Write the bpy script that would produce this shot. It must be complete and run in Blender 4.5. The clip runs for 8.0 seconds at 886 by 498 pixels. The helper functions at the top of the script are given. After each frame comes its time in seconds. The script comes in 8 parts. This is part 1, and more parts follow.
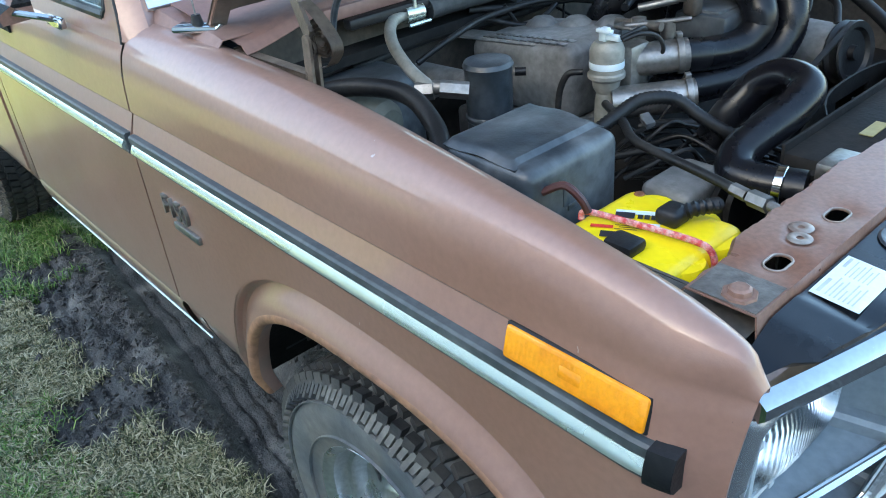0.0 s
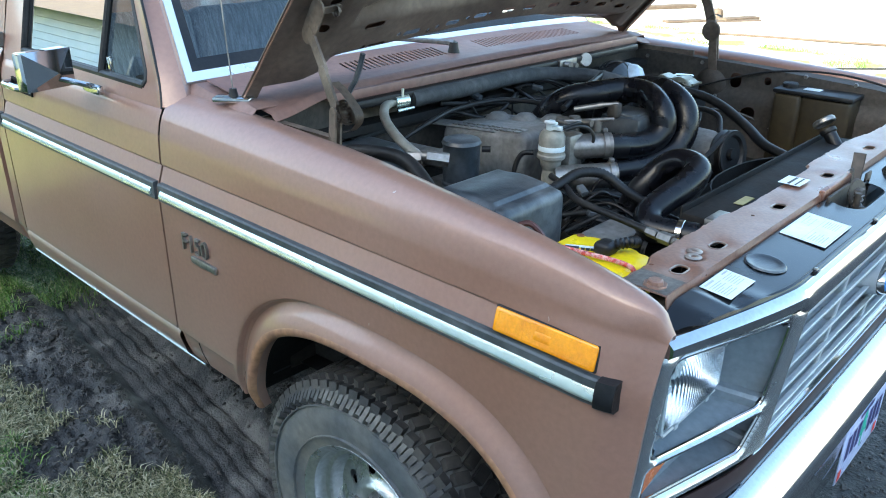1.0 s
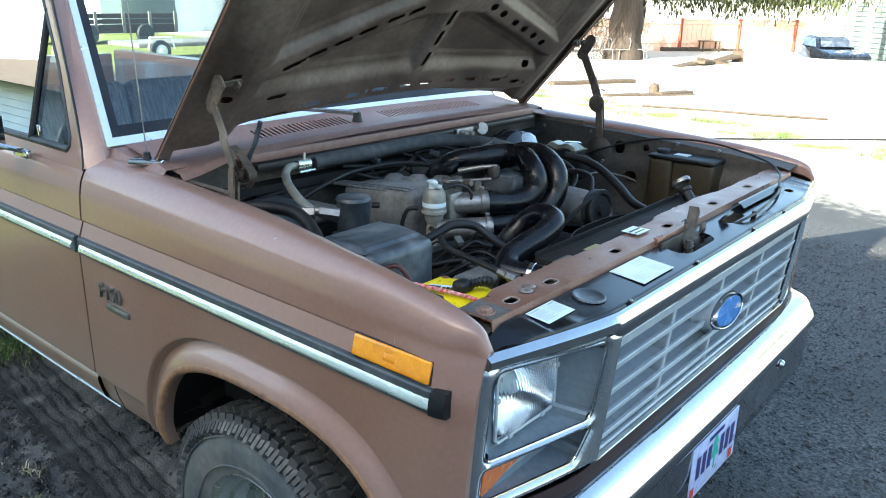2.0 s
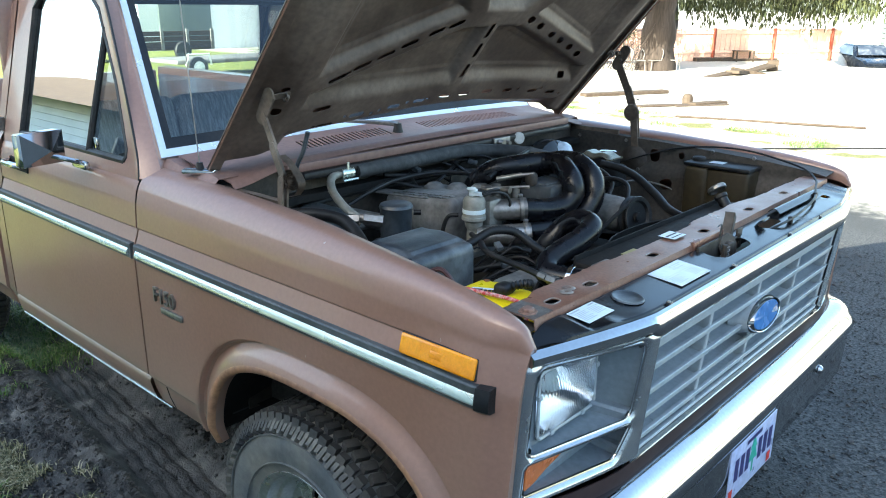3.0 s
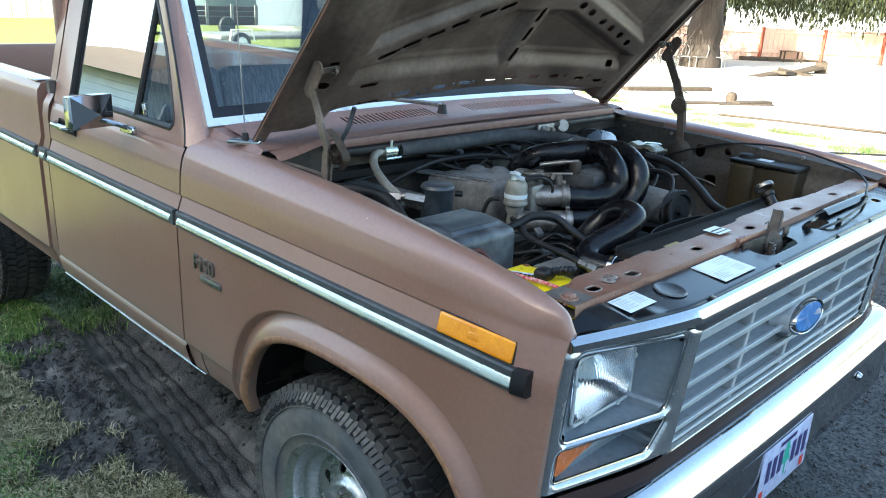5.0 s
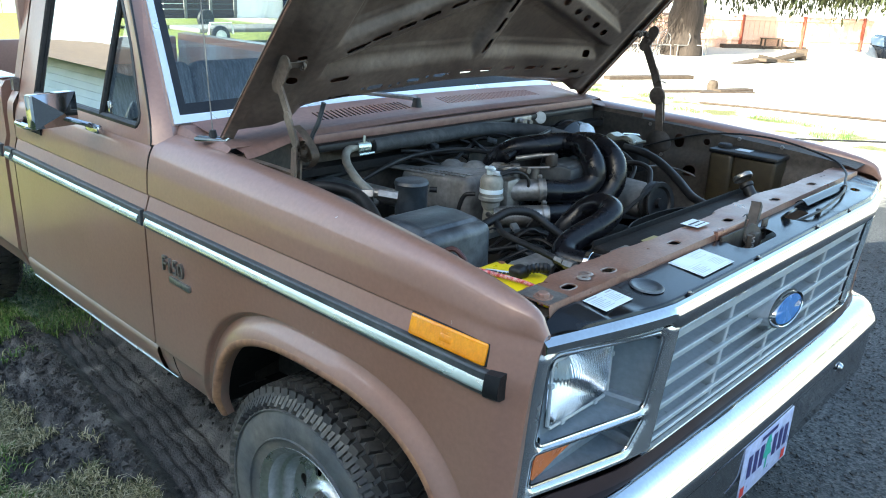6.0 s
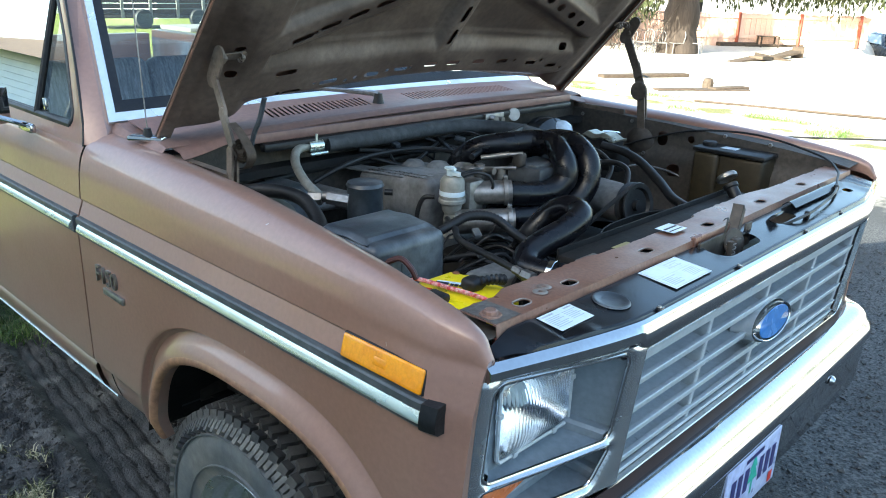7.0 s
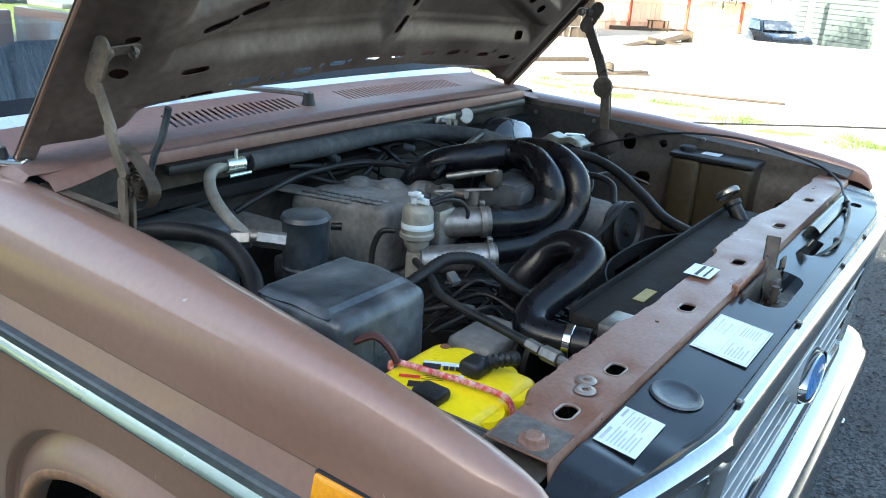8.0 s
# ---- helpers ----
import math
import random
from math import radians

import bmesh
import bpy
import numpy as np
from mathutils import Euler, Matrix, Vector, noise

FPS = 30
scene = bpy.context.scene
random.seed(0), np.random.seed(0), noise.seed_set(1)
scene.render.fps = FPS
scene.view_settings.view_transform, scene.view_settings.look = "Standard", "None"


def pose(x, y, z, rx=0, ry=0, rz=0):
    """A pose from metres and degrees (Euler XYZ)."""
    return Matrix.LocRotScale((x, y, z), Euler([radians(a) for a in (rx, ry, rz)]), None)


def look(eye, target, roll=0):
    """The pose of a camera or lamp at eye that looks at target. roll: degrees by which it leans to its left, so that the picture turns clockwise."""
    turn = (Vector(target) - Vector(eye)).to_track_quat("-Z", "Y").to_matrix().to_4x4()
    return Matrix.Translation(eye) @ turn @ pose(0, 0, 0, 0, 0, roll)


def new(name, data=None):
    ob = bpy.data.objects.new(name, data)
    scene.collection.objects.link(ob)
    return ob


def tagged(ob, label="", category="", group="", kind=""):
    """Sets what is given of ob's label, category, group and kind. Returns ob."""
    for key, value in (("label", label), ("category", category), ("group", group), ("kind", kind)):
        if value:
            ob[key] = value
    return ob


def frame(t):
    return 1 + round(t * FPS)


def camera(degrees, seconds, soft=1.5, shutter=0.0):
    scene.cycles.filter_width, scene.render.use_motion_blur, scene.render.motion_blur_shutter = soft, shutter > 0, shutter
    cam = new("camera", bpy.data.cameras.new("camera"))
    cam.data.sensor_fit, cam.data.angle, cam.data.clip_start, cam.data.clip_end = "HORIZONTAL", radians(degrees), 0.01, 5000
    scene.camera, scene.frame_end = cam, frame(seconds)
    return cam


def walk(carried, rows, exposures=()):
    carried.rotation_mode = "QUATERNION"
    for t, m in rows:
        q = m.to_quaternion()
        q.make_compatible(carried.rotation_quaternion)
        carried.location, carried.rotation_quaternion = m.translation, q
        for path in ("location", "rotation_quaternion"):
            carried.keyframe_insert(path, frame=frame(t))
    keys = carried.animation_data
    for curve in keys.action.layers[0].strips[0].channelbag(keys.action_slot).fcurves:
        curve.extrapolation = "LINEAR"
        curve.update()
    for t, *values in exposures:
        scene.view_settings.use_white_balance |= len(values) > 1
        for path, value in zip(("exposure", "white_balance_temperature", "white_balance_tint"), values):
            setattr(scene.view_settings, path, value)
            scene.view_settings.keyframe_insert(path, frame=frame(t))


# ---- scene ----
cam = camera(59.4, 8.0, soft=1.0)
PATH = [
    (0, (0.967, -1.435, 1.588), (-0.36, -0.349, 0.56), -5.4),
    (0.5, (1.085, -1.568, 1.632), (-0.297, -0.417, 0.757), -5.7),
    (1, (1.145, -1.8, 1.634), (-0.103, -0.453, 0.841), 0.6),
    (1.5, (1.308, -1.852, 1.674), (0.117, -0.391, 1.005), 3.0),
    (1.7, (1.383, -1.84, 1.667), (0.193, -0.364, 1.029), 2.2),
    (2.8, (1.454, -1.896, 1.662), (0.185, -0.47, 1.064), -0.4),
    (3, (1.45, -1.908, 1.664), (0.165, -0.496, 1.068), 0.3),
    (3.5, (1.437, -1.91, 1.648), (0.149, -0.515, 1.019), 2.1),
    (4, (1.431, -1.924, 1.651), (0.113, -0.57, 0.998), 2.5),
    (4.2, (1.429, -1.924, 1.655), (0.098, -0.581, 1.002), 2.5),
    (5.3, (1.433, -1.921, 1.646), (0.102, -0.564, 1.022), 2.7),
    (5.5, (1.439, -1.906, 1.653), (0.118, -0.545, 1.016), 2.5),
    (6, (1.419, -1.872, 1.65), (0.118, -0.498, 1.001), 2.2),
    (6.5, (1.411, -1.798, 1.653), (0.109, -0.423, 1.007), 1.8),
    (7, (1.381, -1.684, 1.618), (0.083, -0.308, 0.969), 2.0),
    (7.5, (1.157, -1.547, 1.606), (-0.051, -0.098, 0.943), 2.5),
    (8, (0.99, -1.462, 1.601), (-0.094, 0.074, 0.919), 3.3),
]
walk(cam, [(t, look(eye, target, roll)) for t, eye, target, roll in PATH], exposures=[(0, 3.12, 6250, 0), (1.5, 2.86, 6300, 0), (3, 2.66, 6350, 0), (7, 2.7, 6350, 0), (8, 2.77, 6400, 0)])

# ---- daylight: sun low behind the added house, truck in its shade ----
SUN_EL, SUN_FROM = 27.0, (0.0, -1.0)
world = bpy.data.worlds.new("world")
scene.world = world
world.use_nodes = True
wn = world.node_tree.nodes
sky = wn.new("ShaderNodeTexSky")
sky.sky_type = "NISHITA"
sky.sun_disc = False
sky.sun_elevation = radians(SUN_EL)
sky.sun_rotation = radians(180)
sky.dust_density = 2.0
world.node_tree.links.new(sky.outputs[0], wn["Background"].inputs["Color"])
wn["Background"].inputs["Strength"].default_value = 0.12
sun_data = bpy.data.lights.new("sun", "SUN")
sun_data.energy, sun_data.angle, sun_data.color = 5.0, radians(0.5), (1.0, 0.93, 0.82)
sun = new("sun", sun_data)
sun.matrix_world = look((SUN_FROM[0] * 10, SUN_FROM[1] * 10, 10 * math.tan(radians(SUN_EL))), (0, 0, 0))


# ---- materials ----
def material(name, color, rough=0.5, metal=0.0, second=None, scale=8.0, amount=0.5, fine=60.0, fine_amount=0.15,
             bump=0.0, bump_scale=200.0, coat=0.0, spec=0.5, rough_vary=0.1, stretch=(1, 1, 1), detail=6.0):
    """Two scales of colour variation, roughness wear and fine relief, in metres."""
    m = bpy.data.materials.new(name)
    m.use_nodes = True
    nt = m.node_tree
    n, l = nt.nodes, nt.links
    b = n["Principled BSDF"]
    tc = n.new("ShaderNodeTexCoord")
    mp = n.new("ShaderNodeMapping")
    mp.inputs["Scale"].default_value = stretch
    l.new(tc.outputs["Object"], mp.inputs["Vector"])
    big = n.new("ShaderNodeTexNoise")
    big.inputs["Scale"].default_value, big.inputs["Detail"].default_value = scale, detail
    l.new(mp.outputs[0], big.inputs["Vector"])
    small = n.new("ShaderNodeTexNoise")
    small.inputs["Scale"].default_value, small.inputs["Detail"].default_value = fine, 4.0
    l.new(mp.outputs[0], small.inputs["Vector"])
    ramp = n.new("ShaderNodeMapRange")
    ramp.inputs["From Min"].default_value, ramp.inputs["From Max"].default_value = 0.38, 0.68
    l.new(big.outputs["Fac"], ramp.inputs["Value"])
    mul = n.new("ShaderNodeMath")
    mul.operation = "MULTIPLY"
    mul.inputs[1].default_value = amount
    l.new(ramp.outputs[0], mul.inputs[0])
    mix = n.new("ShaderNodeMix")
    mix.data_type = "RGBA"
    mix.inputs["A"].default_value = (*color, 1)
    sec = second or tuple(c * 0.7 for c in color)
    mix.inputs["B"].default_value = (*sec, 1)
    l.new(mul.outputs[0], mix.inputs["Factor"])
    var = n.new("ShaderNodeMapRange")
    var.inputs["From Min"].default_value, var.inputs["From Max"].default_value = 0.3, 0.7
    var.inputs["To Min"].default_value, var.inputs["To Max"].default_value = 1 - fine_amount, 1 + fine_amount
    l.new(small.outputs["Fac"], var.inputs["Value"])
    hsv = n.new("ShaderNodeHueSaturation")
    l.new(mix.outputs["Result"], hsv.inputs["Color"])
    l.new(var.outputs[0], hsv.inputs["Value"])
    l.new(hsv.outputs[0], b.inputs["Base Color"])
    rr = n.new("ShaderNodeMapRange")
    rr.inputs["From Min"].default_value, rr.inputs["From Max"].default_value = 0.3, 0.7
    rr.inputs["To Min"].default_value, rr.inputs["To Max"].default_value = max(rough - rough_vary, 0.02), min(rough + rough_vary, 1)
    l.new(big.outputs["Fac"], rr.inputs["Value"])
    l.new(rr.outputs[0], b.inputs["Roughness"])
    b.inputs["Metallic"].default_value = metal
    b.inputs["Specular IOR Level"].default_value = spec
    b.inputs["Coat Weight"].default_value = coat
    b.inputs["Coat Roughness"].default_value = 0.11
    if bump:
        bn = n.new("ShaderNodeTexNoise")
        bn.inputs["Scale"].default_value, bn.inputs["Detail"].default_value = bump_scale, 6.0
        l.new(mp.outputs[0], bn.inputs["Vector"])
        bu = n.new("ShaderNodeBump")
        bu.inputs["Strength"].default_value, bu.inputs["Distance"].default_value = min(1.0, bump), 0.01
        l.new(bn.outputs["Fac"], bu.inputs["Height"])
        l.new(bu.outputs[0], b.inputs["Normal"])
    return m


def road_dust(m):
    """Pale dust settled on the lower side, streaks and small chips in the paint."""
    n, l = m.node_tree.nodes, m.node_tree.links
    b = n["Principled BSDF"]
    base = b.inputs["Base Color"].links[0].from_socket
    tc = n.new("ShaderNodeTexCoord")
    xyz = n.new("ShaderNodeSeparateXYZ")
    l.new(tc.outputs["Object"], xyz.inputs[0])
    low = n.new("ShaderNodeMapRange")
    low.interpolation_type = "SMOOTHSTEP"
    for k, q in zip(("From Min", "From Max", "To Min", "To Max"), (0.86, 0.56, 0.0, 0.6)):
        low.inputs[k].default_value = q
    l.new(xyz.outputs["Z"], low.inputs["Value"])
    cloud = n.new("ShaderNodeTexNoise")
    cloud.inputs["Scale"].default_value, cloud.inputs["Detail"].default_value = 7.0, 10.0
    l.new(tc.outputs["Object"], cloud.inputs["Vector"])
    amount = n.new("ShaderNodeMath")
    amount.operation = "MULTIPLY"
    l.new(low.outputs[0], amount.inputs[0])
    l.new(cloud.outputs["Fac"], amount.inputs[1])
    mp = n.new("ShaderNodeMapping")
    mp.inputs["Scale"].default_value = (1.0, 1.0, 0.4)
    mp.inputs["Rotation"].default_value = (0.0, 0.6, 0.0)
    l.new(tc.outputs["Object"], mp.inputs["Vector"])
    chip = n.new("ShaderNodeTexNoise")
    chip.inputs["Scale"].default_value, chip.inputs["Detail"].default_value = 75.0, 3.0
    l.new(mp.outputs[0], chip.inputs["Vector"])
    cut = n.new("ShaderNodeMapRange")
    for k, q in zip(("From Min", "From Max", "To Min", "To Max"), (0.765, 0.79, 0.0, 0.7)):
        cut.inputs[k].default_value = q
    l.new(chip.outputs["Fac"], cut.inputs["Value"])
    # grey green dirt caught on the lower crease, thin and broken
    ledge = n.new("ShaderNodeMapRange")
    ledge.interpolation_type = "SMOOTHSTEP"
    away = n.new("ShaderNodeMath")
    off = n.new("ShaderNodeMath")
    off.operation = "SUBTRACT"
    off.inputs[1].default_value = 0.618
    l.new(xyz.outputs["Z"], off.inputs[0])
    away.operation = "ABSOLUTE"
    l.new(off.outputs[0], away.inputs[0])
    for k, q in zip(("From Min", "From Max", "To Min", "To Max"), (0.03, 0.004, 0.0, 0.75)):
        ledge.inputs[k].default_value = q
    l.new(away.outputs[0], ledge.inputs["Value"])
    crust = n.new("ShaderNodeMath")
    crust.operation = "MULTIPLY"
    crust.use_clamp = True
    l.new(ledge.outputs[0], crust.inputs[0])
    l.new(cloud.outputs["Fac"], crust.inputs[1])
    last = base
    for fac, col in ((amount.outputs[0], (0.32, 0.24, 0.19, 1)), (crust.outputs[0], (0.17, 0.16, 0.12, 1)), (cut.outputs[0], (0.42, 0.36, 0.31, 1))):
        mix = n.new("ShaderNodeMix")
        mix.data_type = "RGBA"
        mix.inputs["B"].default_value = col
        l.new(last, mix.inputs["A"])
        l.new(fac, mix.inputs["Factor"])
        last = mix.outputs["Result"]
    l.new(last, b.inputs["Base Color"])


def glass(name, tint=(1, 1, 1), rough=0.0, ior=1.55):
    m = bpy.data.materials.new(name)
    m.use_nodes = True
    n, l = m.node_tree.nodes, m.node_tree.links
    n.remove(n["Principled BSDF"])
    tr, gl, mx, fr = n.new("ShaderNodeBsdfTransparent"), n.new("ShaderNodeBsdfGlossy"), n.new("ShaderNodeMixShader"), n.new("ShaderNodeFresnel")
    tr.inputs["Color"].default_value = (*tint, 1)
    gl.inputs["Roughness"].default_value = rough
    fr.inputs["IOR"].default_value = ior
    l.new(fr.outputs[0], mx.inputs[0])
    l.new(tr.outputs[0], mx.inputs[1])
    l.new(gl.outputs[0], mx.inputs[2])
    l.new(mx.outputs[0], n["Material Output"].inputs["Surface"])
    return m


PAINT = material("brown_paint", (0.272, 0.145, 0.102), 0.42, 0.15, (0.295, 0.172, 0.128), 3.0, 0.6, 90, 0.06, 0.03, 400, coat=0.65)
road_dust(PAINT)
PAINT_MATT = material("faded_brown_paint", (0.2, 0.108, 0.088), 0.5, 0.1, (0.22, 0.14, 0.11), 6.0, 0.7, 60, 0.12, 0.05, 300)
HOOD_IN = material("dusty_brown_primer", (0.074, 0.052, 0.04), 0.5, 0.1, (0.22, 0.17, 0.135), 5.0, 0.75, 60, 0.2, 0.06, 250, detail=9.0)
BAY = material("grimy_bay_metal", (0.036, 0.03, 0.025), 0.6, 0.2, (0.1, 0.08, 0.063), 9.0, 0.8, 60, 0.3, 0.12, 200)
APRON = material("grimy_inner_wing", (0.05, 0.045, 0.04), 0.7, 0.0, (0.085, 0.07, 0.055), 9.0, 0.7, 70, 0.3, 0.1, 120)
RUSTY = material("worn_brown_support_paint", (0.2, 0.098, 0.066), 0.36, 0.15, (0.25, 0.16, 0.125), 9.0, 0.6, 140, 0.18, 0.03, 350)
BLACK_GLOSS = material("black_panel_paint", (0.006, 0.007, 0.009), 0.2, 0.0, (0.018, 0.02, 0.023), 12.0, 0.5, 90, 0.3, 0.02, 300, spec=0.35)
BLACK = material("black_rubber", (0.009, 0.009, 0.01), 0.48, 0.0, (0.03, 0.028, 0.026), 14.0, 0.6, 90, 0.3, 0.08, 250, spec=0.35)
HOSE = material("black_hose_rubber", (0.004, 0.004, 0.006), 0.28, 0.0, (0.011, 0.011, 0.013), 20.0, 0.5, 120, 0.2, 0.03, 300, spec=0.32)
PLASTIC = material("dusty_black_plastic", (0.03, 0.037, 0.045), 0.38, 0.0, (0.17, 0.18, 0.185), 9.0, 0.6, 50, 0.35, 0.06, 200, detail=9.0)
# near black: deep shade of bay and housings is put into this colour
DARK = material("shade_darkened_metal", (0.008, 0.008, 0.008), 0.78, 0.0, (0.026, 0.022, 0.019), 12.0, 0.6, 60, 0.3, 0.1, 150, spec=0.25)
CHROME = material("chrome", (0.53, 0.54, 0.55), 0.08, 1.0, (0.46, 0.45, 0.43), 14.0, 0.35, 120, 0.06, 0.0, rough_vary=0.05)
WORN_CHROME = material("worn_bright_trim", (0.66, 0.72, 0.66), 0.26, 0.85, (0.52, 0.58, 0.52), 25.0, 0.2, 140, 0.06, 0.02, 300)
STEEL = material("dull_steel", (0.3, 0.29, 0.275), 0.42, 0.85, (0.14, 0.11, 0.09), 16.0, 0.6, 90, 0.2, 0.06, 250)
ALU = material("dusty_cast_aluminium", (0.26, 0.255, 0.245), 0.62, 0.25, (0.1, 0.092, 0.085), 9.0, 0.7, 70, 0.2, 0.15, 220)
GRILLE = material("grey_grille_plastic", (0.44, 0.48, 0.5), 0.36, 0.1, (0.35, 0.38, 0.4), 10.0, 0.5, 80, 0.1, 0.04, 250)
# bezel grey darkened and blued to stand for shade inside the headlight recess
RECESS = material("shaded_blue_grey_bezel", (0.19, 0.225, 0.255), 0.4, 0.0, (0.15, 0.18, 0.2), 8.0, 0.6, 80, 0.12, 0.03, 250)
# darker copy of GRILLE: the shade behind the bars is in its colour
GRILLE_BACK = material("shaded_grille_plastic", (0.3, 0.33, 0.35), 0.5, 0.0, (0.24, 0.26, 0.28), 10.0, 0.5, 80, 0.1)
TYRE = material("tyre_rubber", (0.018, 0.018, 0.019), 0.6, 0.0, (0.075, 0.066, 0.056), 7.0, 0.7, 60, 0.25, 0.15, 160)
SIDEWALL = material("dusty_tyre_sidewall", (0.085, 0.092, 0.096), 0.6, 0.0, (0.27, 0.235, 0.18), 4.0, 0.75, 50, 0.2, 0.1, 200)
LUG = material("muddy_tread_rubber", (0.03, 0.03, 0.031), 0.7, 0.0, (0.2, 0.185, 0.15), 5.0, 0.85, 40, 0.3, 0.12, 160)
RIM = material("grey_steel_rim", (0.5, 0.53, 0.54), 0.3, 0.85, (0.36, 0.36, 0.35), 16.0, 0.35, 80, 0.15, 0.06, 200)
RUST = material("rusty_hub", (0.25, 0.1, 0.045), 0.75, 0.2, (0.12, 0.06, 0.035), 25.0, 0.8, 90, 0.3, 0.2, 200)
AMBER = material("amber_lens", (0.85, 0.33, 0.01), 0.18, 0.0, (0.66, 0.19, 0.005), 22.0, 0.7, 200, 0.08, 0.1, 500, coat=0.3)
ORANGE = material("orange_lens", (0.75, 0.2, 0.04), 0.25, 0.0, (0.6, 0.14, 0.03), 30.0, 0.4, 200, 0.08, 0.1, 500, coat=0.3)
YELLOW = material("yellow_battery_plastic", (0.88, 0.68, 0.01), 0.35, 0.0, (0.8, 0.58, 0.01), 12.0, 0.5, 90, 0.05, 0.03, 200)
WHITE_LABEL = material("white_paper_label", (0.66, 0.74, 0.77), 0.4, 0.0, (0.56, 0.64, 0.68), 40.0, 0.5, 200, 0.04)
DULL_PIPE = material("dull_grey_pipe", (0.3, 0.29, 0.255), 0.5, 0.3, (0.2, 0.19, 0.16), 18.0, 0.6, 80, 0.15, 0.08, 200)
INK = material("grey_print", (0.45, 0.49, 0.52), 0.5)
BLACK_INK = material("black_print", (0.02, 0.02, 0.025), 0.5)
RED_INK = material("red_print", (0.6, 0.04, 0.03), 0.5)
BLUE = material("blue_badge_enamel", (0.05, 0.2, 0.52), 0.25, 0.1, (0.08, 0.26, 0.58), 20, 0.5, coat=0.4)
BOTTLE = material("stained_amber_plastic_tank", (0.045, 0.033, 0.016), 0.5, 0.0, (0.02, 0.015, 0.009), 8.0, 0.7, 60, 0.2, 0.05, 200)
FABRIC = material("blue_grey_seat_cloth", (0.13, 0.16, 0.19), 0.9, 0.0, (0.3, 0.34, 0.37), 40.0, 0.8, 300, 0.4, 0.1, 400, stretch=(1, 3, 0.3))
CAB_DARK = material("dark_cab_trim", (0.035, 0.035, 0.038), 0.7, 0.0, (0.06, 0.06, 0.06), 10, 0.5)
GLASS = glass("window_glass", (0.89, 0.94, 0.935), 0.0, 1.75)
BRIGHT_TRIM = material("polished_trim", (0.86, 0.9, 0.9), 0.22, 0.6, (0.8, 0.84, 0.84), 6, 0.4, 60, 0.03)
LENS = bpy.data.materials.new("headlight_glass")
LENS.use_nodes = True
LENS_B = LENS.node_tree.nodes["Principled BSDF"]
for key, value in (("Base Color", (0.95, 0.98, 1.0, 1)), ("Roughness", 0.03), ("IOR", 1.3), ("Transmission Weight", 1.0)):
    LENS_B.inputs[key].default_value = value
FRAME_BRIGHT = material("worn_bright_plastic", (0.6, 0.63, 0.65), 0.24, 0.9, (0.5, 0.52, 0.53), 12.0, 0.4, 100, 0.08, 0.02, 120, rough_vary=0.06)
INSERT = material("bright_strip_insert", (0.6, 0.67, 0.61), 0.26, 0.75, (0.52, 0.6, 0.54), 3.0, 0.5, 40, 0.04)
REFLECTOR = material("headlight_reflector", (0.95, 0.96, 0.98), 0.17, 1.0, (0.88, 0.9, 0.92), 30.0, 0.5, 150, 0.05, 0.06, 60)
CORD_RED = material("red_woven_cord", (0.5, 0.05, 0.05), 0.8, 0.0, (0.7, 0.45, 0.42), 120.0, 1.0, 300, 0.3)
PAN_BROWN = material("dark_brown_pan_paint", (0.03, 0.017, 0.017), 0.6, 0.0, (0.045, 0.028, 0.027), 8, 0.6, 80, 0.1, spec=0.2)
PLATE_BLUE = material("pale_blue_plate", (0.5, 0.55, 0.78), 0.35, 0.1, (0.62, 0.66, 0.84), 20, 0.5)
NAVY = material("navy_plate_ink", (0.03, 0.03, 0.14), 0.5)
GREEN_INK = material("green_plate_ink", (0.05, 0.4, 0.3), 0.5)


# ---- building helpers ----
def finish(ob, bm, mat, sharp=32.0):
    me = bpy.data.meshes.new(ob if isinstance(ob, str) else ob.name)
    bmesh.ops.recalc_face_normals(bm, faces=bm.faces)
    bm.to_mesh(me)
    bm.free()
    for f in me.polygons:
        f.use_smooth = True
    me.set_sharp_from_angle(angle=radians(sharp))
    for mm in (mat if isinstance(mat, (list, tuple)) else [mat]):
        me.materials.append(mm)
    return me


def part(name, bm, mat, parent=None, label="", sharp=32.0):
    ob = new(name, finish(name, bm, mat, sharp))
    if parent is not None:
        ob.parent = parent
    return tagged(ob, label)


def thing(name, bm, mat, label, category, group="", kind="", sharp=32.0):
    return tagged(part(name, bm, mat, None, "", sharp), label, category, group, kind)


def group_thing(name, at, label, category, group=""):
    ob = new(name)
    ob.empty_display_size = 0.1
    ob.location = at
    bpy.context.view_layer.update()
    return tagged(ob, label, category, group)


def child(ob, parent):
    """Parents ob and keeps it where it stands."""
    ob.parent = parent
    ob.matrix_parent_inverse = Matrix.Translation(parent.matrix_world.translation).inverted() if parent.type == "EMPTY" else Matrix()
    return ob


def pc(name, bm, mat, parent, label="", sharp=32.0):
    return child(part(name, bm, mat, None, label, sharp), parent)


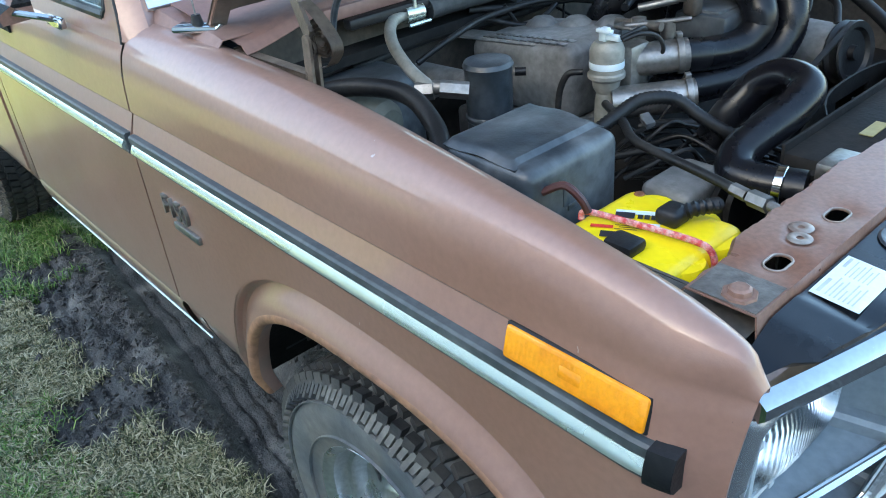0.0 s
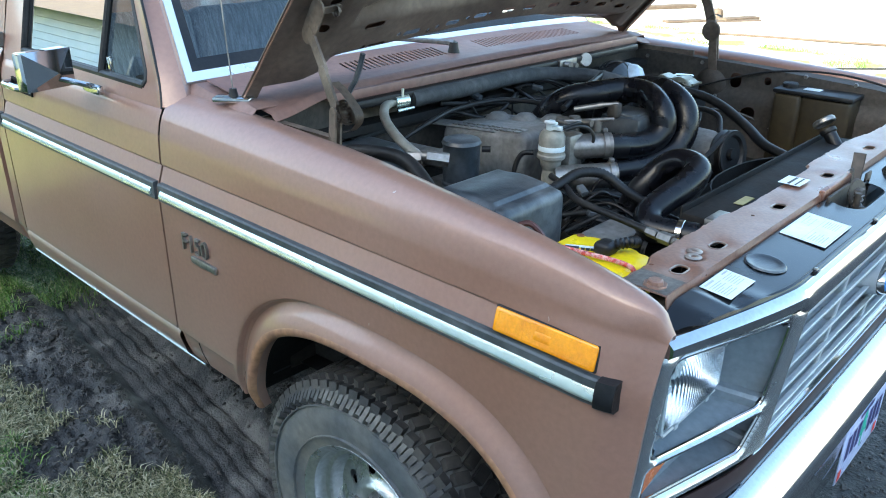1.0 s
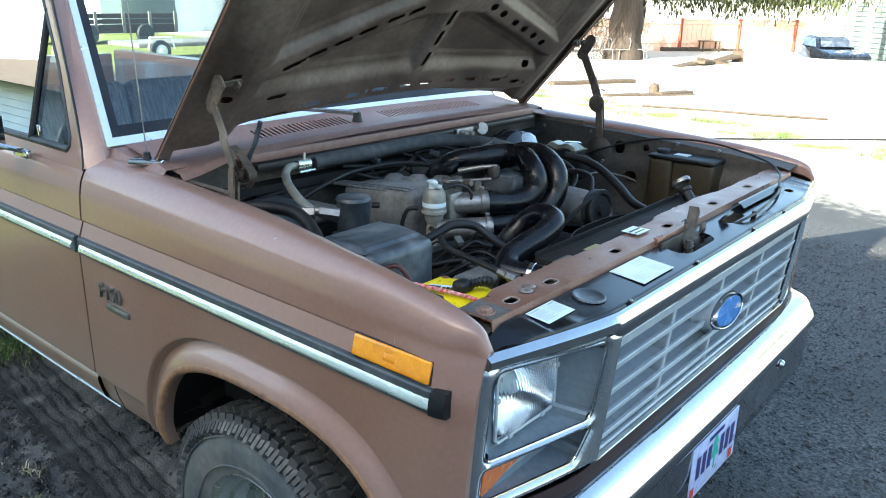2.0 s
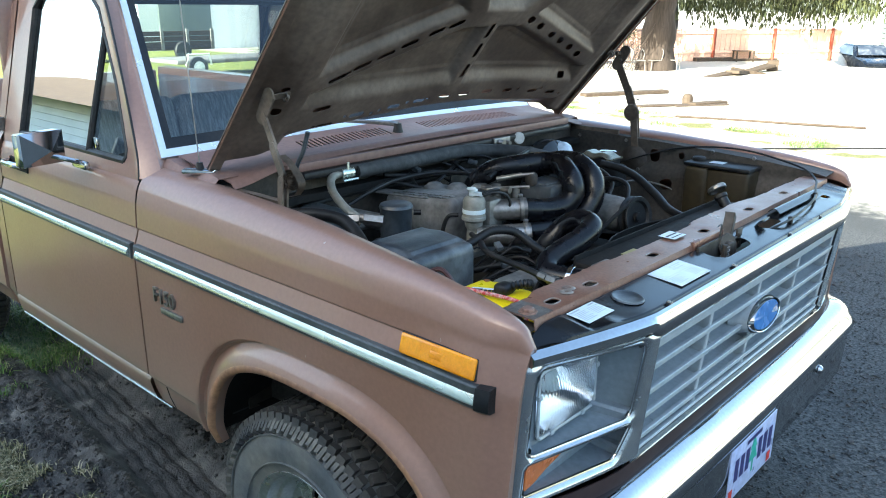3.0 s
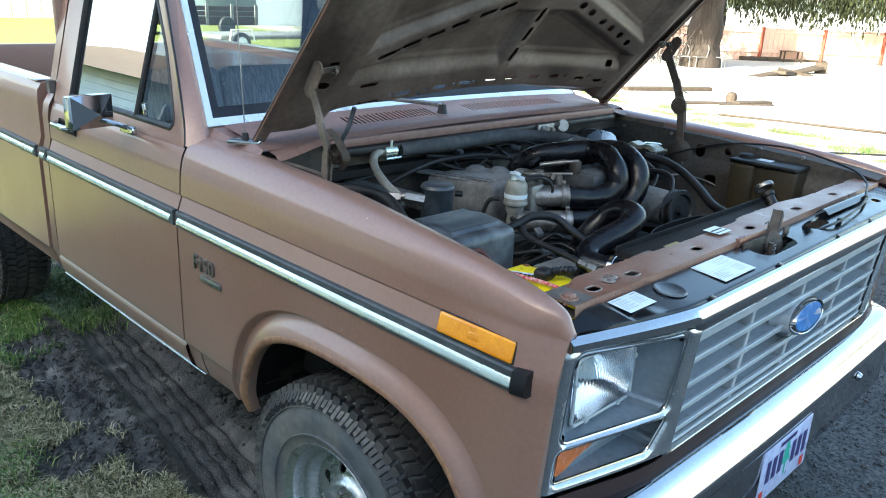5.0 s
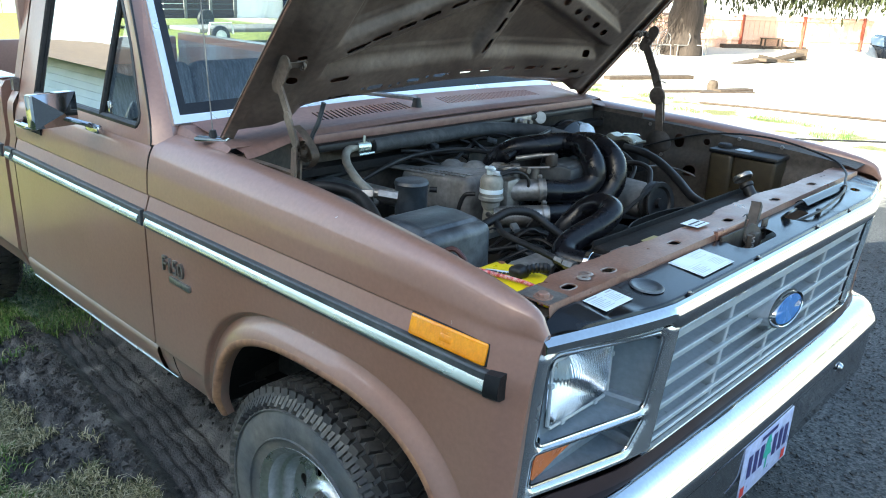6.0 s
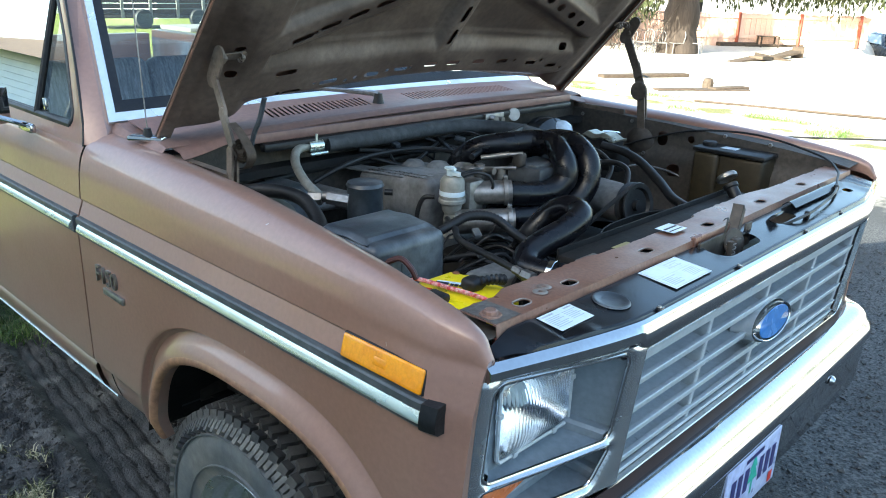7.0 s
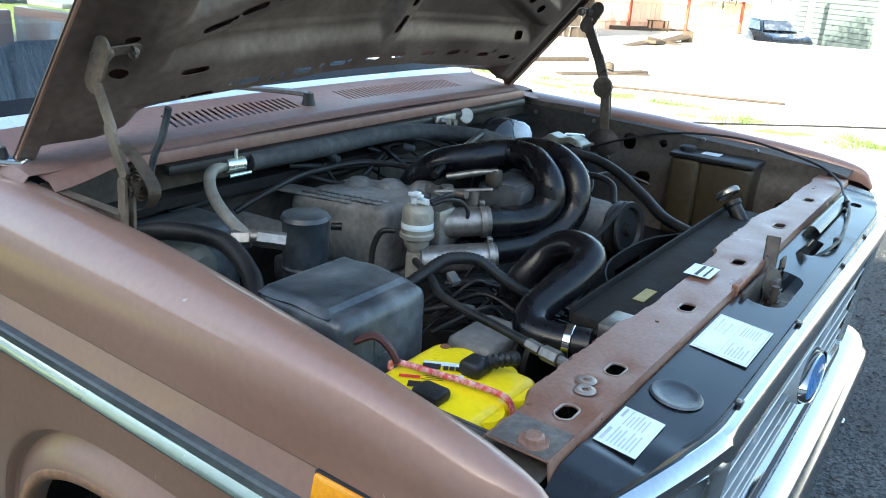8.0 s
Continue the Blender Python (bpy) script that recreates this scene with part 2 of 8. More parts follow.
def box(bm, lo, hi, bevel=0.0, seg=2, m=None):
    r = bmesh.ops.create_cube(bm, size=1.0)
    vs = r["verts"]
    for v in vs:
        v.co = Vector([lo[k] + (v.co[k] + 0.5) * (hi[k] - lo[k]) for k in range(3)])
    if bevel:
        es = list({e for v in vs for e in v.link_edges})
        out = bmesh.ops.bevel(bm, geom=es, offset=bevel, segments=seg, affect="EDGES", profile=0.5)
        vs = list({v for f in out["faces"] for v in f.verts} | {v for v in vs if v.is_valid})
        vs = list({v for v in vs if v.is_valid})
        seen, todo = set(vs), list(vs)
        while todo:
            for e in todo.pop().link_edges:
                for v in e.verts:
                    if v not in seen:
                        seen.add(v)
                        todo.append(v)
        vs = list(seen)
    if m is not None:
        for v in vs:
            v.co = m @ v.co
    return vs


def boxm(lo, hi, bevel=0.0, seg=2, m=None):
    bm = bmesh.new()
    box(bm, lo, hi, bevel, seg, m)
    return bm


def spline(pts, n=8):
    """Catmull-Rom through the points."""
    p = [Vector(q) for q in pts]
    p = [2 * p[0] - p[1]] + p + [2 * p[-1] - p[-2]]
    out = []
    for i in range(1, len(p) - 2):
        for k in range(n):
            t = k / n
            a, b, c, d = p[i - 1], p[i], p[i + 1], p[i + 2]
            out.append(0.5 * (2 * b + (c - a) * t + (2 * a - 5 * b + 4 * c - d) * t * t + (3 * b - a - 3 * c + d) * t ** 3))
    out.append(p[-2])
    return out


def tube(bm, pts, radius, seg=12, smooth=8, ribs=0.0, pitch=0.008, caps=True):
    """A hose or rod along the points. ribs: height of its corrugation."""
    line = spline(pts, smooth) if smooth else [Vector(q) for q in pts]
    if ribs:
        total = sum((b - a).length for a, b in zip(line, line[1:]))
        count = max(8, int(total / pitch * 2))
        acc, out, want = 0.0, [line[0]], total / count
        left = want
        for a, b in zip(line, line[1:]):
            d = (b - a).length
            pos = 0.0
            while d - pos >= left:
                pos += left
                out.append(a.lerp(b, pos / d))
                left = want
            left -= d - pos
        line = out
    rings, up = [], None
    for i, q in enumerate(line):
        t = (line[min(i + 1, len(line) - 1)] - line[max(i - 1, 0)]).normalized()
        if up is None:
            up = Vector((0, 0, 1)) if abs(t.z) < 0.9 else Vector((1, 0, 0))
        up = (up - t * up.dot(t)).normalized()
        side = t.cross(up)
        r = radius(i / max(1, len(line) - 1)) if callable(radius) else radius
        if ribs:
            r += ribs * (0.5 if i % 2 else -0.5)
        rings.append([bm.verts.new(q + r * (math.cos(a) * up + math.sin(a) * side)) for a in [2 * math.pi * k / seg for k in range(seg)]])
    for a, b in zip(rings, rings[1:]):
        for k in range(seg):
            bm.faces.new((a[k], a[(k + 1) % seg], b[(k + 1) % seg], b[k]))
    if caps:
        bm.faces.new(rings[0][::-1])
        bm.faces.new(rings[-1])
    return rings


def tubem(pts, radius, **kw):
    bm = bmesh.new()
    tube(bm, pts, radius, **kw)
    return bm


def lathe(bm, profile, m=None, seg=32, close=False):
    """Turns (radius, height) pairs round the z axis, then places them by m."""
    rings = []
    for r, h in profile:
        if r < 1e-5:
            rings.append([bm.verts.new((0, 0, h))])
        else:
            rings.append([bm.verts.new((r * math.cos(2 * math.pi * k / seg), r * math.sin(2 * math.pi * k / seg), h)) for k in range(seg)])
    for a, b in zip(rings, rings[1:]):
        for k in range(seg):
            j = (k + 1) % seg
            if len(a) == 1 and len(b) == 1:
                continue
            if len(a) == 1:
                bm.faces.new((a[0], b[j], b[k]))
            elif len(b) == 1:
                bm.faces.new((a[k], a[j], b[0]))
            else:
                bm.faces.new((a[k], a[j], b[j], b[k]))
    if m is not None:
        for ring in rings:
            for v in ring:
                v.co = m @ v.co
    return rings


def lathem(profile, m=None, seg=32):
    bm = bmesh.new()
    lathe(bm, profile, m, seg)
    return bm


def along(a, b):
    """A frame at a whose z axis points to b."""
    a, b = Vector(a), Vector(b)
    return Matrix.Translation(a) @ (b - a).to_track_quat("Z", "Y").to_matrix().to_4x4()


def rod(bm, a, b, r, seg=12):
    d = (Vector(b) - Vector(a)).length
    lathe(bm, [(0, 0), (r, 0), (r, d), (0, d)], along(a, b), seg)


def capsule(cu, cv, hl, hw, angle=0.0):
    """A test for a rounded slot: signed distance and the nearest point of its edge."""
    ca, sa = math.cos(radians(angle)), math.sin(radians(angle))

    def test(u, v):
        du, dv = u - cu, v - cv
        a, b = du * ca + dv * sa, -du * sa + dv * ca
        core = max(-(hl - hw), min(hl - hw, a))
        d = math.hypot(a - core, b)
        k = hw / max(d, 1e-6)
        a2, b2 = core + (a - core) * k, b * k
        return d - hw, (cu + a2 * ca - b2 * sa, cv + a2 * sa + b2 * ca)

    return test, (cu, cv, hl)


def sheet(place, us, vs, holes=(), thick=0.0, keep=None):
    """A pressed panel: place(u, v) over a grid, with holes through it whose edges follow the slots."""
    bm = bmesh.new()
    grid = {}
    for i, u in enumerate(us):
        for j, v in enumerate(vs):
            grid[i, j] = [u, v]
    dead = set()
    for test, (cu, cv, hl) in holes:
        inside = set()
        for i in range(len(us) - 1):
            if us[i + 1] < cu - hl - 0.02 or us[i] > cu + hl + 0.02:
                continue
            for j in range(len(vs) - 1):
                if vs[j + 1] < cv - hl - 0.02 or vs[j] > cv + hl + 0.02:
                    continue
                if test((us[i] + us[i + 1]) / 2, (vs[j] + vs[j + 1]) / 2)[0] < 0:
                    inside.add((i, j))
        dead |= inside
        rim = set()
        for i, j in inside:
            for a, b in ((i, j), (i + 1, j), (i, j + 1), (i + 1, j + 1)):
                if any((p, q) not in inside for p, q in ((a, b), (a - 1, b), (a, b - 1), (a - 1, b - 1))):
                    rim.add((a, b))
        for k in rim:
            grid[k] = list(test(*grid[k])[1])
    verts = {}

    def vert(k):
        if k not in verts:
            verts[k] = bm.verts.new(place(*grid[k]))
        return verts[k]

    for i in range(len(us) - 1):
        for j in range(len(vs) - 1):
            if (i, j) in dead or (keep and not keep((us[i] + us[i + 1]) / 2, (vs[j] + vs[j + 1]) / 2)):
                continue
            bm.faces.new((vert((i, j)), vert((i + 1, j)), vert((i + 1, j + 1)), vert((i, j + 1))))
    if thick:
        bmesh.ops.recalc_face_normals(bm, faces=bm.faces)
        bmesh.ops.solidify(bm, geom=bm.faces[:], thickness=thick)
    return bm


def steps(a, b, d):
    n = max(1, round(abs(b - a) / d))
    return [a + (b - a) * k / n for k in range(n + 1)]


def lerp_table(rows, x):
    for (x0, y0), (x1, y1) in zip(rows, rows[1:]):
        if x <= x1:
            return y0 + (y1 - y0) * max(0.0, min(1.0, (x - x0) / (x1 - x0)))
    return rows[-1][1]


def smoothstep(a, b, x):
    t = max(0.0, min(1.0, (x - a) / (b - a)))
    return t * t * (3 - 2 * t)


def bar(bm, o, u, v, a, b, c, d, lift=0.0006):
    """A flat printed bar on the plane o + s u + t v, from (a, b) to (c, d), just above it."""
    n = Vector(u).cross(Vector(v)).normalized() * lift
    o, u, v = Vector(o), Vector(u), Vector(v)
    bm.faces.new([bm.verts.new(o + s * u + t * v + n) for s, t in ((a, b), (c, b), (c, d), (a, d))])


# ---- ground: one sheet to the horizon ----
RUTS = ((-0.77, 0.16, 0.032), (-1.16, 0.1, 0.012))


def rut_middle(x, yc):
    return yc - 0.13 * (x + 0.7) * smoothstep(-3.2, -2.2, x) + 0.02 * math.sin(x * 2.1 + yc * 4)


def in_rut(x, y):
    """1 in the pressed track of a wheel, 0 beside it."""
    return max(1 - smoothstep(w * 0.75, w * 1.05, abs(y - rut_middle(x, yc))) for yc, w, depth in RUTS[:1])


def tread_ruts(x, y):
    """Wheel tracks in the mud along the truck's side, with the tyre's ribs pressed in."""
    z = 0.0
    for yc, w, depth in RUTS:
        d = y - rut_middle(x, yc)
        a = abs(d)
        z -= depth * (1 - smoothstep(w * 0.6, w, a))
        z += depth * 0.9 * math.exp(-((a - w * 1.15) / 0.04) ** 2) * (0.6 + 0.8 * noise.noise((x * 3, y * 3, 5)))
        if a < w * 0.95:
            wave = 0.5 * noise.noise((x * 2.2, yc, 1)) + 0.35 * math.sin(x * 26 + 3 * noise.noise((x, y * 4, 2)))
            rib = 1 - abs(math.sin(d * 66 + wave))
            z -= 0.022 * rib ** 3 * (0.75 + 0.5 * noise.noise((x * 4, y * 7, 6))) * (1 - smoothstep(w * 0.75, w * 0.95, a))
    return z


def ground_z(x, y):
    z = 0.02 * noise.noise((x * 0.7, y * 0.7, 1))
    # sunken drive before the garage
    away = math.hypot(x - 1.2, y + 1.8)
    z -= 1.1 * smoothstep(26.5, 33.5, away) * smoothstep(-5.9, -5.0, x + 0.25 * (y - 22))
    near = smoothstep(0.7, -0.1, y) * smoothstep(0.95, 0.3, x) * smoothstep(-8, -6, x) * smoothstep(-6.5, -5, y)
    if near > 0:
        mud = math.exp(-((y + 0.85) / 0.6) ** 2)
        rough = 1 - 0.8 * in_rut(x, y)
        z += near * (mud * tread_ruts(x, y) * 1.1 + 0.016 * noise.noise((x * 9, y * 9, 2)) * rough + rough * (0.01 + 0.012 * mud) * noise.noise((x * 26, y * 26, 3)) + rough * 0.007 * noise.noise((x * 70, y * 70, 4)))
    return z


def ground_material():
    m = bpy.data.materials.new("mud_grass_and_gravel")
    m.use_nodes = True
    n, l = m.node_tree.nodes, m.node_tree.links
    b = n["Principled BSDF"]
    tc = n.new("ShaderNodeTexCoord")
    xyz = n.new("ShaderNodeSeparateXYZ")
    l.new(tc.outputs["Object"], xyz.inputs[0])

    def noise_node(scale, detail=8):
        t = n.new("ShaderNodeTexNoise")
        t.inputs["Scale"].default_value, t.inputs["Detail"].default_value = scale, detail
        l.new(tc.outputs["Object"], t.inputs["Vector"])
        return t.outputs["Fac"]

    def maprange(v, a, b_, c=0.0, d=1.0):
        t = n.new("ShaderNodeMapRange")
        t.interpolation_type = "SMOOTHSTEP"
        for k, q in zip(("From Min", "From Max", "To Min", "To Max"), (a, b_, c, d)):
            t.inputs[k].default_value = q
        l.new(v, t.inputs["Value"])
        return t.outputs[0]

    def math_node(op, a, b_):
        t = n.new("ShaderNodeMath")
        t.operation = op
        for k, q in enumerate((a, b_)):
            if isinstance(q, (int, float)):
                t.inputs[k].default_value = q
            else:
                l.new(q, t.inputs[k])
        return t.outputs[0]

    def mix(f, a, b_):
        t = n.new("ShaderNodeMix")
        t.data_type = "RGBA"
        for k, q in (("A", a), ("B", b_)):
            if isinstance(q, tuple):
                t.inputs[k].default_value = (*q, 1)
            else:
                l.new(q, t.inputs[k])
        l.new(f, t.inputs["Factor"])
        return t.outputs["Result"]

    big, mid, small = noise_node(1.3), noise_node(9), noise_node(70, 4)
    warp = math_node("MULTIPLY", math_node("SUBTRACT", big, 0.5), 1.6)
    yy = math_node("ADD", xyz.outputs["Y"], warp)
    xx = math_node("ADD", xyz.outputs["X"], warp)
    mud = mix(maprange(mid, 0.35, 0.65), (0.016, 0.0148, 0.014), (0.066, 0.06, 0.054))
    mud = mix(maprange(small, 0.56, 0.8), mud, (0.12, 0.108, 0.095))
    mud = mix(maprange(noise_node(4.0, 5), 0.56, 0.7), mud, (0.15, 0.137, 0.12))
    turf = mix(maprange(mid, 0.35, 0.65), (0.03, 0.027, 0.02), (0.035, 0.042, 0.017))
    on_mud = math_node("MULTIPLY", maprange(yy, -1.75, -1.35), maprange(yy, 0.9, 0.5))
    soil = mix(on_mud, turf, mud)
    gravel = mix(maprange(small, 0.4, 0.62), (0.012, 0.012, 0.013), (0.075, 0.073, 0.069))
    gravel = mix(maprange(big, 0.4, 0.65), gravel, (0.03, 0.029, 0.027))
    drive = math_node("MAXIMUM", maprange(yy, 0.35, 0.75), maprange(xx, 0.25, 0.75))
    base = mix(drive, soil, gravel)
    # verge of grass across the road, then a pale gravel yard
    tilt = math_node("ADD", xyz.outputs["Y"], math_node("MULTIPLY", xyz.outputs["X"], 0.33))
    tilt = math_node("ADD", tilt, math_node("MULTIPLY", math_node("SUBTRACT", mid, 0.5), 1.3))
    verge = math_node("MULTIPLY", maprange(tilt, 7.2, 7.6), maprange(tilt, 8.7, 8.2))
    verge = math_node("MULTIPLY", verge, maprange(noise_node(1.9, 3), 0.5, 0.58))
    yard = mix(maprange(mid, 0.3, 0.7), (0.46, 0.42, 0.35), (0.55, 0.51, 0.44))
    base = mix(maprange(tilt, 5.0, 6.2), base, yard)
    base = mix(verge, base, mix(maprange(small, 0.4, 0.6), (0.07, 0.09, 0.012), (0.19, 0.165, 0.07)))
    lawn = math_node("MAXIMUM", math_node("MULTIPLY", maprange(xyz.outputs["X"], -13.5, -15.0), maprange(xyz.outputs["Y"], 15.5, 14.0)), math_node("MULTIPLY", maprange(xyz.outputs["X"], -3.4, -5.0), maprange(yy, -0.9, -1.5)))
    base = mix(lawn, base, mix(maprange(mid, 0.35, 0.65), (0.13, 0.16, 0.02), (0.22, 0.22, 0.045)))
    l.new(base, b.inputs["Base Color"])
    b.inputs["Roughness"].default_value = 0.72
    bu = n.new("ShaderNodeBump")
    bu.inputs["Strength"].default_value, bu.inputs["Distance"].default_value = 0.7, 0.012
    l.new(noise_node(110, 6), bu.inputs["Height"])
    l.new(bu.outputs[0], b.inputs["Normal"])
    return m


def ground_mesh():
    xs = steps(-400, -40, 60) + steps(-40, -10, 2.0)[1:] + steps(-10, -6, 0.5)[1:] + steps(-6, -2.6, 0.08)[1:] + steps(-2.6, 0.6, 0.016)[1:] + steps(0.6, 3, 0.12)[1:] + steps(3, 20, 1)[1:] + steps(20, 400, 60)[1:]
    ys = steps(-400, -30, 60) + steps(-30, -5, 2)[1:] + steps(-5, -2.4, 0.08)[1:] + steps(-2.4, -1.15, 0.02)[1:] + steps(-1.15, -0.5, 0.0085)[1:] + steps(-0.5, -0.2, 0.02)[1:] + steps(-0.2, 3, 0.1)[1:] + steps(3, 48, 1)[1:] + steps(48, 400, 60)[1:]
    bm = bmesh.new()
    rows = [[bm.verts.new((x, y, ground_z(x, y))) for y in ys] for x in xs]
    for a, b in zip(rows, rows[1:]):
        for j in range(len(ys) - 1):
            bm.faces.new((a[j], b[j], b[j + 1], a[j + 1]))
    return bm


ground = thing("ground", ground_mesh(), ground_material(), "muddy rutted grass beside a gravel drive", "ground", kind="structure", sharp=180)

# ---- unseen house added to lay shade over the truck ----
SIDING = material("pale_house_siding", (0.62, 0.64, 0.66), 0.6, 0.0, (0.55, 0.57, 0.6), 2, 0.5, 60, 0.05, 0.02, 100)
ROOFING = material("brown_shingle_roof", (0.13, 0.1, 0.08), 0.85, 0.0, (0.2, 0.16, 0.12), 5, 0.7, 60, 0.2, 0.15, 60)
def gable_house(x0, x1, y0, y1, wall_h, ridge, label, siding):
    h = group_thing("house", ((x0 + x1) / 2, (y0 + y1) / 2, 0), label, "house")
    pc("wall", boxm((x0, y0, -0.1), (x1, y1, wall_h)), siding, h)
    for k in range(int(wall_h / 0.16)):
        pc("siding_board", boxm((x0 - 0.02, y1, 0.1 + 0.16 * k), (x1 + 0.02, y1 + 0.022, 0.252 + 0.16 * k), 0.004, 1), siding, h)
    bm = bmesh.new()
    e, ym = 0.55, (y0 + y1) / 2
    q = [bm.verts.new(p) for p in ((x0 - e, y1 + e, wall_h - 0.12), (x1 + e, y1 + e, wall_h - 0.12), (x1 + e, ym, ridge), (x0 - e, ym, ridge), (x1 + e, y0 - e, wall_h - 0.12), (x0 - e, y0 - e, wall_h - 0.12))]
    bm.faces.new((q[0], q[1], q[2], q[3]))
    bm.faces.new((q[3], q[2], q[4], q[5]))
    bmesh.ops.solidify(bm, geom=bm.faces[:], thickness=0.14)
    pc("roof", bm, ROOFING, h)
    return h


# out of view, its near end set by where the shade should stop
gable_house(-3.3, 14, -9.6, -4.6, 3.0, 5.65, "unseen pale sided house added to shade the truck", SIDING)
gable_house(-24, -9.0, -14.0, -7.0, 2.7, 4.3, "pale blue house with a brown roof behind", material("pale_blue_siding", (0.5, 0.57, 0.63), 0.6, 0.0, (0.43, 0.5, 0.56), 2, 0.5, 60, 0.05))


# ---- the pickup truck: body shell ----
truck = group_thing("pickup_truck", (-1.2, 0, 0), "faded brown four wheel drive pickup truck with its hood open", "truck")
LIP = material("rust_worn_lip_paint", (0.26, 0.135, 0.088), 0.5, 0.1, (0.36, 0.19, 0.09), 9.0, 0.75, 60, 0.25, 0.06, 300)
CROWN = [(-1.7, 1.234), (-0.6, 1.233), (-0.3, 1.222), (0.1, 1.208), (0.35, 1.192), (0.5, 1.181), (0.6, 1.169), (0.67, 1.157), (0.71, 1.146), (0.735, 1.132), (0.745, 1.115), (0.755, 1.085)]
ARCH_X, ARCH_Z, ARCH_A, ARCH_B, ARCH_N = 0.178, 0.5, 0.42, 0.342, 2.75
HOLE_A, HOLE_B = ARCH_A + 0.076, ARCH_B + 0.076


def crown(x):
    return sum(lerp_table(CROWN, x + d) for d in (-0.02, -0.01, 0, 0.01, 0.02)) / 5


HOOD_GAP = [(-1.0, 0.80), (-0.5, 0.802), (0.0, 0.812), (0.2, 0.828), (0.4, 0.85), (0.55, 0.866), (0.65, 0.874), (0.72, 0.884), (0.76, 0.89)]


def side_profile(c, gap=0.803, fade=0.0):
    """The fender's section from its lower edge to the hood gap: distance from the middle, height."""
    k = (0.9405 - gap) / (0.9405 - 0.803)
    g = lambda y: 0.9405 - (0.9405 - y) * k
    f = lambda k: 1.088 + (c - 1.088) * k
    return [(0.925, 0.532), (0.94, 0.575), (0.948, 0.612), (0.9575, 0.624), (0.958, 0.72), (0.958, 0.84), (0.958, 0.955), (0.957, 1.012), (0.938 + 0.0089 * fade, 1.066), (0.9425 + 0.0032 * fade, 1.0725),
            (0.9405, f(0.1)), (g(0.937), f(0.36)), (g(0.926), f(0.66)), (g(0.903), f(0.89)), (g(0.87), f(1.0)), (g(0.838), f(0.985)), (g(0.815), f(0.9)), (g(0.806), f(0.75)), (g(0.803), f(0.4))]


def profile_at(c, gap=0.803, n_low=34, fade=0.0):
    p = side_profile(c, gap, fade)
    low = p[:10]
    plain = side_profile(c, gap)[:10]
    lens = [math.dist(a, b) for a, b in zip(plain, plain[1:])]
    total, out = sum(lens), []
    for a, b, d in zip(low, low[1:], lens):
        k = max(1, round(n_low * d / total))
        out += [(a[0] + (b[0] - a[0]) * i / k, a[1] + (b[1] - a[1]) * i / k) for i in range(k)]
    top = spline([(y, z, 0) for y, z in p[9:]], 4)
    return out + [(q.x, q.y) for q in top]


def arch_distance(x, z):
    """Metres outside the wheel opening (negative inside)."""
    dx, dz = abs(x - ARCH_X) / HOLE_A, max(0.0, z - ARCH_Z) / HOLE_B
    r = (dx ** ARCH_N + dz ** ARCH_N) ** (1 / ARCH_N)
    d = math.hypot(x - ARCH_X, max(0.0, z - ARCH_Z))
    return d - d / max(r, 1e-6)


def inset_at(x, z):
    """How far the nose of the fender turns in."""
    return 0.036 * smoothstep(0.62, 0.77, x) ** 2 * (0.4 + 0.6 * smoothstep(0.5, 1.1, z))


def nose_back(x, z):
    """How far the front edge of the fender leans back below its tip."""
    return smoothstep(0.64, 0.752, x) * lerp_table([(0.5, 0.042), (0.777, 0.029), (0.94, 0.02), (1.06, 0.0125), (1.1, 0.009), (1.13, 0.0)], z)


FLARE_SEC = [(0.09, -0.0012), (0.079, -0.0015), (0.0765, -0.004), (0.073, -0.014), (0.066, -0.0185), (0.056, -0.0145), (0.043, -0.004), (0.03, 0.0045), (0.02, 0.0095), (0.01, 0.0125), (0.003, 0.0115), (-0.002, 0.0065), (-0.003, -0.004), (0.001, -0.03)]
LIP_SEC = [(0.017, 0.0108), (0.0155, 0.0118), (0.0098, 0.0132), (0.0024, 0.0124), (-0.003, 0.007), (-0.004, -0.002)]


def arch_flare(s, section=None):
    """The pressed lip round the wheel opening, swept along it."""
    path = []
    for k in range(97):
        a = math.pi * k / 96
        c, q = math.cos(a), math.sin(a)
        path.append((ARCH_X - ARCH_A * math.copysign(abs(c) ** (2 / ARCH_N), c), ARCH_Z + ARCH_B * abs(q) ** (2 / ARCH_N)))
    path = [p for p in path if p[1] > 0.534]
    path = [(path[0][0], 0.532)] + path + [(path[-1][0], 0.532)]
    section = section or FLARE_SEC
    bm = bmesh.new()
    rows = []
    for i, (x, z) in enumerate(path):
        (x0, z0), (x1, z1) = path[max(i - 1, 0)], path[min(i + 1, len(path) - 1)]
        t = Vector((x1 - x0, z1 - z0)).normalized()
        n = Vector((-t.y, t.x))
        low = smoothstep(0.60, 0.50, z)
        rows.append([bm.verts.new((x + n.x * d, s * (0.958 - 0.028 * low + o * (1 - 0.25 * low)), z + n.y * d)) for d, o in section])
    for a, b in zip(rows, rows[1:]):
        for j in range(len(section) - 1):
            bm.faces.new((a[j], a[j + 1], b[j + 1], b[j]))
    return bm


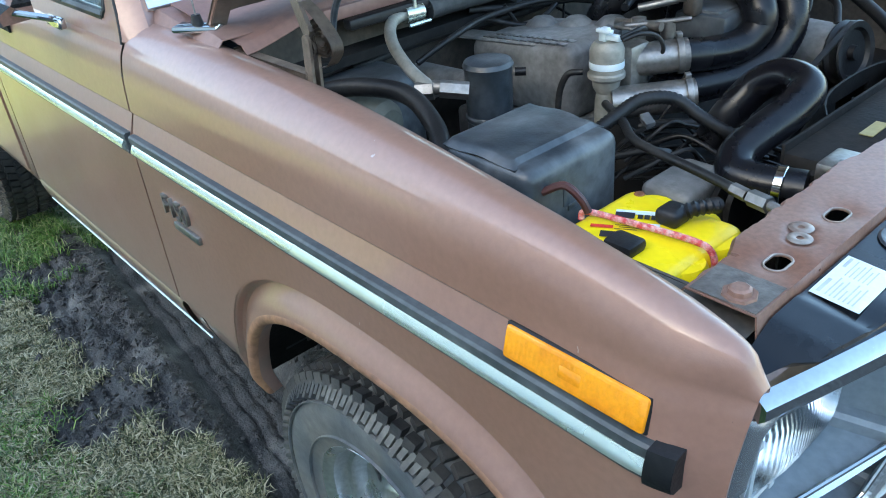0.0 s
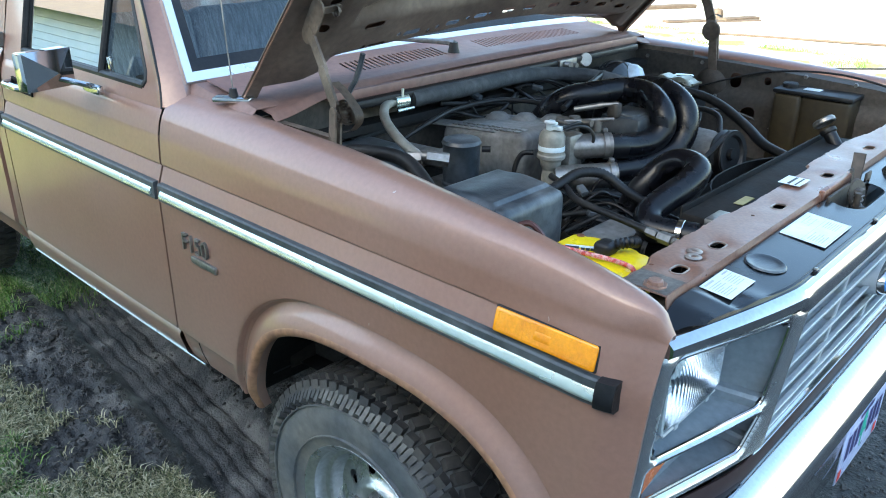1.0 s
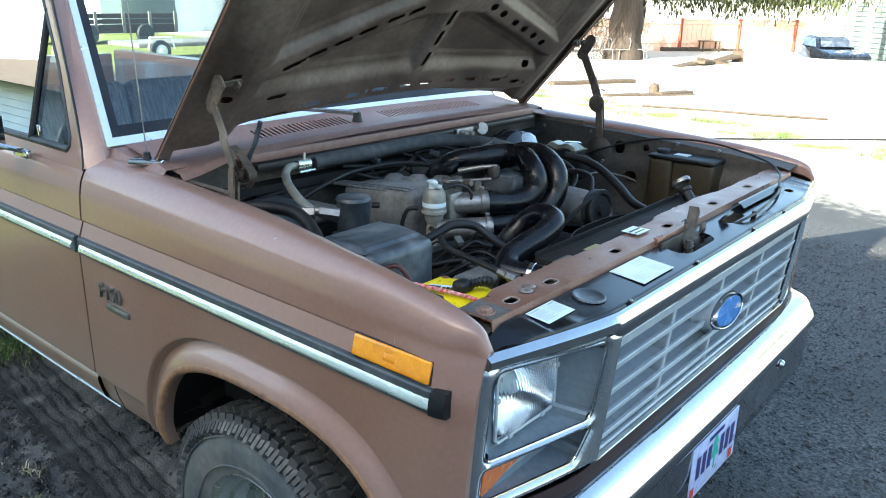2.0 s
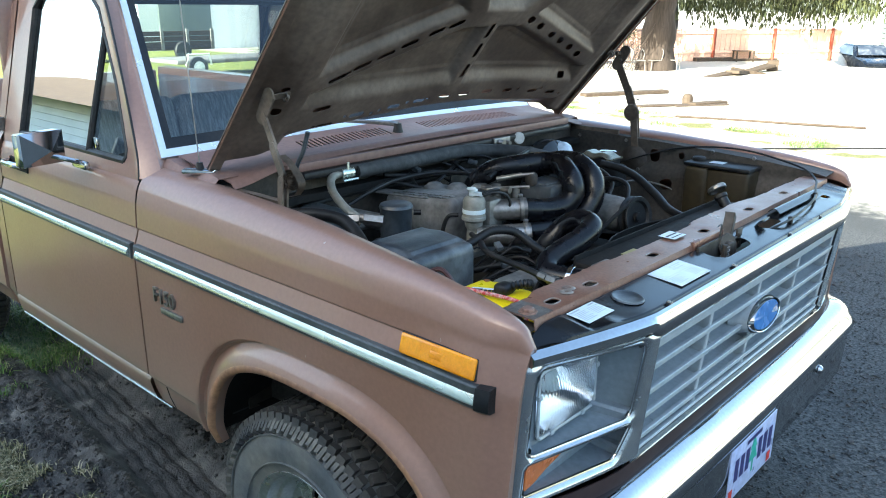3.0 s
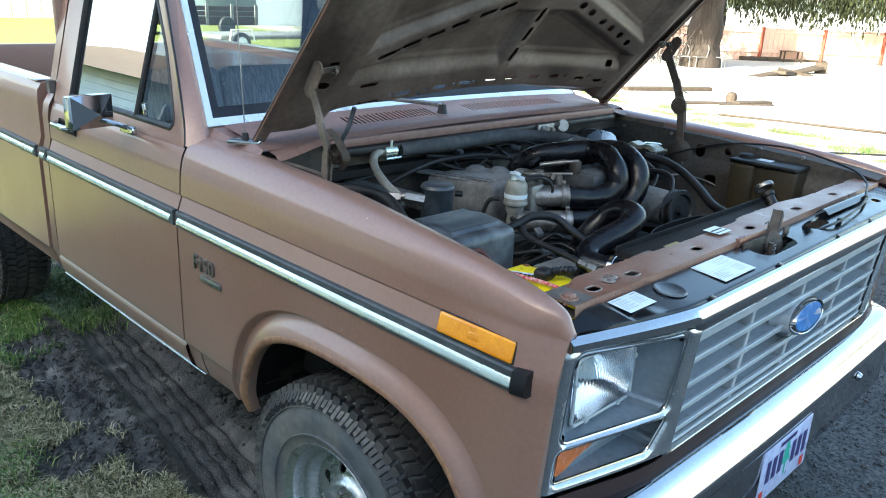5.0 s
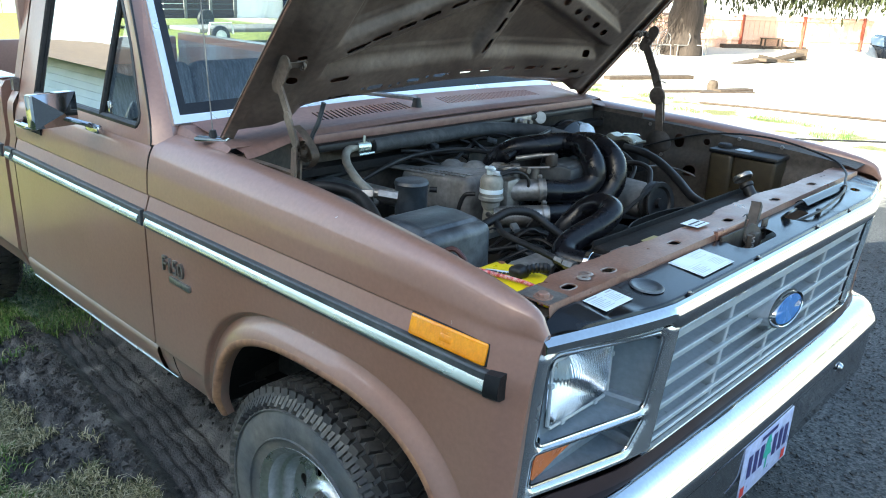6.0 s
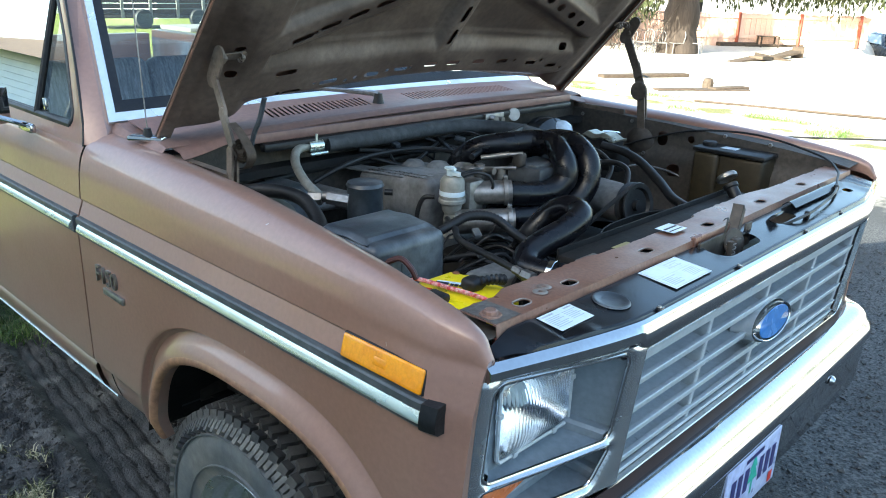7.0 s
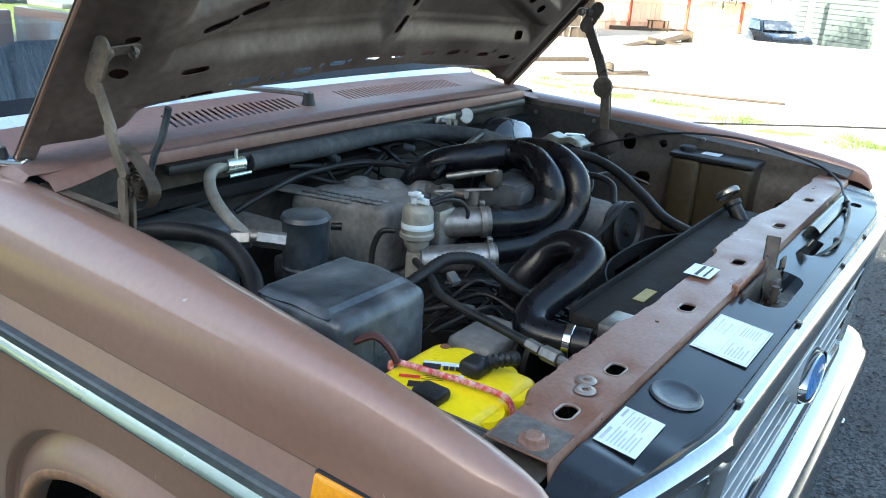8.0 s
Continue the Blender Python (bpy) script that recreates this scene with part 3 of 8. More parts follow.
def fender(s):
    xs = steps(-0.58, 0.62, 0.011) + steps(0.62, 0.752, 0.008)[1:]
    cols = []
    bm = bmesh.new()
    for x in xs:
        col = []
        for y, z in profile_at(crown(x), lerp_table(HOOD_GAP, x) + inset_at(x, 1.1), 34, smoothstep(0.5, 0.66, x)):
            col.append([x - nose_back(x, z), y - inset_at(x, z), z, arch_distance(x, z)])
        cols.append(col)
    n = len(cols[0])
    dead = set()
    for i in range(len(xs) - 1):
        for j in range(n - 1):
            q = [cols[a][b] for a, b in ((i, j), (i + 1, j), (i, j + 1), (i + 1, j + 1))]
            if sum(k[3] for k in q) < 0 and q[0][2] < 0.94:
                dead.add((i, j))
    rim = set()
    for i, j in dead:
        for a, b in ((i, j), (i + 1, j), (i, j + 1), (i + 1, j + 1)):
            if any(k not in dead for k in ((a, b), (a - 1, b), (a, b - 1), (a - 1, b - 1))):
                rim.add((a, b))
    for a, b in rim:
        c = cols[a][b]
        dx, dz = c[0] - ARCH_X, max(c[2] - ARCH_Z, 0.0)
        r = ((abs(dx) / HOLE_A) ** ARCH_N + (dz / HOLE_B) ** ARCH_N) ** (1 / ARCH_N)
        c[0] = ARCH_X + dx / r
        if c[2] > ARCH_Z:
            c[2] = ARCH_Z + dz / r
    verts = {}

    def vert(a, b):
        if (a, b) not in verts:
            x, y, z, _ = cols[a][b]
            verts[a, b] = bm.verts.new((x, s * y, z))
        return verts[a, b]

    for i in range(len(xs) - 1):
        for j in range(n - 1):
            if (i, j) not in dead:
                bm.faces.new((vert(i, j), vert(i + 1, j), vert(i + 1, j + 1), vert(i, j + 1)))
    # the nose turns in behind the headlight surround
    last = {v for (a, b), v in verts.items() if a == len(xs) - 1}
    front = [e for e in bm.edges if e.is_boundary and all(v in last for v in e.verts)]
    got = bmesh.ops.extrude_edge_only(bm, edges=front)
    for v in got["geom"]:
        if isinstance(v, bmesh.types.BMVert):
            v.co.y -= s * 0.035 * smoothstep(0.885, 0.915, abs(v.co.y))
            v.co.x -= 0.012
            v.co.z -= 0.03 * (1 - smoothstep(0.885, 0.915, abs(v.co.y)))
    bmesh.ops.remove_doubles(bm, verts=bm.verts, dist=0.0008)
    return bm


RIGHT_FENDER = pc("fender", fender(-1), PAINT, truck, sharp=24)
LEFT_FENDER = pc("fender", fender(1), PAINT, truck, sharp=24)
for s in (-1, 1):
    flare = child(part("wheel_arch_flare", arch_flare(s), PAINT, None, "brown pressed wheel arch flare", sharp=22), RIGHT_FENDER if s < 0 else LEFT_FENDER)
    child(part("worn_lip", arch_flare(s, LIP_SEC), LIP, None, "chipped rusty edge of the arch", sharp=60), flare)


def body_side(s, x0, x1, name, label=""):
    """A plain stretch of the side with the same section, for the door and the bed."""
    xs = steps(x0, x1, 0.05)
    prof = [p for p in profile_at(1.233) if 0.62 < p[1] < 1.15]
    bm = bmesh.new()
    rows = [[bm.verts.new((x, s * y, z)) for y, z in prof] for x in xs]
    for a, b in zip(rows, rows[1:]):
        for j in range(len(prof) - 1):
            bm.faces.new((a[j], b[j], b[j + 1], a[j + 1]))
    edges = [e for e in bm.edges if e.is_boundary]
    got = bmesh.ops.extrude_edge_only(bm, edges=edges)
    for v in got["geom"]:
        if isinstance(v, bmesh.types.BMVert):
            v.co.y -= s * 0.03
    return bm


# ---- doors with their window frames ----
def glass_y(z):
    return 0.9 - 0.25 * (z - 1.225)


def door(s):
    x0, x1 = -0.588, -1.585
    d = pc("door", body_side(s, x0, x1, "door"), PAINT, truck, sharp=24)
    # shoulder from the side up to the window ledge
    bm = bmesh.new()
    prof = [p for p in profile_at(1.233) if p[1] > 1.135 and p[0] > 0.905] + [(0.9, 1.226), (0.88, 1.215)]
    rows = [[bm.verts.new((x, s * y, z)) for y, z in prof] for x in steps(x0, x1, 0.05)]
    for a, b in zip(rows, rows[1:]):
        for j in range(len(prof) - 1):
            bm.faces.new((a[j], b[j], b[j + 1], a[j + 1]))
    child(part("door_shoulder", bm, PAINT), d)
    # window frame: outer and inner outlines in the leaning glass plane
    outer = [(-0.593, 1.2), (-0.598, 1.22), (-0.625, 1.275), (-0.735, 1.433), (-0.94, 1.70), (-1.03, 1.745), (-1.5, 1.745), (-1.575, 1.70), (-1.585, 1.2)]
    inner = [(-0.70, 1.236), (-0.688, 1.25), (-0.69, 1.27), (-0.80, 1.447), (-0.965, 1.65), (-1.03, 1.69), (-1.42, 1.69), (-1.455, 1.65), (-1.458, 1.236)]
    bm = bmesh.new()
    layers = []
    for off in (0.0, -0.035):
        layers.append(([bm.verts.new((x, s * (glass_y(z) + 0.012 + off), z)) for x, z in outer], [bm.verts.new((x, s * (glass_y(z) + 0.006 + off), z)) for x, z in inner]))
    (o1, i1), (o2, i2) = layers
    n = len(outer)
    for k in range(n):
        j = (k + 1) % n
        bm.faces.new((o1[k], o1[j], i1[j], i1[k]))
        bm.faces.new((i1[k], i1[j], i2[j], i2[k]))
        bm.faces.new((o1[k], o2[k], o2[j], o1[j]))
    es = [e for e in bm.edges if not e.is_boundary]
    bmesh.ops.bevel(bm, geom=[e for e in es if e.calc_face_angle(0) > 0.9], offset=0.006, segments=2, affect="EDGES")
    child(part("window_frame", bm, PAINT), d)
    bm = bmesh.new()
    tube(bm, [(x + 0.003, s * (glass_y(z) + 0.0115), z) for x, z in outer[:6]], 0.0032, seg=6, smooth=3)
    child(part("door_gap_seal", bm, BLACK), d)
    # black rubber round the glass, vent window bar and panes
    bm = bmesh.new()
    loop = [Vector((x, s * (glass_y(z) - 0.002), z)) for x, z in inner] 
    tube(bm, loop + [loop[0]], 0.012, seg=8, smooth=0)
    child(part("window_rubber", bm, BLACK), d)
    a, b = (-0.935, 1.236), (-0.915, 1.6)
    bm = bmesh.new()
    tube(bm, [(a[0], s * glass_y(a[1]), a[1]), (b[0], s * glass_y(b[1]), b[1])], 0.0105, seg=8, smooth=0)
    child(part("vent_window_bar", bm, BLACK), d)
    for nm, ring in (("vent_pane", [(-0.70, 1.236), (-0.688, 1.25), (-0.69, 1.27), (-0.80, 1.447), (-0.915, 1.6), (-0.935, 1.236)]),
                     ("door_pane", [(-0.935, 1.236), (-0.915, 1.6), (-0.965, 1.65), (-1.03, 1.69), (-1.42, 1.69), (-1.455, 1.65), (-1.458, 1.236)])):
        bm = bmesh.new()
        bm.faces.new([bm.verts.new((x, s * (glass_y(z) - 0.006), z)) for x, z in ring])
        child(part(nm, bm, GLASS, None, "clear side window glass"), d)
    # vent latch and triangular inner corner
    bm = boxm((-0.012, -0.006, -0.03), (0.012, 0.006, 0.02), 0.004, m=Matrix.Translation((-0.905, s * 0.884, 1.262)))
    child(part("vent_latch", bm, CHROME), d)
    # chrome handle on its dark recess
    bm = boxm((-1.475, s * 0.9385, 1.118), (-1.335, s * 0.943, 1.158), 0.002)
    child(part("handle_recess", bm, DARK), d)
    bm = bmesh.new()
    tube(bm, [(-1.47, s * 0.945, 1.143), (-1.455, s * 0.972, 1.145), (-1.40, s * 0.977, 1.146), (-1.35, s * 0.972, 1.145), (-1.335, s * 0.945, 1.143)], 0.011, seg=10, smooth=5)
    child(part("door_handle", bm, CHROME, None, "chrome door handle"), d)
    # rear corner hinge plate
    bm = boxm((-1.625, s * 0.905, 1.235), (-1.595, s * 0.921, 1.275), 0.003)
    child(part("striker_plate", bm, STEEL), d)
    return d


near_door, far_door = door(-1), door(1)

# rockers under the doors, with their bright lower edge
for s in (-1, 1):
    bm = bmesh.new()
    prof = [(0.90, 0.64), (0.935, 0.632), (0.949, 0.62), (0.9545, 0.612), (0.955, 0.604), (0.948, 0.575), (0.94, 0.55), (0.932, 0.539), (0.915, 0.535), (0.85, 0.535)]
    rows = [[bm.verts.new((x, s * y, z - 0.004)) for y, z in prof] for x in steps(-0.583, -1.60, 0.07)]
    for a, b in zip(rows, rows[1:]):
        for j in range(len(prof) - 1):
            bm.faces.new((a[j], b[j], b[j + 1], a[j + 1]))
    pc("rocker_panel", bm, PAINT, truck)
    pc("fender_seam", tubem([(-0.5, s * 0.9475, 0.61), (-0.5, s * 0.9395, 0.574), (-0.5, s * 0.9255, 0.534)], 0.0017, seg=6, smooth=2), DARK, truck)
    pc("rocker_edge", tubem([(-0.5, s * 0.938, 0.54), (-1.0, s * 0.938, 0.54), (-1.6, s * 0.938, 0.54)], 0.0026, seg=6, smooth=0), INSERT, truck, "bright worn lower edge")

# ---- cab: cowl, pillars, glass, roof, back ----
WS_Z0, WS_RAKE = 1.258, 0.86


def ws_x(z, y=0.0):
    """The windshield, bowed forward in the middle."""
    return -0.585 - WS_RAKE * (z - WS_Z0)


def ws_base(y):
    return -0.575 + 0.02 * (1 - (y / 0.85) ** 2)


def ws_half(z):
    return 0.862 - 0.255 * (z - WS_Z0)


ws = pc("windshield", sheet(lambda u, v: (ws_base(0.82 * u) - WS_RAKE * (v - WS_Z0), u * (ws_half(v) - 0.028), v + 0.012 * (1 - u * u)), steps(-1, 1, 0.1), steps(WS_Z0 + 0.022, 1.70, 0.06)), GLASS, truck, "clear curved windshield glass")
# bright trim and rubber round it
def ws_edge(grow, lift):
    out = []
    h0 = WS_Z0 + 0.022 - grow
    for u in steps(-1, 1, 0.1):
        out.append(Vector((ws_base(0.82 * u) - WS_RAKE * (h0 - WS_Z0) + lift, u * (ws_half(h0) - 0.028 + grow), h0 + 0.012 * (1 - u * u))))
    for z in steps(h0, 1.70 + grow, 0.06)[1:]:
        out.append(Vector((ws_base(0.82) - WS_RAKE * (z - WS_Z0) + lift, ws_half(z) - 0.028 + grow, z)))
    for u in steps(1, -1, 0.2)[1:]:
        out.append(Vector((ws_base(0.82 * u) - WS_RAKE * (1.70 + grow - WS_Z0) + lift, u * (ws_half(1.70 + grow) - 0.028 + grow), 1.70 + grow)))
    for z in steps(1.70 + grow, h0, 0.06)[1:-1]:
        out.append(Vector((ws_base(0.82) - WS_RAKE * (z - WS_Z0) + lift, -(ws_half(z) - 0.028 + grow), z)))
    return out


def ribbon(a, b, drop=0.01):
    bm = bmesh.new()
    n = len(a)
    d = Vector((-drop, 0, -drop))
    va, vb = [bm.verts.new(p) for p in a], [bm.verts.new(p) for p in b]
    vc, vd = [bm.verts.new(p + d) for p in a], [bm.verts.new(p + d) for p in b]
    for k in range(n):
        j = (k + 1) % n
        bm.faces.new((va[k], va[j], vb[j], vb[k]))
        bm.faces.new((va[k], vc[k], vc[j], va[j]))
        bm.faces.new((vb[k], vb[j], vd[j], vd[k]))
    return bm


child(part("bright_trim", ribbon(ws_edge(0.002, 0.008), ws_edge(0.022, 0.006)), BRIGHT_TRIM, None, "bright windshield trim"), ws)
child(part("rubber_seal", ribbon(ws_edge(-0.024, 0.003), ws_edge(0.0015, 0.005)), BLACK, None, "black windshield rubber"), ws)

for s in (-1, 1):
    # windshield pillar, from the cowl to the roof
    bm = bmesh.new()
    rows = []
    for z in steps(1.205, 1.75, 0.05):
        xi = ws_base(0.82) - WS_RAKE * (z - WS_Z0)
        yi = ws_half(z) + 0.004
        xo, yo = lerp_table([(1.2, -0.592), (1.22, -0.597), (1.275, -0.624), (1.433, -0.734), (1.70, -0.939), (1.76, -0.98)], z) - 0.012, glass_y(z) + 0.012
        rows.append([bm.verts.new(p) for p in ((xi - 0.02, s * (yi - 0.05), z), (xi + 0.004, s * yi, z), (xi - 0.012, s * (yi + 0.4 * (yo - yi) + 0.006), z), (xo + 0.012, s * (yo + 0.002), z), (xo - 0.02, s * (yo - 0.004), z), (xo - 0.04, s * (yo - 0.05), z))])
    for a, b in zip(rows, rows[1:]):
        for j in range(5):
            bm.faces.new((a[j], a[j + 1], b[j + 1], b[j]))
    pc("windshield_pillar", bm, PAINT, truck)
    # cab corner behind the door
    bm = bmesh.new()
    prof = [(0.925, 0.532), (0.948, 0.612), (0.958, 0.63), (0.958, 1.0), (0.941, 1.064), (0.9405, 1.15), (0.934, 1.19), (0.918, 1.218), (0.912, 1.226)] + [(glass_y(z) + 0.012, z) for z in (1.26, 1.3, 1.5, 1.7, 1.745)]
    rows = [[bm.verts.new((x, s * (y - (0.03 if k == 3 else 0)), z)) for y, z in prof] for k, x in enumerate((-1.592, -1.6, -1.65, -1.668))]
    for a, b in zip(rows, rows[1:]):
        for j in range(len(prof) - 1):
            bm.faces.new((a[j], b[j], b[j + 1], a[j + 1]))
    pc("cab_corner", bm, PAINT, truck)

pc("roof", sheet(lambda u, v: (u, v * (0.785 - 0.05 * smoothstep(0.8, 1, abs(v))), 1.752 + 0.05 * (1 - v * v) * smoothstep(-0.96, -1.15, u) - 0.02 * smoothstep(0.85, 1, abs(v))), steps(-0.965, -1.668, 0.06), steps(-1, 1, 0.08), thick=0.03), PAINT, truck)
pc("cab_back", sheet(lambda u, v: (-1.655, u, v), steps(-0.9, 0.9, 0.05), steps(0.6, 1.24, 0.08), thick=0.03), PAINT, truck)
bm = bmesh.new()
for lo, hi in (((-1.668, -0.86, 1.24), (-1.64, -0.66, 1.76)), ((-1.668, 0.66, 1.24), (-1.64, 0.86, 1.76)), ((-1.667, -0.66, 1.68), (-1.641, 0.66, 1.76))):
    box(bm, lo, hi, 0.006)
rear_frame = pc("rear_window_frame", bm, PAINT, truck)
bm = boxm((-1.656, -0.66, 1.24), (-1.652, 0.66, 1.68))
child(part("rear_pane", bm, GLASS), rear_frame)

# cowl panel with its two rows of air slots
def cowl(u, v):
    back = ws_base(v) + 0.03
    x = -0.268 + (back + 0.268) * u
    z = 1.252 + 0.018 * (1 - (v / 0.8) ** 2) + 0.012 * u - 0.03 * smoothstep(0.62, 0.83, abs(v)) * (1 - u) - 0.012 * (1 - smoothstep(0, 0.06, u))
    return x, v, z




def slot_cowl(cu, cv):
    """A slanted air slot: u is a share of the cowl's depth, v metres."""
    def test(u, v):
        a = (u - cu) * 0.3
        b = v - cv - 0.28 * a
        core = max(-0.054, min(0.054, a))
        d = math.hypot(a - core, b)
        k = 0.0042 / max(d, 1e-6)
        return d - 0.0042, (cu + (core + (a - core) * k) / 0.3, cv + b * k + 0.28 * (core + (a - core) * k))
    return test, (cu, cv, 0.22)


slots = [slot_cowl(0.52, -0.495 + 0.0168 * k) for k in range(21)] + [slot_cowl(0.52, 0.02 + 0.0168 * k) for k in range(30)]
cowl_part = pc("cowl_panel", sheet(cowl, steps(0, 1, 0.03), steps(-0.82, 0.82, 0.0039), slots, thick=0.002), PAINT_MATT, truck, "brown cowl panel with slanted air slots", sharp=40)
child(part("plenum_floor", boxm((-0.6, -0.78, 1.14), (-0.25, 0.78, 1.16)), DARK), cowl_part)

# ends of the cowl beside the hood
for s in (-1, 1):
    bm = sheet(lambda u, v: (u, s * v, 1.236 + 0.014 * smoothstep(-0.3, -0.6, u) - 0.028 * smoothstep(-0.35, -0.12, u) + 0.004 * math.sin(u * 30) - 0.03 * smoothstep(0.842, 0.865, v)), steps(-0.31, -0.61, 0.015), steps(0.74, 0.865, 0.0125), thick=0.002)
    pc("cowl_end", bm, PAINT_MATT, truck)

# firewall and the ledge with its rubber seal
pc("firewall", sheet(lambda u, v: (-0.305 + 0.012 * math.sin(u * 9) * math.sin(v * 14), u, v), steps(-0.8, 0.8, 0.03), steps(0.55, 1.225, 0.03), thick=0.004), BAY, truck)
bm = boxm((-0.262, -0.62, 1.205), (-0.236, 0.68, 1.226), 0.006)
pc("cowl_seal", bm, BLACK, truck, "perished black rubber seal")
bm = bmesh.new()
box(bm, (-0.30, -0.66, 1.226), (-0.256, 0.70, 1.25), 0.003)
pc("cowl_ledge", bm, PAINT_MATT, truck)

# ---- interior seen through the glass ----
bm = sheet(lambda u, v: (-0.62 - 0.36 * u, v, 1.255 - 0.05 * u * u - 0.05 * smoothstep(0.9, 1, u)), steps(0, 1, 0.1), steps(-0.8, 0.8, 0.1), thick=0.03)
pc("dashboard", bm, CAB_DARK, truck, "dark padded dashboard top")
# pale bar whose colour stands for a band of sunlight on the dashboard
pc("dash_light_strip", boxm((-0.70, -0.74, 1.264), (-0.605, 0.74, 1.274), 0.004), material("painted_dash_light", (0.5, 0.56, 0.54), 0.5), truck, "pale strip painted as sunlight along the dashboard")
seat = tagged(new("bench_seat"), "blue grey cloth bench seat in the cab", "seat")
seat.location = (-1.4, 0, 0.75)
bpy.context.view_layer.update()
for a, b in ((-0.72, -0.26), (-0.25, 0.25), (0.26, 0.72)):
    bm = bmesh.new()
    box(bm, (-0.06, a, 0), (0.06, b, 0.56), 0.04, 4, pose(-1.47, 0, 0.76, 0, -14, 0))
    pc("backrest", bm, FABRIC, seat)
    pc("cushion", boxm((-1.45, a, 0.75), (-0.95, b, 0.9), 0.04, 4), FABRIC, seat)
pc("cab_floor", boxm((-1.64, -0.85, 0.55), (-0.32, 0.85, 0.58)), CAB_DARK, truck)
for s in (-1, 1):
    pc("door_lining", sheet(lambda u, v: (u, s * 0.862, v), steps(-0.62, -1.57, 0.2), steps(0.6, 1.215, 0.2), thick=0.006), CAB_DARK, truck)

# ---- bed ----
def bed_side(s):
    bm = bmesh.new()
    prof = [(0.925, 0.545), (0.948, 0.612), (0.9575, 0.624), (0.958, 0.955), (0.957, 1.012), (0.941, 1.064), (0.9405, 1.19), (0.936, 1.235), (0.92, 1.258), (0.895, 1.262), (0.83, 1.258), (0.826, 1.2), (0.826, 0.75)]
    rows = [[bm.verts.new((x, s * y, z)) for y, z in prof] for x in [-1.69, -1.695] + steps(-1.75, -3.72, 0.1)]
    for i, (a, b) in enumerate(zip(rows, rows[1:])):
        for j in range(len(prof) - 1):
            mid = (a[j].co + b[j + 1].co) / 2
            if mid.z < 0.86 and abs(mid.x + 2.87) < 0.40 and j < 4:
                continue
            bm.faces.new((a[j], b[j], b[j + 1], a[j + 1]))
    bm.faces.new(rows[0])
    return bm


BED_IN = material("scraped_bed_paint", (0.1, 0.06, 0.05), 0.5, 0.1, (0.2, 0.24, 0.3), 9.0, 0.8, 60, 0.2, 0.05, 200, stretch=(1, 1, 0.3))
for s in (-1, 1):
    pc("bed_side", bed_side(s), PAINT, truck)
    pc("bed_wall", boxm((-3.68, s * 0.812 - 0.003, 0.76), (-1.74, s * 0.812 + 0.003, 1.215), 0.002), BED_IN, truck, "scraped brown inner wall of the bed")
    for k in range(9):
        pc("bed_stake", boxm((-1.9 - 0.2 * k, s * 0.826 - 0.012, 0.85), (-1.83 - 0.2 * k, s * 0.826 + 0.004, 1.2), 0.008), BED_IN, truck)
pc("bed_front", boxm((-1.735, -0.86, 0.7), (-1.70, 0.86, 1.235), 0.006), HOOD_IN, truck)
pc("bed_floor", boxm((-3.7, -0.83, 0.72), (-1.7, 0.83, 0.76)), HOOD_IN, truck)
pc("tailgate", boxm((-3.74, -0.8, 0.7), (-3.69, 0.8, 1.24), 0.01), PAINT, truck)
bm = boxm((-1.80, -0.93, 1.262), (-1.72, -0.88, 1.267), 0.002)
pc("rail_pocket_trim", bm, CHROME, truck)


# ---- side trim, lamp, badge ----
def sweep_side(s, xs, section, ends=True):
    """A moulding along the side: (stand-off, height) pairs swept over xs."""
    bm = bmesh.new()
    rows = [[bm.verts.new((x, s * (0.957 - inset_at(x, 0.98) + o), z)) for o, z in section] for x in xs]
    for a, b in zip(rows, rows[1:]):
        for j in range(len(section) - 1):
            bm.faces.new((a[j], a[j + 1], b[j + 1], b[j]))
    if ends:
        bm.faces.new(rows[0])
        bm.faces.new(rows[-1][::-1])
    return bm


RUBBER_SEC = [(-0.004, 0.9555), (0.006, 0.9555), (0.009, 0.959), (0.009, 0.9645), (0.0075, 0.966), (0.0075, 0.9935), (0.0088, 0.995), (0.0085, 1.009), (0.005, 1.013), (-0.006, 1.0135)]
BRIGHT_SEC = [(0.006, 0.9665), (0.0125, 0.968), (0.0155, 0.972), (0.0152, 0.978), (0.012, 0.987), (0.0085, 0.993), (0.005, 0.9935)]
CAP_SEC = [(-0.004, 0.9535), (0.010, 0.954), (0.0155, 0.960), (0.017, 0.972), (0.0155, 0.99), (0.0105, 1.012), (-0.006, 1.0155)]


TRIM_RUBBER = material("dusty_grey_trim_rubber", (0.045, 0.052, 0.055), 0.55, 0.0, (0.11, 0.12, 0.12), 8.0, 0.7, 80, 0.2, 0.06, 250)
RUBBER_SEC, BRIGHT_SEC, CAP_SEC = [[(o, 0.983 + 0.8 * (z - 0.9555)) for o, z in sec] for sec in (RUBBER_SEC, BRIGHT_SEC, CAP_SEC)]


def strip(x0, x1, s=-1, cap=False):
    t = pc("side_trim", sweep_side(s, steps(x0, x1, 0.02 if cap else 0.2), RUBBER_SEC), TRIM_RUBBER, truck, "bright side strip with a black rubber edge")
    child(part("bright_insert", sweep_side(s, steps(x0 + 0.012, 0.672 if cap else x1 - 0.012, 0.02 if cap else 0.2), BRIGHT_SEC), INSERT), t)
    return t


for s in (-1, 1):
    strip(-0.572, 0.69, s, True)
    strip(-1.575, -0.592, s)
    strip(-1.66, -1.59, s)
    strip(-3.6, -1.70, s)
    pc("trim_end_cap", sweep_side(s, [0.67] + steps(0.674, 0.695, 0.006) + [0.698], CAP_SEC), BLACK, truck, "black plastic end cap")

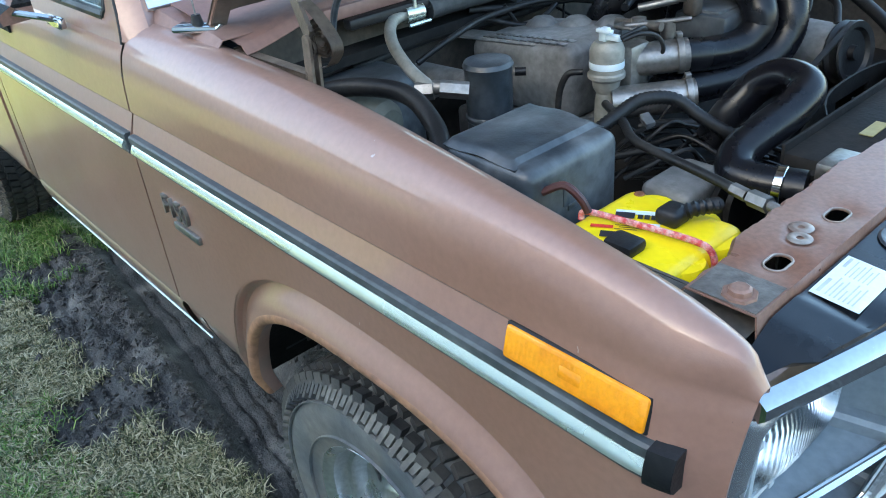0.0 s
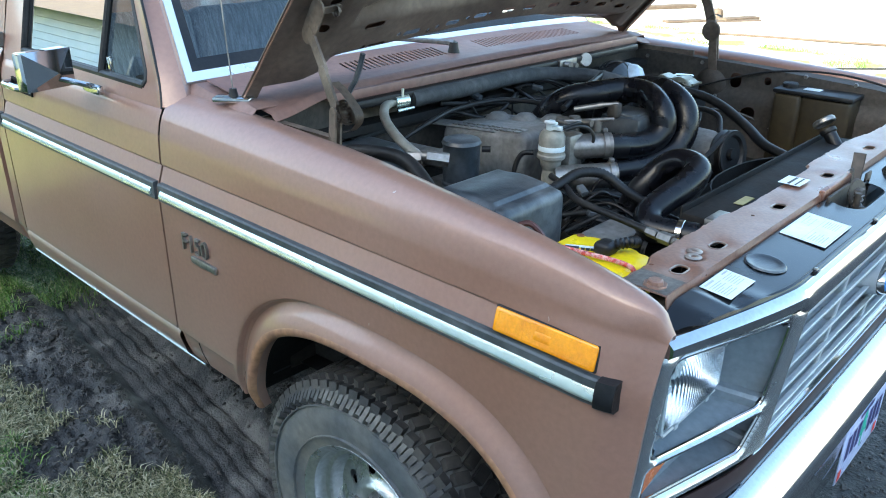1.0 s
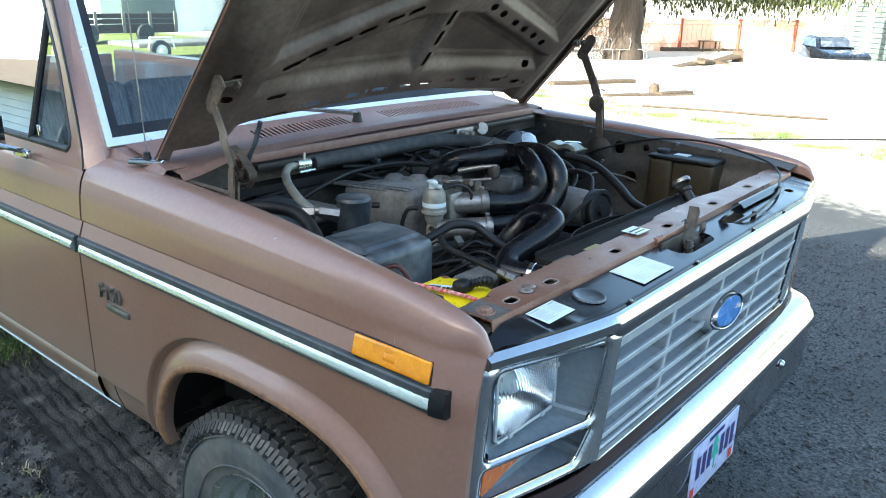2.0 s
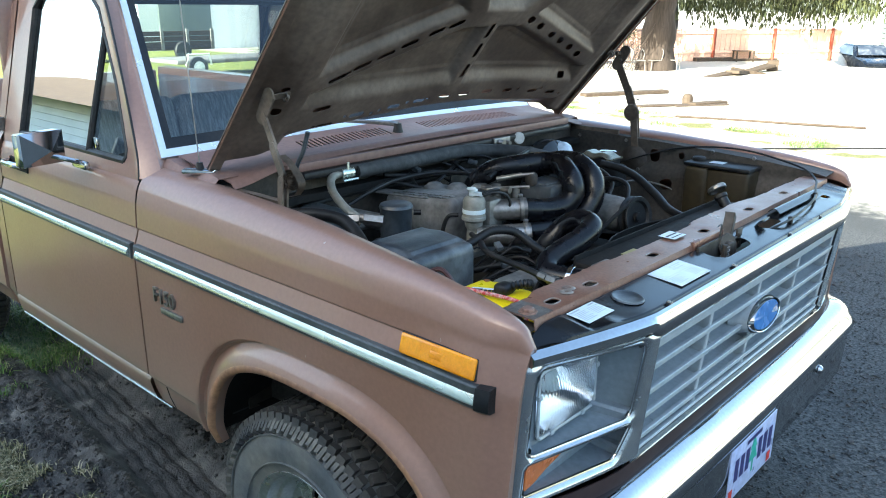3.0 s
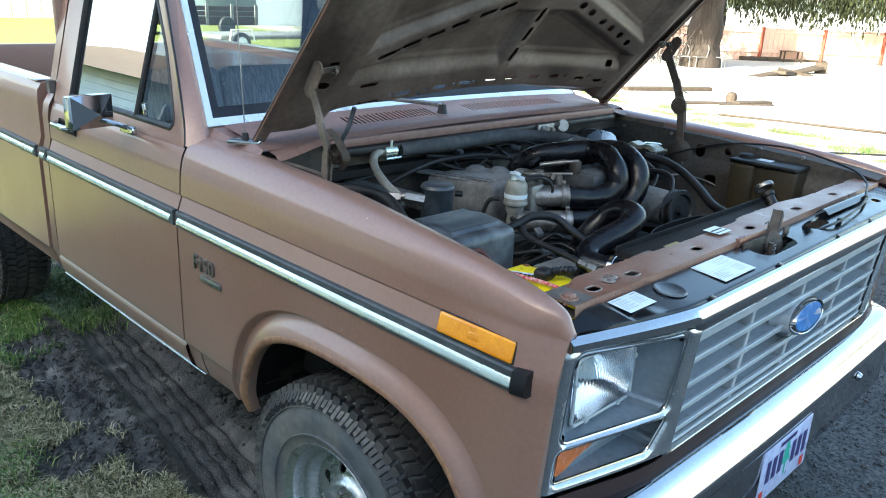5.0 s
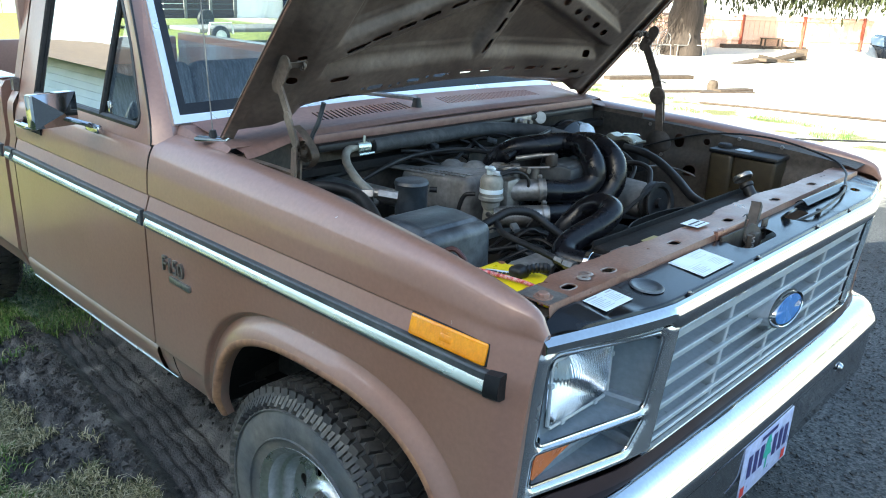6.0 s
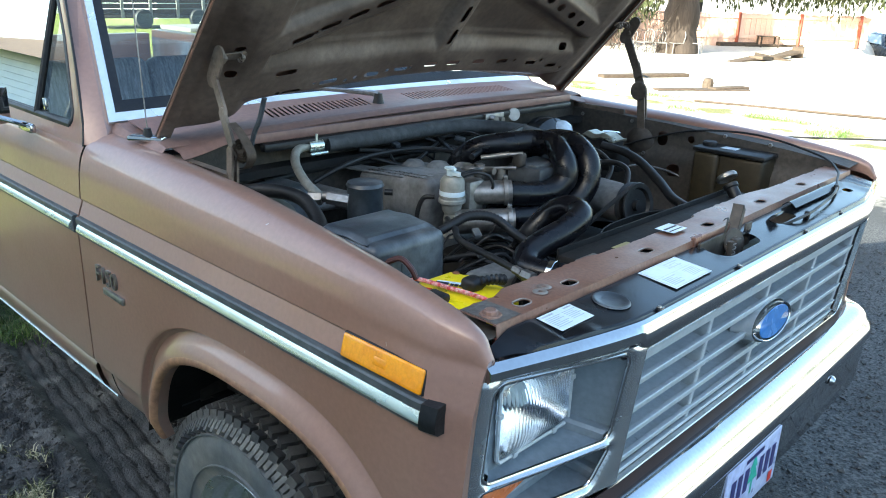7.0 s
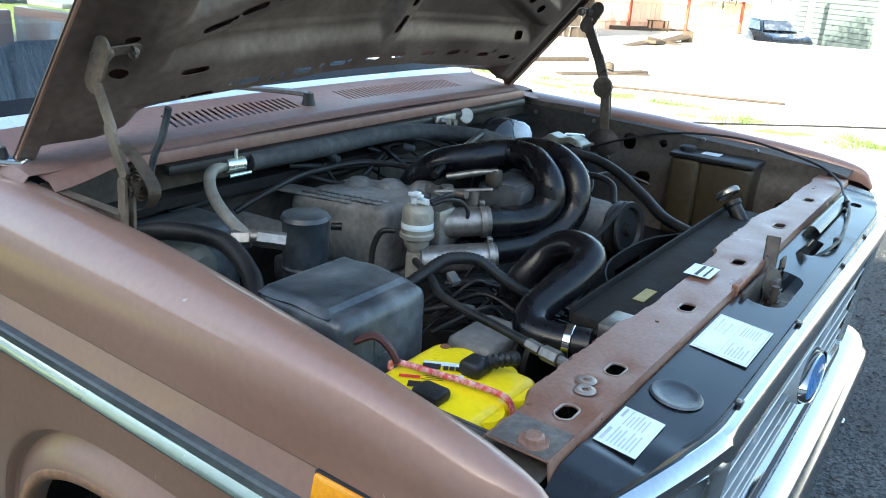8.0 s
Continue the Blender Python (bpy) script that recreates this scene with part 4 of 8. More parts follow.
for s in (-1, 1):
    c = Matrix.Translation((0.566, s * 0.948, 1.052)) @ Matrix.Diagonal((0.95, 1, 0.74, 1)) @ pose(0, 0, 0, s * 11, 0, s * -0.8)
    lamp = pc("marker_lamp", boxm((-0.098, -0.008, -0.027), (0.098, 0.008, 0.027), 0.005, 2, c), AMBER, truck, "amber side marker lamp")
    bm = bmesh.new()
    box(bm, (-0.1, -0.004, -0.029), (0.1, 0.0035, 0.029), 0.002, 1, c)
    child(part("lamp_gasket", bm, BLACK), lamp)
    bm = sheet(lambda u, v: c @ Vector((u, s * (0.0081 + 0.00012 * math.sin(u * 900)), v)), steps(-0.09, 0.09, 0.0012), steps(-0.02, 0.02, 0.01))
    child(part("fluted_face", bm, AMBER, sharp=80), lamp)
    bm = boxm((-0.016, -0.0092, -0.01), (0.016, 0.0092, 0.01), 0.003, 2, c)
    child(part("bulb_window", bm, AMBER), lamp)

# model badge on the fender: raised numerals over a small plaque
text = bpy.data.curves.new("badge_text", "FONT")
text.body, text.size, text.extrude = "F150", 0.062, 0.004
text_ob = bpy.data.objects.new("badge_text", text)
scene.collection.objects.link(text_ob)
bpy.context.view_layer.update()
badge_mesh = bpy.data.meshes.new_from_object(text_ob.evaluated_get(bpy.context.evaluated_depsgraph_get()))
bpy.data.objects.remove(text_ob)
for v in badge_mesh.vertices:
    v.co = (v.co.x * 0.94, -v.co.z, v.co.y)
badge_mesh.materials.append(STEEL)
badge = new("model_badge", badge_mesh)
badge.matrix_world = pose(-0.49, -0.961, 0.885)
child(badge, truck)
tagged(badge, "raised grey metal model badge")
bm = boxm((-0.452, -0.966, 0.858), (-0.345, -0.957, 0.876), 0.003)
pc("badge_plaque", bm, STEEL, truck)

# ---- wheels ----
def wheel(x, y, z, s, name):
    w = new("wheel")
    w.location = (x, y, z)
    w.empty_display_size = 0.1
    bpy.context.view_layer.update()
    R, W = 0.362, 0.235
    m = Matrix.Translation((x, y, z)) @ Matrix.Rotation(radians(90 * (1 if s < 0 else -1)), 4, "X")
    prof = [(0.192, -W / 2 + 0.03), (0.20, -W / 2 + 0.01), (0.24, -W / 2 - 0.002), (0.29, -W / 2 - 0.004), (0.318, -W / 2 + 0.008), (0.336, -W / 2 + 0.022), (0.346, -W / 2 + 0.045), (0.35, 0),
            (0.346, W / 2 - 0.045), (0.336, W / 2 - 0.022), (0.318, W / 2 - 0.008), (0.29, W / 2 + 0.004), (0.24, W / 2 + 0.002), (0.20, W / 2 - 0.01), (0.192, W / 2 - 0.03)]
    t = pc("tyre", lathem(prof, m, 72), SIDEWALL if x > 0 else TYRE, w, "worn all terrain tyre, dry mud on its side")
    # tread blocks: staggered rows round the crown and shoulder lugs
    bm = bmesh.new()
    n = 66
    for k in range(n):
        a = 2 * math.pi * k / n
        for row, (h, wid, off, tilt) in enumerate(((-0.084, 0.044, 0.0, 0.18), (-0.034, 0.038, 0.5, -0.3), (0.014, 0.038, 0.0, 0.3), (0.06, 0.036, 0.5, -0.3), (0.096, 0.022, 0.0, 0.1))):
            rr = 0.352 if abs(h) < 0.07 else 0.345
            loc = Matrix.Rotation(a + off * 2 * math.pi / n, 4, "Z") @ Matrix.Translation((rr, 0, h)) @ Matrix.Rotation(tilt, 4, "X")
            if abs(h) > 0.07:
                loc = loc @ Matrix.Rotation(math.copysign(0.3, h), 4, "Y")
            box(bm, (-0.014, -0.0118, -wid / 2), (0.01, 0.0118, wid / 2), 0, 1, m @ loc)
    for k in range(2 * n):
        for e in (-1, 1):
            loc = Matrix.Rotation(math.pi * k / n, 4, "Z") @ Matrix.Translation((0.33, 0, e * 0.1105)) @ Matrix.Rotation(e * 0.75, 4, "Y")
            for v in box(bm, (-0.013 - 0.008 * (k % 2), -0.0056, -0.012), (0.014, 0.0056, 0.0055), 0, 1, m @ loc):
                for f in v.link_faces:
                    f.material_index = 1
    child(part("tread", bm, [TYRE, LUG], None, "worn tread blocks, shoulders pale with dry mud"), t)
    # raised rings of the sidewall
    bm = bmesh.new()
    for r0 in (0.232, 0.305):
        lathe(bm, [(r0 - 0.002, W / 2), (r0 - 0.001, W / 2 + 0.0055), (r0 + 0.001, W / 2 + 0.0055), (r0 + 0.002, W / 2)], m, 72)
    child(part("sidewall_ring", bm, SIDEWALL), t)
    rim = pc("rim", lathem([(0.186, -0.10), (0.19, 0.09), (0.203, 0.099), (0.207, 0.105), (0.204, 0.11), (0.196, 0.106), (0.186, 0.095), (0.183, 0.078), (0.176, 0.069), (0.166, 0.066), (0.161, 0.06), (0.159, 0.046), (0.153, 0.036), (0.142, 0.033)], m, 56), RIM, w, "grey painted steel rim")
    # wheel disc with round vent holes
    holes = [capsule(0.118 * math.cos(2 * math.pi * (k + 0.5) / 8), 0.118 * math.sin(2 * math.pi * (k + 0.5) / 8), 0.0171, 0.017) for k in range(8)]
    disc = sheet(lambda u, v: m @ Vector((u, v, 0.033 + 0.02 * smoothstep(0.10, 0.075, math.hypot(u, v)) + 0.008 * smoothstep(0.125, 0.105, math.hypot(u, v)))), steps(-0.15, 0.15, 0.006), steps(-0.15, 0.15, 0.006), holes, 0.004,
                 keep=lambda u, v: 0.045 < math.hypot(u, v) < 0.15)
    child(part("wheel_disc", disc, RIM), rim)
    for k in range(5):
        a = 2 * math.pi * (k + 0.3) / 5
        child(part("lug_nut", lathem([(0.0, 0.045), (0.006, 0.045), (0.009, 0.04), (0.011, 0.02)], m @ Matrix.Translation((0.069 * math.cos(a), 0.069 * math.sin(a), 0.036)), 6), STEEL), rim)
    hub = pc("hub", lathem([(0.046, 0.0), (0.048, 0.03), (0.05, 0.05), (0.044, 0.054), (0.04, 0.056), (0.038, 0.085), (0.034, 0.09), (0, 0.092)], m, 32), RUST, w, "rusty locking hub")
    child(part("hub_cap", lathem([(0.036, 0.08), (0.036, 0.096), (0.032, 0.1), (0, 0.101)], m, 24), BLACK), hub)
    pc("brake_drum", lathem([(0, -0.03), (0.14, -0.03), (0.145, -0.09), (0, -0.095)], m, 32), DARK, w)
    w.parent = truck
    w.matrix_parent_inverse = Matrix.Translation(truck.matrix_world.translation).inverted()
    return w


for s in (-1, 1):
    wheel(0.112, s * 0.83, 0.375, s, "wheel")
    wheel(-2.87, s * 0.82, 0.365, s, "wheel")
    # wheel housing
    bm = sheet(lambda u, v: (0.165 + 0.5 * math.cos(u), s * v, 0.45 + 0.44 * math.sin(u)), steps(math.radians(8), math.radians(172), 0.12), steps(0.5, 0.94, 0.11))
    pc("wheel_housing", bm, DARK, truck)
for x in (0.112, -2.87):
    bm = bmesh.new()
    rod(bm, (x, -0.75, 0.365), (x, 0.75, 0.365), 0.05)
    pc("axle", bm, DARK, truck)
for s in (-1, 1):
    pc("chassis_rail", boxm((-3.6, s * 0.42 - 0.04, 0.5), (0.72, s * 0.42 + 0.04, 0.64), 0.01), DARK, truck)
pc("gearbox", boxm((-1.6, -0.37, 0.45), (-0.3, 0.37, 0.55), 0.02), DARK, truck)

# ---- grille ----
def front_x(y):
    """The front of the bright surround in plan: straight across the grille, swept back to the fenders."""
    a = abs(y)
    return 0.815 if a < 0.58 else 0.815 - 0.075 * ((a - 0.58) / 0.325) ** 1.25


def rake(x, z):
    return x - 0.1 * (1.045 - z)


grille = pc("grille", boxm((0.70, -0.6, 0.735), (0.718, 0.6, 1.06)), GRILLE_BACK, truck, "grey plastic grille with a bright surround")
for z in (1.03, 0.968, 0.908, 0.852, 0.80, 0.77):
    th = 0.0045 if 0.79 < z < 1.0 else 0.008
    bm = sheet(lambda u, v: (rake(0.806, z) - 0.085 * v, u * 0.572, z - th + 0.012 * v), steps(-1, 1, 0.1), (0.0, 0.35, 0.7, 1.0), thick=2 * th)
    child(part("grille_bar", bm, GRILLE), grille)
    bm = bmesh.new()
    box(bm, (rake(0.804, z) - 0.004, -0.572, z - 0.0085), (rake(0.804, z) + 0.004, 0.572, z + 0.005), 0.002)
    box(bm, (rake(0.804, z) + 0.001, -0.57, z + 0.002), (rake(0.804, z) + 0.0075, 0.57, z + 0.0055), 0.0012, 1)
    child(part("bar_face", bm, GRILLE), grille)
for y in (-0.566, -0.283, 0.0, 0.283, 0.566):
    bm = bmesh.new()
    w = 0.011 if abs(y) > 0.5 else 0.0075
    q = [bm.verts.new((rake(x, z), y + e * w, z)) for e in (-1, 1) for x, z in ((0.73, 0.765), (0.805, 0.765), (0.805, 1.05), (0.73, 1.05))]
    for f in ((0, 1, 2, 3), (7, 6, 5, 4), (1, 5, 6, 2), (0, 4, 5, 1), (3, 2, 6, 7)):
        bm.faces.new([q[k] for k in f])
    bmesh.ops.bevel(bm, geom=bm.edges[:], offset=0.002, segments=1, affect="EDGES")
    child(part("grille_post", bm, GRILLE), grille)

EMBLEM_AT = Matrix.Translation((0.81, 0.01, 0.918)) @ pose(0, 0, 0, 84, 0, 90)
child(part("emblem_cup", lathem([(1.0, 0.0), (1.0, -0.02), (1.12, -0.045)], EMBLEM_AT @ Matrix.Diagonal((0.096, 0.045, 1, 1)), 40), GRILLE), grille)
emblem = pc("oval_emblem", lathem([(0, 0.012), (0.9, 0.012), (0.93, 0.0105)], EMBLEM_AT @ Matrix.Diagonal((0.087, 0.037, 1, 1)), 48), BLUE, truck, "blue oval emblem with a bright rim")
bm = bmesh.new()
for pr in ([(0.92, 0.0), (0.925, 0.012), (0.96, 0.0135), (1.0, 0.008), (1.0, -0.008)],):
    lathe(bm, pr, EMBLEM_AT @ Matrix.Diagonal((0.092, 0.041, 1, 1)), 48)
child(part("emblem_rim", bm, CHROME), emblem)

# bright surround: one rail over the whole front, uprights, lower rail, and the headlight frames
def front_rail(low, z1, y0, y1, depth=0.03, proud=0.0, bulge=0.006, back=0.0, deeper=0.0):
    """A rail across the front; deeper: how much further it comes down over the grille."""
    bm = bmesh.new()
    rows = []
    for y in steps(y0, y1, 0.0125 if deeper else 0.025):
        z0 = low - deeper * smoothstep(0.605, 0.585, abs(y)) + (0.009 * smoothstep(0.62, 0.88, abs(y)) if deeper else 0.0)
        x = front_x(y) + proud
        pr = [(x - depth - back, z1 - 0.004), (x - 0.012, z1), (x - 0.004, z1 - 0.003), (x + bulge * 0.4, (z0 + z1) / 2 + 0.4 * (z1 - z0) / 2), (x + bulge * 0.4, (z0 + z1) / 2 - 0.4 * (z1 - z0) / 2), (x - 0.004, z0 + 0.003), (x - 0.012, z0), (x - depth, z0)]
        rows.append([bm.verts.new((rake(a, b) if b < 1.0 else a, y, b)) for a, b in pr])
    for a, b in zip(rows, rows[1:]):
        for j in range(7):
            bm.faces.new((a[j], a[j + 1], b[j + 1], b[j]))
    bm.faces.new(rows[0])
    bm.faces.new(rows[-1])
    return bm


surround = pc("grille_surround", front_rail(1.054, 1.095, -0.904, 0.904, 0.03, 0.006, 0.008, 0.0, 0.018), CHROME, truck, "bright metal surround of grille and headlights")
child(part("lower_rail", front_rail(0.752, 0.766, -0.60, 0.60, 0.03, 0.002), CHROME), surround)


def slanted(y, z, y0, y1, z1, skew):
    """Moves the inner edge of an opening outwards towards its foot."""
    return y1 - (y1 - y) * (1 - skew * (z1 - z) / (y1 - y0))


def straight(y, z, y0, y1, z1, skew):
    return y1 - (y1 - y) / (1 - skew * (z1 - z) / (y1 - y0))


def rounded(y0, y1, z0, z1, r, skew=0.0):
    """A rounded opening as a hole for sheet()."""
    cy, cz, hy, hz = (y0 + y1) / 2, (z0 + z1) / 2, (y1 - y0) / 2 - r, (z1 - z0) / 2 - r

    def test(u, v):
        b = v - cz
        a = straight(u, v, y0, y1, z1, skew) - cy
        ca, cb = max(-hy, min(hy, a)), max(-hz, min(hz, b))
        d = math.hypot(a - ca, b - cb)
        if d < 1e-6:
            return -r, (u, v)
        k = r / d
        a2, b2 = ca + (a - ca) * k, cb + (b - cb) * k
        return d - r, (slanted(cy + a2, cz + b2, y0, y1, z1, skew), cz + b2)
    return test, (cy, cz, max(y1 - y0, z1 - z0) / 2 + 0.03)


def opening_loop(y0, y1, z0, z1, r, skew, s, out=0.0):
    pts = []
    for cy, cz, a0 in ((y1 - r, z1 - r, 0), (y0 + r, z1 - r, 90), (y0 + r, z0 + r, 180), (y1 - r, z0 + r, 270)):
        for k in range(5):
            a = radians(a0 + 22.5 * k)
            y, z = cy + (r + out) * math.cos(a), cz + (r + out) * math.sin(a)
            y = slanted(y, z, y0, y1, z1, skew)
            pts.append((rake(front_x(y) - 0.003, z), s * y, corner_lift(y, z)))
    return pts + [pts[0]]


UP_OPEN, LOW_OPEN = (0.608, 0.887, 0.872, 1.046, 0.022, 0.06), (0.609, 0.887, 0.783, 0.859, 0.014, 0.5)


def corner_lift(y, z):
    """The top of the headlight frame rises towards the fender."""
    return z + 0.013 * smoothstep(0.62, 0.88, abs(y)) * smoothstep(0.9, 1.03, z)



def headlight_unit(s):
    holes = [rounded(*UP_OPEN), rounded(*LOW_OPEN)]

    def at(y, z):
        edge = 0.012 * smoothstep(0.9, 0.918, y) + 0.006 * smoothstep(1.045, 1.06, z)
        near = min(max(0.0, hole[0](y, z)[0]) for hole in holes)
        edge += 0.011 * max(0.0, 1 - near / 0.013) ** 2 - 0.003
        return (rake(front_x(y) + 0.004, z) - edge, s * y, corner_lift(y, z))
    bm = sheet(at, steps(0.581, 0.918, 0.0045), steps(0.768, 1.056, 0.0045), holes, 0.012)
    h = pc("headlight_surround", bm, FRAME_BRIGHT, truck, "bright headlight frame round a grey recess", sharp=40)
    for op in (UP_OPEN, LOW_OPEN):
        bm = bmesh.new()
        tube(bm, opening_loop(*op, s, -0.001), 0.0034, seg=8, smooth=0, caps=False)
        child(part("frame_bead", bm, CHROME), h)
    bm = sheet(lambda u, v: (rake(front_x(0.918) + 0.002, v) - 0.012 - 0.05 * u, s * (0.9185 + 0.003 * math.sin(3 * u)), corner_lift(0.918, v)), steps(0, 1, 0.2), steps(0.768, 1.056, 0.024), thick=0.003)
    child(part("side_flange", bm, FRAME_BRIGHT), h)
    # recess walls behind the frame
    for z0, z1, name in ((0.868, 1.05, "recess"), (0.779, 0.863, "lower_recess")):
        ys = (s * 0.892, s * 0.604)
        deep = 0.711 if name == "recess" else 0.69
        bm = bmesh.new()
        f = [bm.verts.new((rake(front_x(y) - 0.006, z), y, z)) for y, z in ((ys[0], z0), (ys[1], z0), (ys[1], z1), (ys[0], z1))]
        k = 0.012
        b = [bm.verts.new((deep, y, z)) for y, z in ((ys[0] - s * k, z0 + k), (ys[1] + s * k * (3 if name == "recess" else 1), z0 + k), (ys[1] + s * k * (3 if name == "recess" else 1), z1 - k), (ys[0] - s * k, z1 - k))]
        for a in range(4):
            c = (a + 1) % 4
            bm.faces.new((f[a], f[c], b[c], b[a]))
        if name != "recess":
            bm.faces.new(b)
        bmesh.ops.bevel(bm, geom=[e for e in bm.edges if not e.is_boundary], offset=0.02, segments=5, affect="EDGES")
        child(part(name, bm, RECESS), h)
    yc, zc = s * 0.744, 0.958
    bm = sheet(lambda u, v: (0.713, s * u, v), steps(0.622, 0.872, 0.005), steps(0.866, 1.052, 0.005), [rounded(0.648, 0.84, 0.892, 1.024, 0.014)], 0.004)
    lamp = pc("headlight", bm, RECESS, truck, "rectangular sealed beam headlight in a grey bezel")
    bm = sheet(lambda u, v: (0.714 - 0.085 * (1 - u * u) * (1 - v * v), yc + u * 0.097, zc + v * 0.067), steps(-1, 1, 0.08), steps(-1, 1, 0.08))
    child(part("reflector", bm, REFLECTOR), lamp)
    bm = sheet(lambda u, v: (0.718 + 0.022 * (1 - u ** 4) * (1 - v ** 4) + 0.0004 * math.sin(u * 90 + (1.6 if abs(v) > 0.5 else 0.0)) * (1.0 if abs(v) < 0.86 else 0.2), yc + u * 0.097, zc + v * 0.067), steps(-1, 1, 0.014), steps(-1, 1, 0.07))
    child(part("lens", bm, LENS, None, "ribbed clear headlight lens", sharp=60), lamp)
    bm = bmesh.new()
    tube(bm, [(0.72, yc + 0.098 * a, zc + 0.068 * b) for a, b in ((-1, -0.9), (-1, 0.9), (-0.93, 1), (0.93, 1), (1, 0.9), (1, -0.9), (0.93, -1), (-0.93, -1), (-1, -0.9))], 0.004, seg=6, smooth=0, caps=False)
    child(part("retaining_ring", bm, GRILLE), lamp)
    for a, b in ((-0.55, -1.0), (0.55, -1.0), (-1.0, 0.3), (1.0, 0.3)):
        child(part("retaining_clip", boxm((0.716, yc + 0.098 * a - 0.006, zc + 0.068 * b - 0.005), (0.726, yc + 0.098 * a + 0.006, zc + 0.068 * b + 0.005), 0.002), GRILLE), lamp)
    child(part("bulb", lathem([(0, 0.03), (0.008, 0.028), (0.012, 0.02), (0.012, 0)], along((0.645, yc, zc), (0.68, yc, zc)), 14), WHITE_LABEL), lamp)
    # turn signal in the lower recess
    bm = bmesh.new()
    pts = [(0.712, 0.872, 0.782), (0.72, 0.872, 0.86), (0.722, 0.72, 0.86), (0.695, 0.72, 0.782)]
    f = [bm.verts.new((x, s * y, z)) for x, y, z in pts]
    b = [bm.verts.new((x - 0.03, s * y, z)) for x, y, z in pts]
    bm.faces.new(f)
    for k in range(4):
        bm.faces.new((f[k], b[k], b[(k + 1) % 4], f[(k + 1) % 4]))
    bmesh.ops.bevel(bm, geom=bm.edges[:], offset=0.004, segments=2, affect="EDGES")
    pc("turn_signal", bm, ORANGE, truck, "orange turn signal lens")
    return h


for s in (-1, 1):
    headlight_unit(s)

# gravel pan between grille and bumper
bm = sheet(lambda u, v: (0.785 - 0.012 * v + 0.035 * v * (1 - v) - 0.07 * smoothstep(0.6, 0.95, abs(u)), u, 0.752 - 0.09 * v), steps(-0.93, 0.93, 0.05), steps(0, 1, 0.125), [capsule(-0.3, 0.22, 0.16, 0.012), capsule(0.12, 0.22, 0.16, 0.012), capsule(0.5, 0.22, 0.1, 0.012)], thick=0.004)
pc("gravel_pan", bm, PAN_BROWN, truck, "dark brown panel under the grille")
# ---- bumper ----
def bumper(y, k):
    """k runs round the face: top ledge, upper face, crease, lower face."""
    a = abs(y)
    sweep = 0.085 * max(0.0, (a - 0.80) / 0.165) ** 1.4 + 0.012 * (a / 0.9) ** 2
    pr = [(0.755, 0.716), (0.79, 0.721), (0.806, 0.7185), (0.8185, 0.712), (0.828, 0.703), (0.8345, 0.693), (0.8375, 0.687), (0.845, 0.677), (0.852, 0.665), (0.8555, 0.652), (0.8545, 0.638), (0.847, 0.625), (0.8425, 0.61), (0.839, 0.54), (0.836, 0.478), (0.826, 0.468)]
    x, z = pr[k]
    end = smoothstep(0.8, 0.97, a)
    return x - sweep, y, z - end * (0.03 if k < 5 else 0.055 if k < 12 else 0.04 if k == 12 else -0.02)


bump = pc("front_bumper", sheet(lambda u, v: bumper(u, int(v)), steps(-0.965, 0.965, 0.03), list(range(16)), thick=0.004), CHROME, truck, "chrome front bumper with a licence plate", sharp=50)
for y in (-0.5, 0.5):
    bm = bmesh.new()
    lathe(bm, [(0, 0.012), (0.008, 0.011), (0.013, 0.006), (0.015, 0.0)], Matrix.Translation((bumper(y, 12)[0] + 0.001, y, 0.594)) @ pose(0, 0, 0, 0, 90, 0), 16)
    child(part("bumper_bolt", bm, CHROME), bump)
lp = pc("licence_plate", boxm((0.840, -0.165, 0.452), (0.843, 0.14, 0.604), 0.001), PLATE_BLUE, truck, "pale blue licence plate")
o, U, V = (0.8433, -0.165, 0.452), (0, 1, 0), (0, 0, 1)
for a, b, c, e in [(0.03 + 0.036 * k, 0.05, 0.055 + 0.036 * k, 0.115) for k in range(3)] + [(0.185 + 0.036 * k, 0.05, 0.21 + 0.036 * k, 0.115) for k in range(3)] + [(0.1, 0.13, 0.2, 0.142)]:
    bm = bmesh.new()
    bar(bm, o, U, V, a, b, c, e)
    child(part("plate_bar", bm, NAVY), lp)
bm = bmesh.new()
vs = [bm.verts.new((0.8437, -0.165 + a, 0.452 + b)) for a, b in ((0.152, 0.142), (0.13, 0.1), (0.139, 0.1), (0.122, 0.065), (0.147, 0.065), (0.147, 0.03), (0.158, 0.03), (0.158, 0.065), (0.182, 0.065), (0.165, 0.1), (0.174, 0.1))]
bm.faces.new(vs)
child(part("plate_tree_mark", bm, GREEN_INK), lp)
for a in (0.005, 0.262):
    bm = bmesh.new()
    bar(bm, o, U, V, a, 0.006, a + 0.025, 0.035)
    child(part("plate_sticker", bm, RED_INK), lp)

# ---- mirror and aerial on the near side ----
MIRROR_AT = pose(-0.93, -1.03, 1.262, 0, 0, 14)
mirror = pc("door_mirror", boxm((-0.04, -0.068, -0.048), (0.0, 0.068, 0.048), 0.006, 2, MIRROR_AT), CHROME, truck, "chrome door mirror on a bracket")
bm = bmesh.new()
c = [bm.verts.new(MIRROR_AT @ Vector(p)) for p in ((0.0, -0.068, -0.048), (0.0, 0.068, -0.048), (0.0, 0.068, 0.048), (0.0, -0.068, 0.048), (0.032, 0.004, -0.006))]
for k in range(4):
    bm.faces.new((c[k], c[(k + 1) % 4], c[4]))
child(part("faceted_back", bm, CHROME, sharp=10), mirror)
bm = bmesh.new()
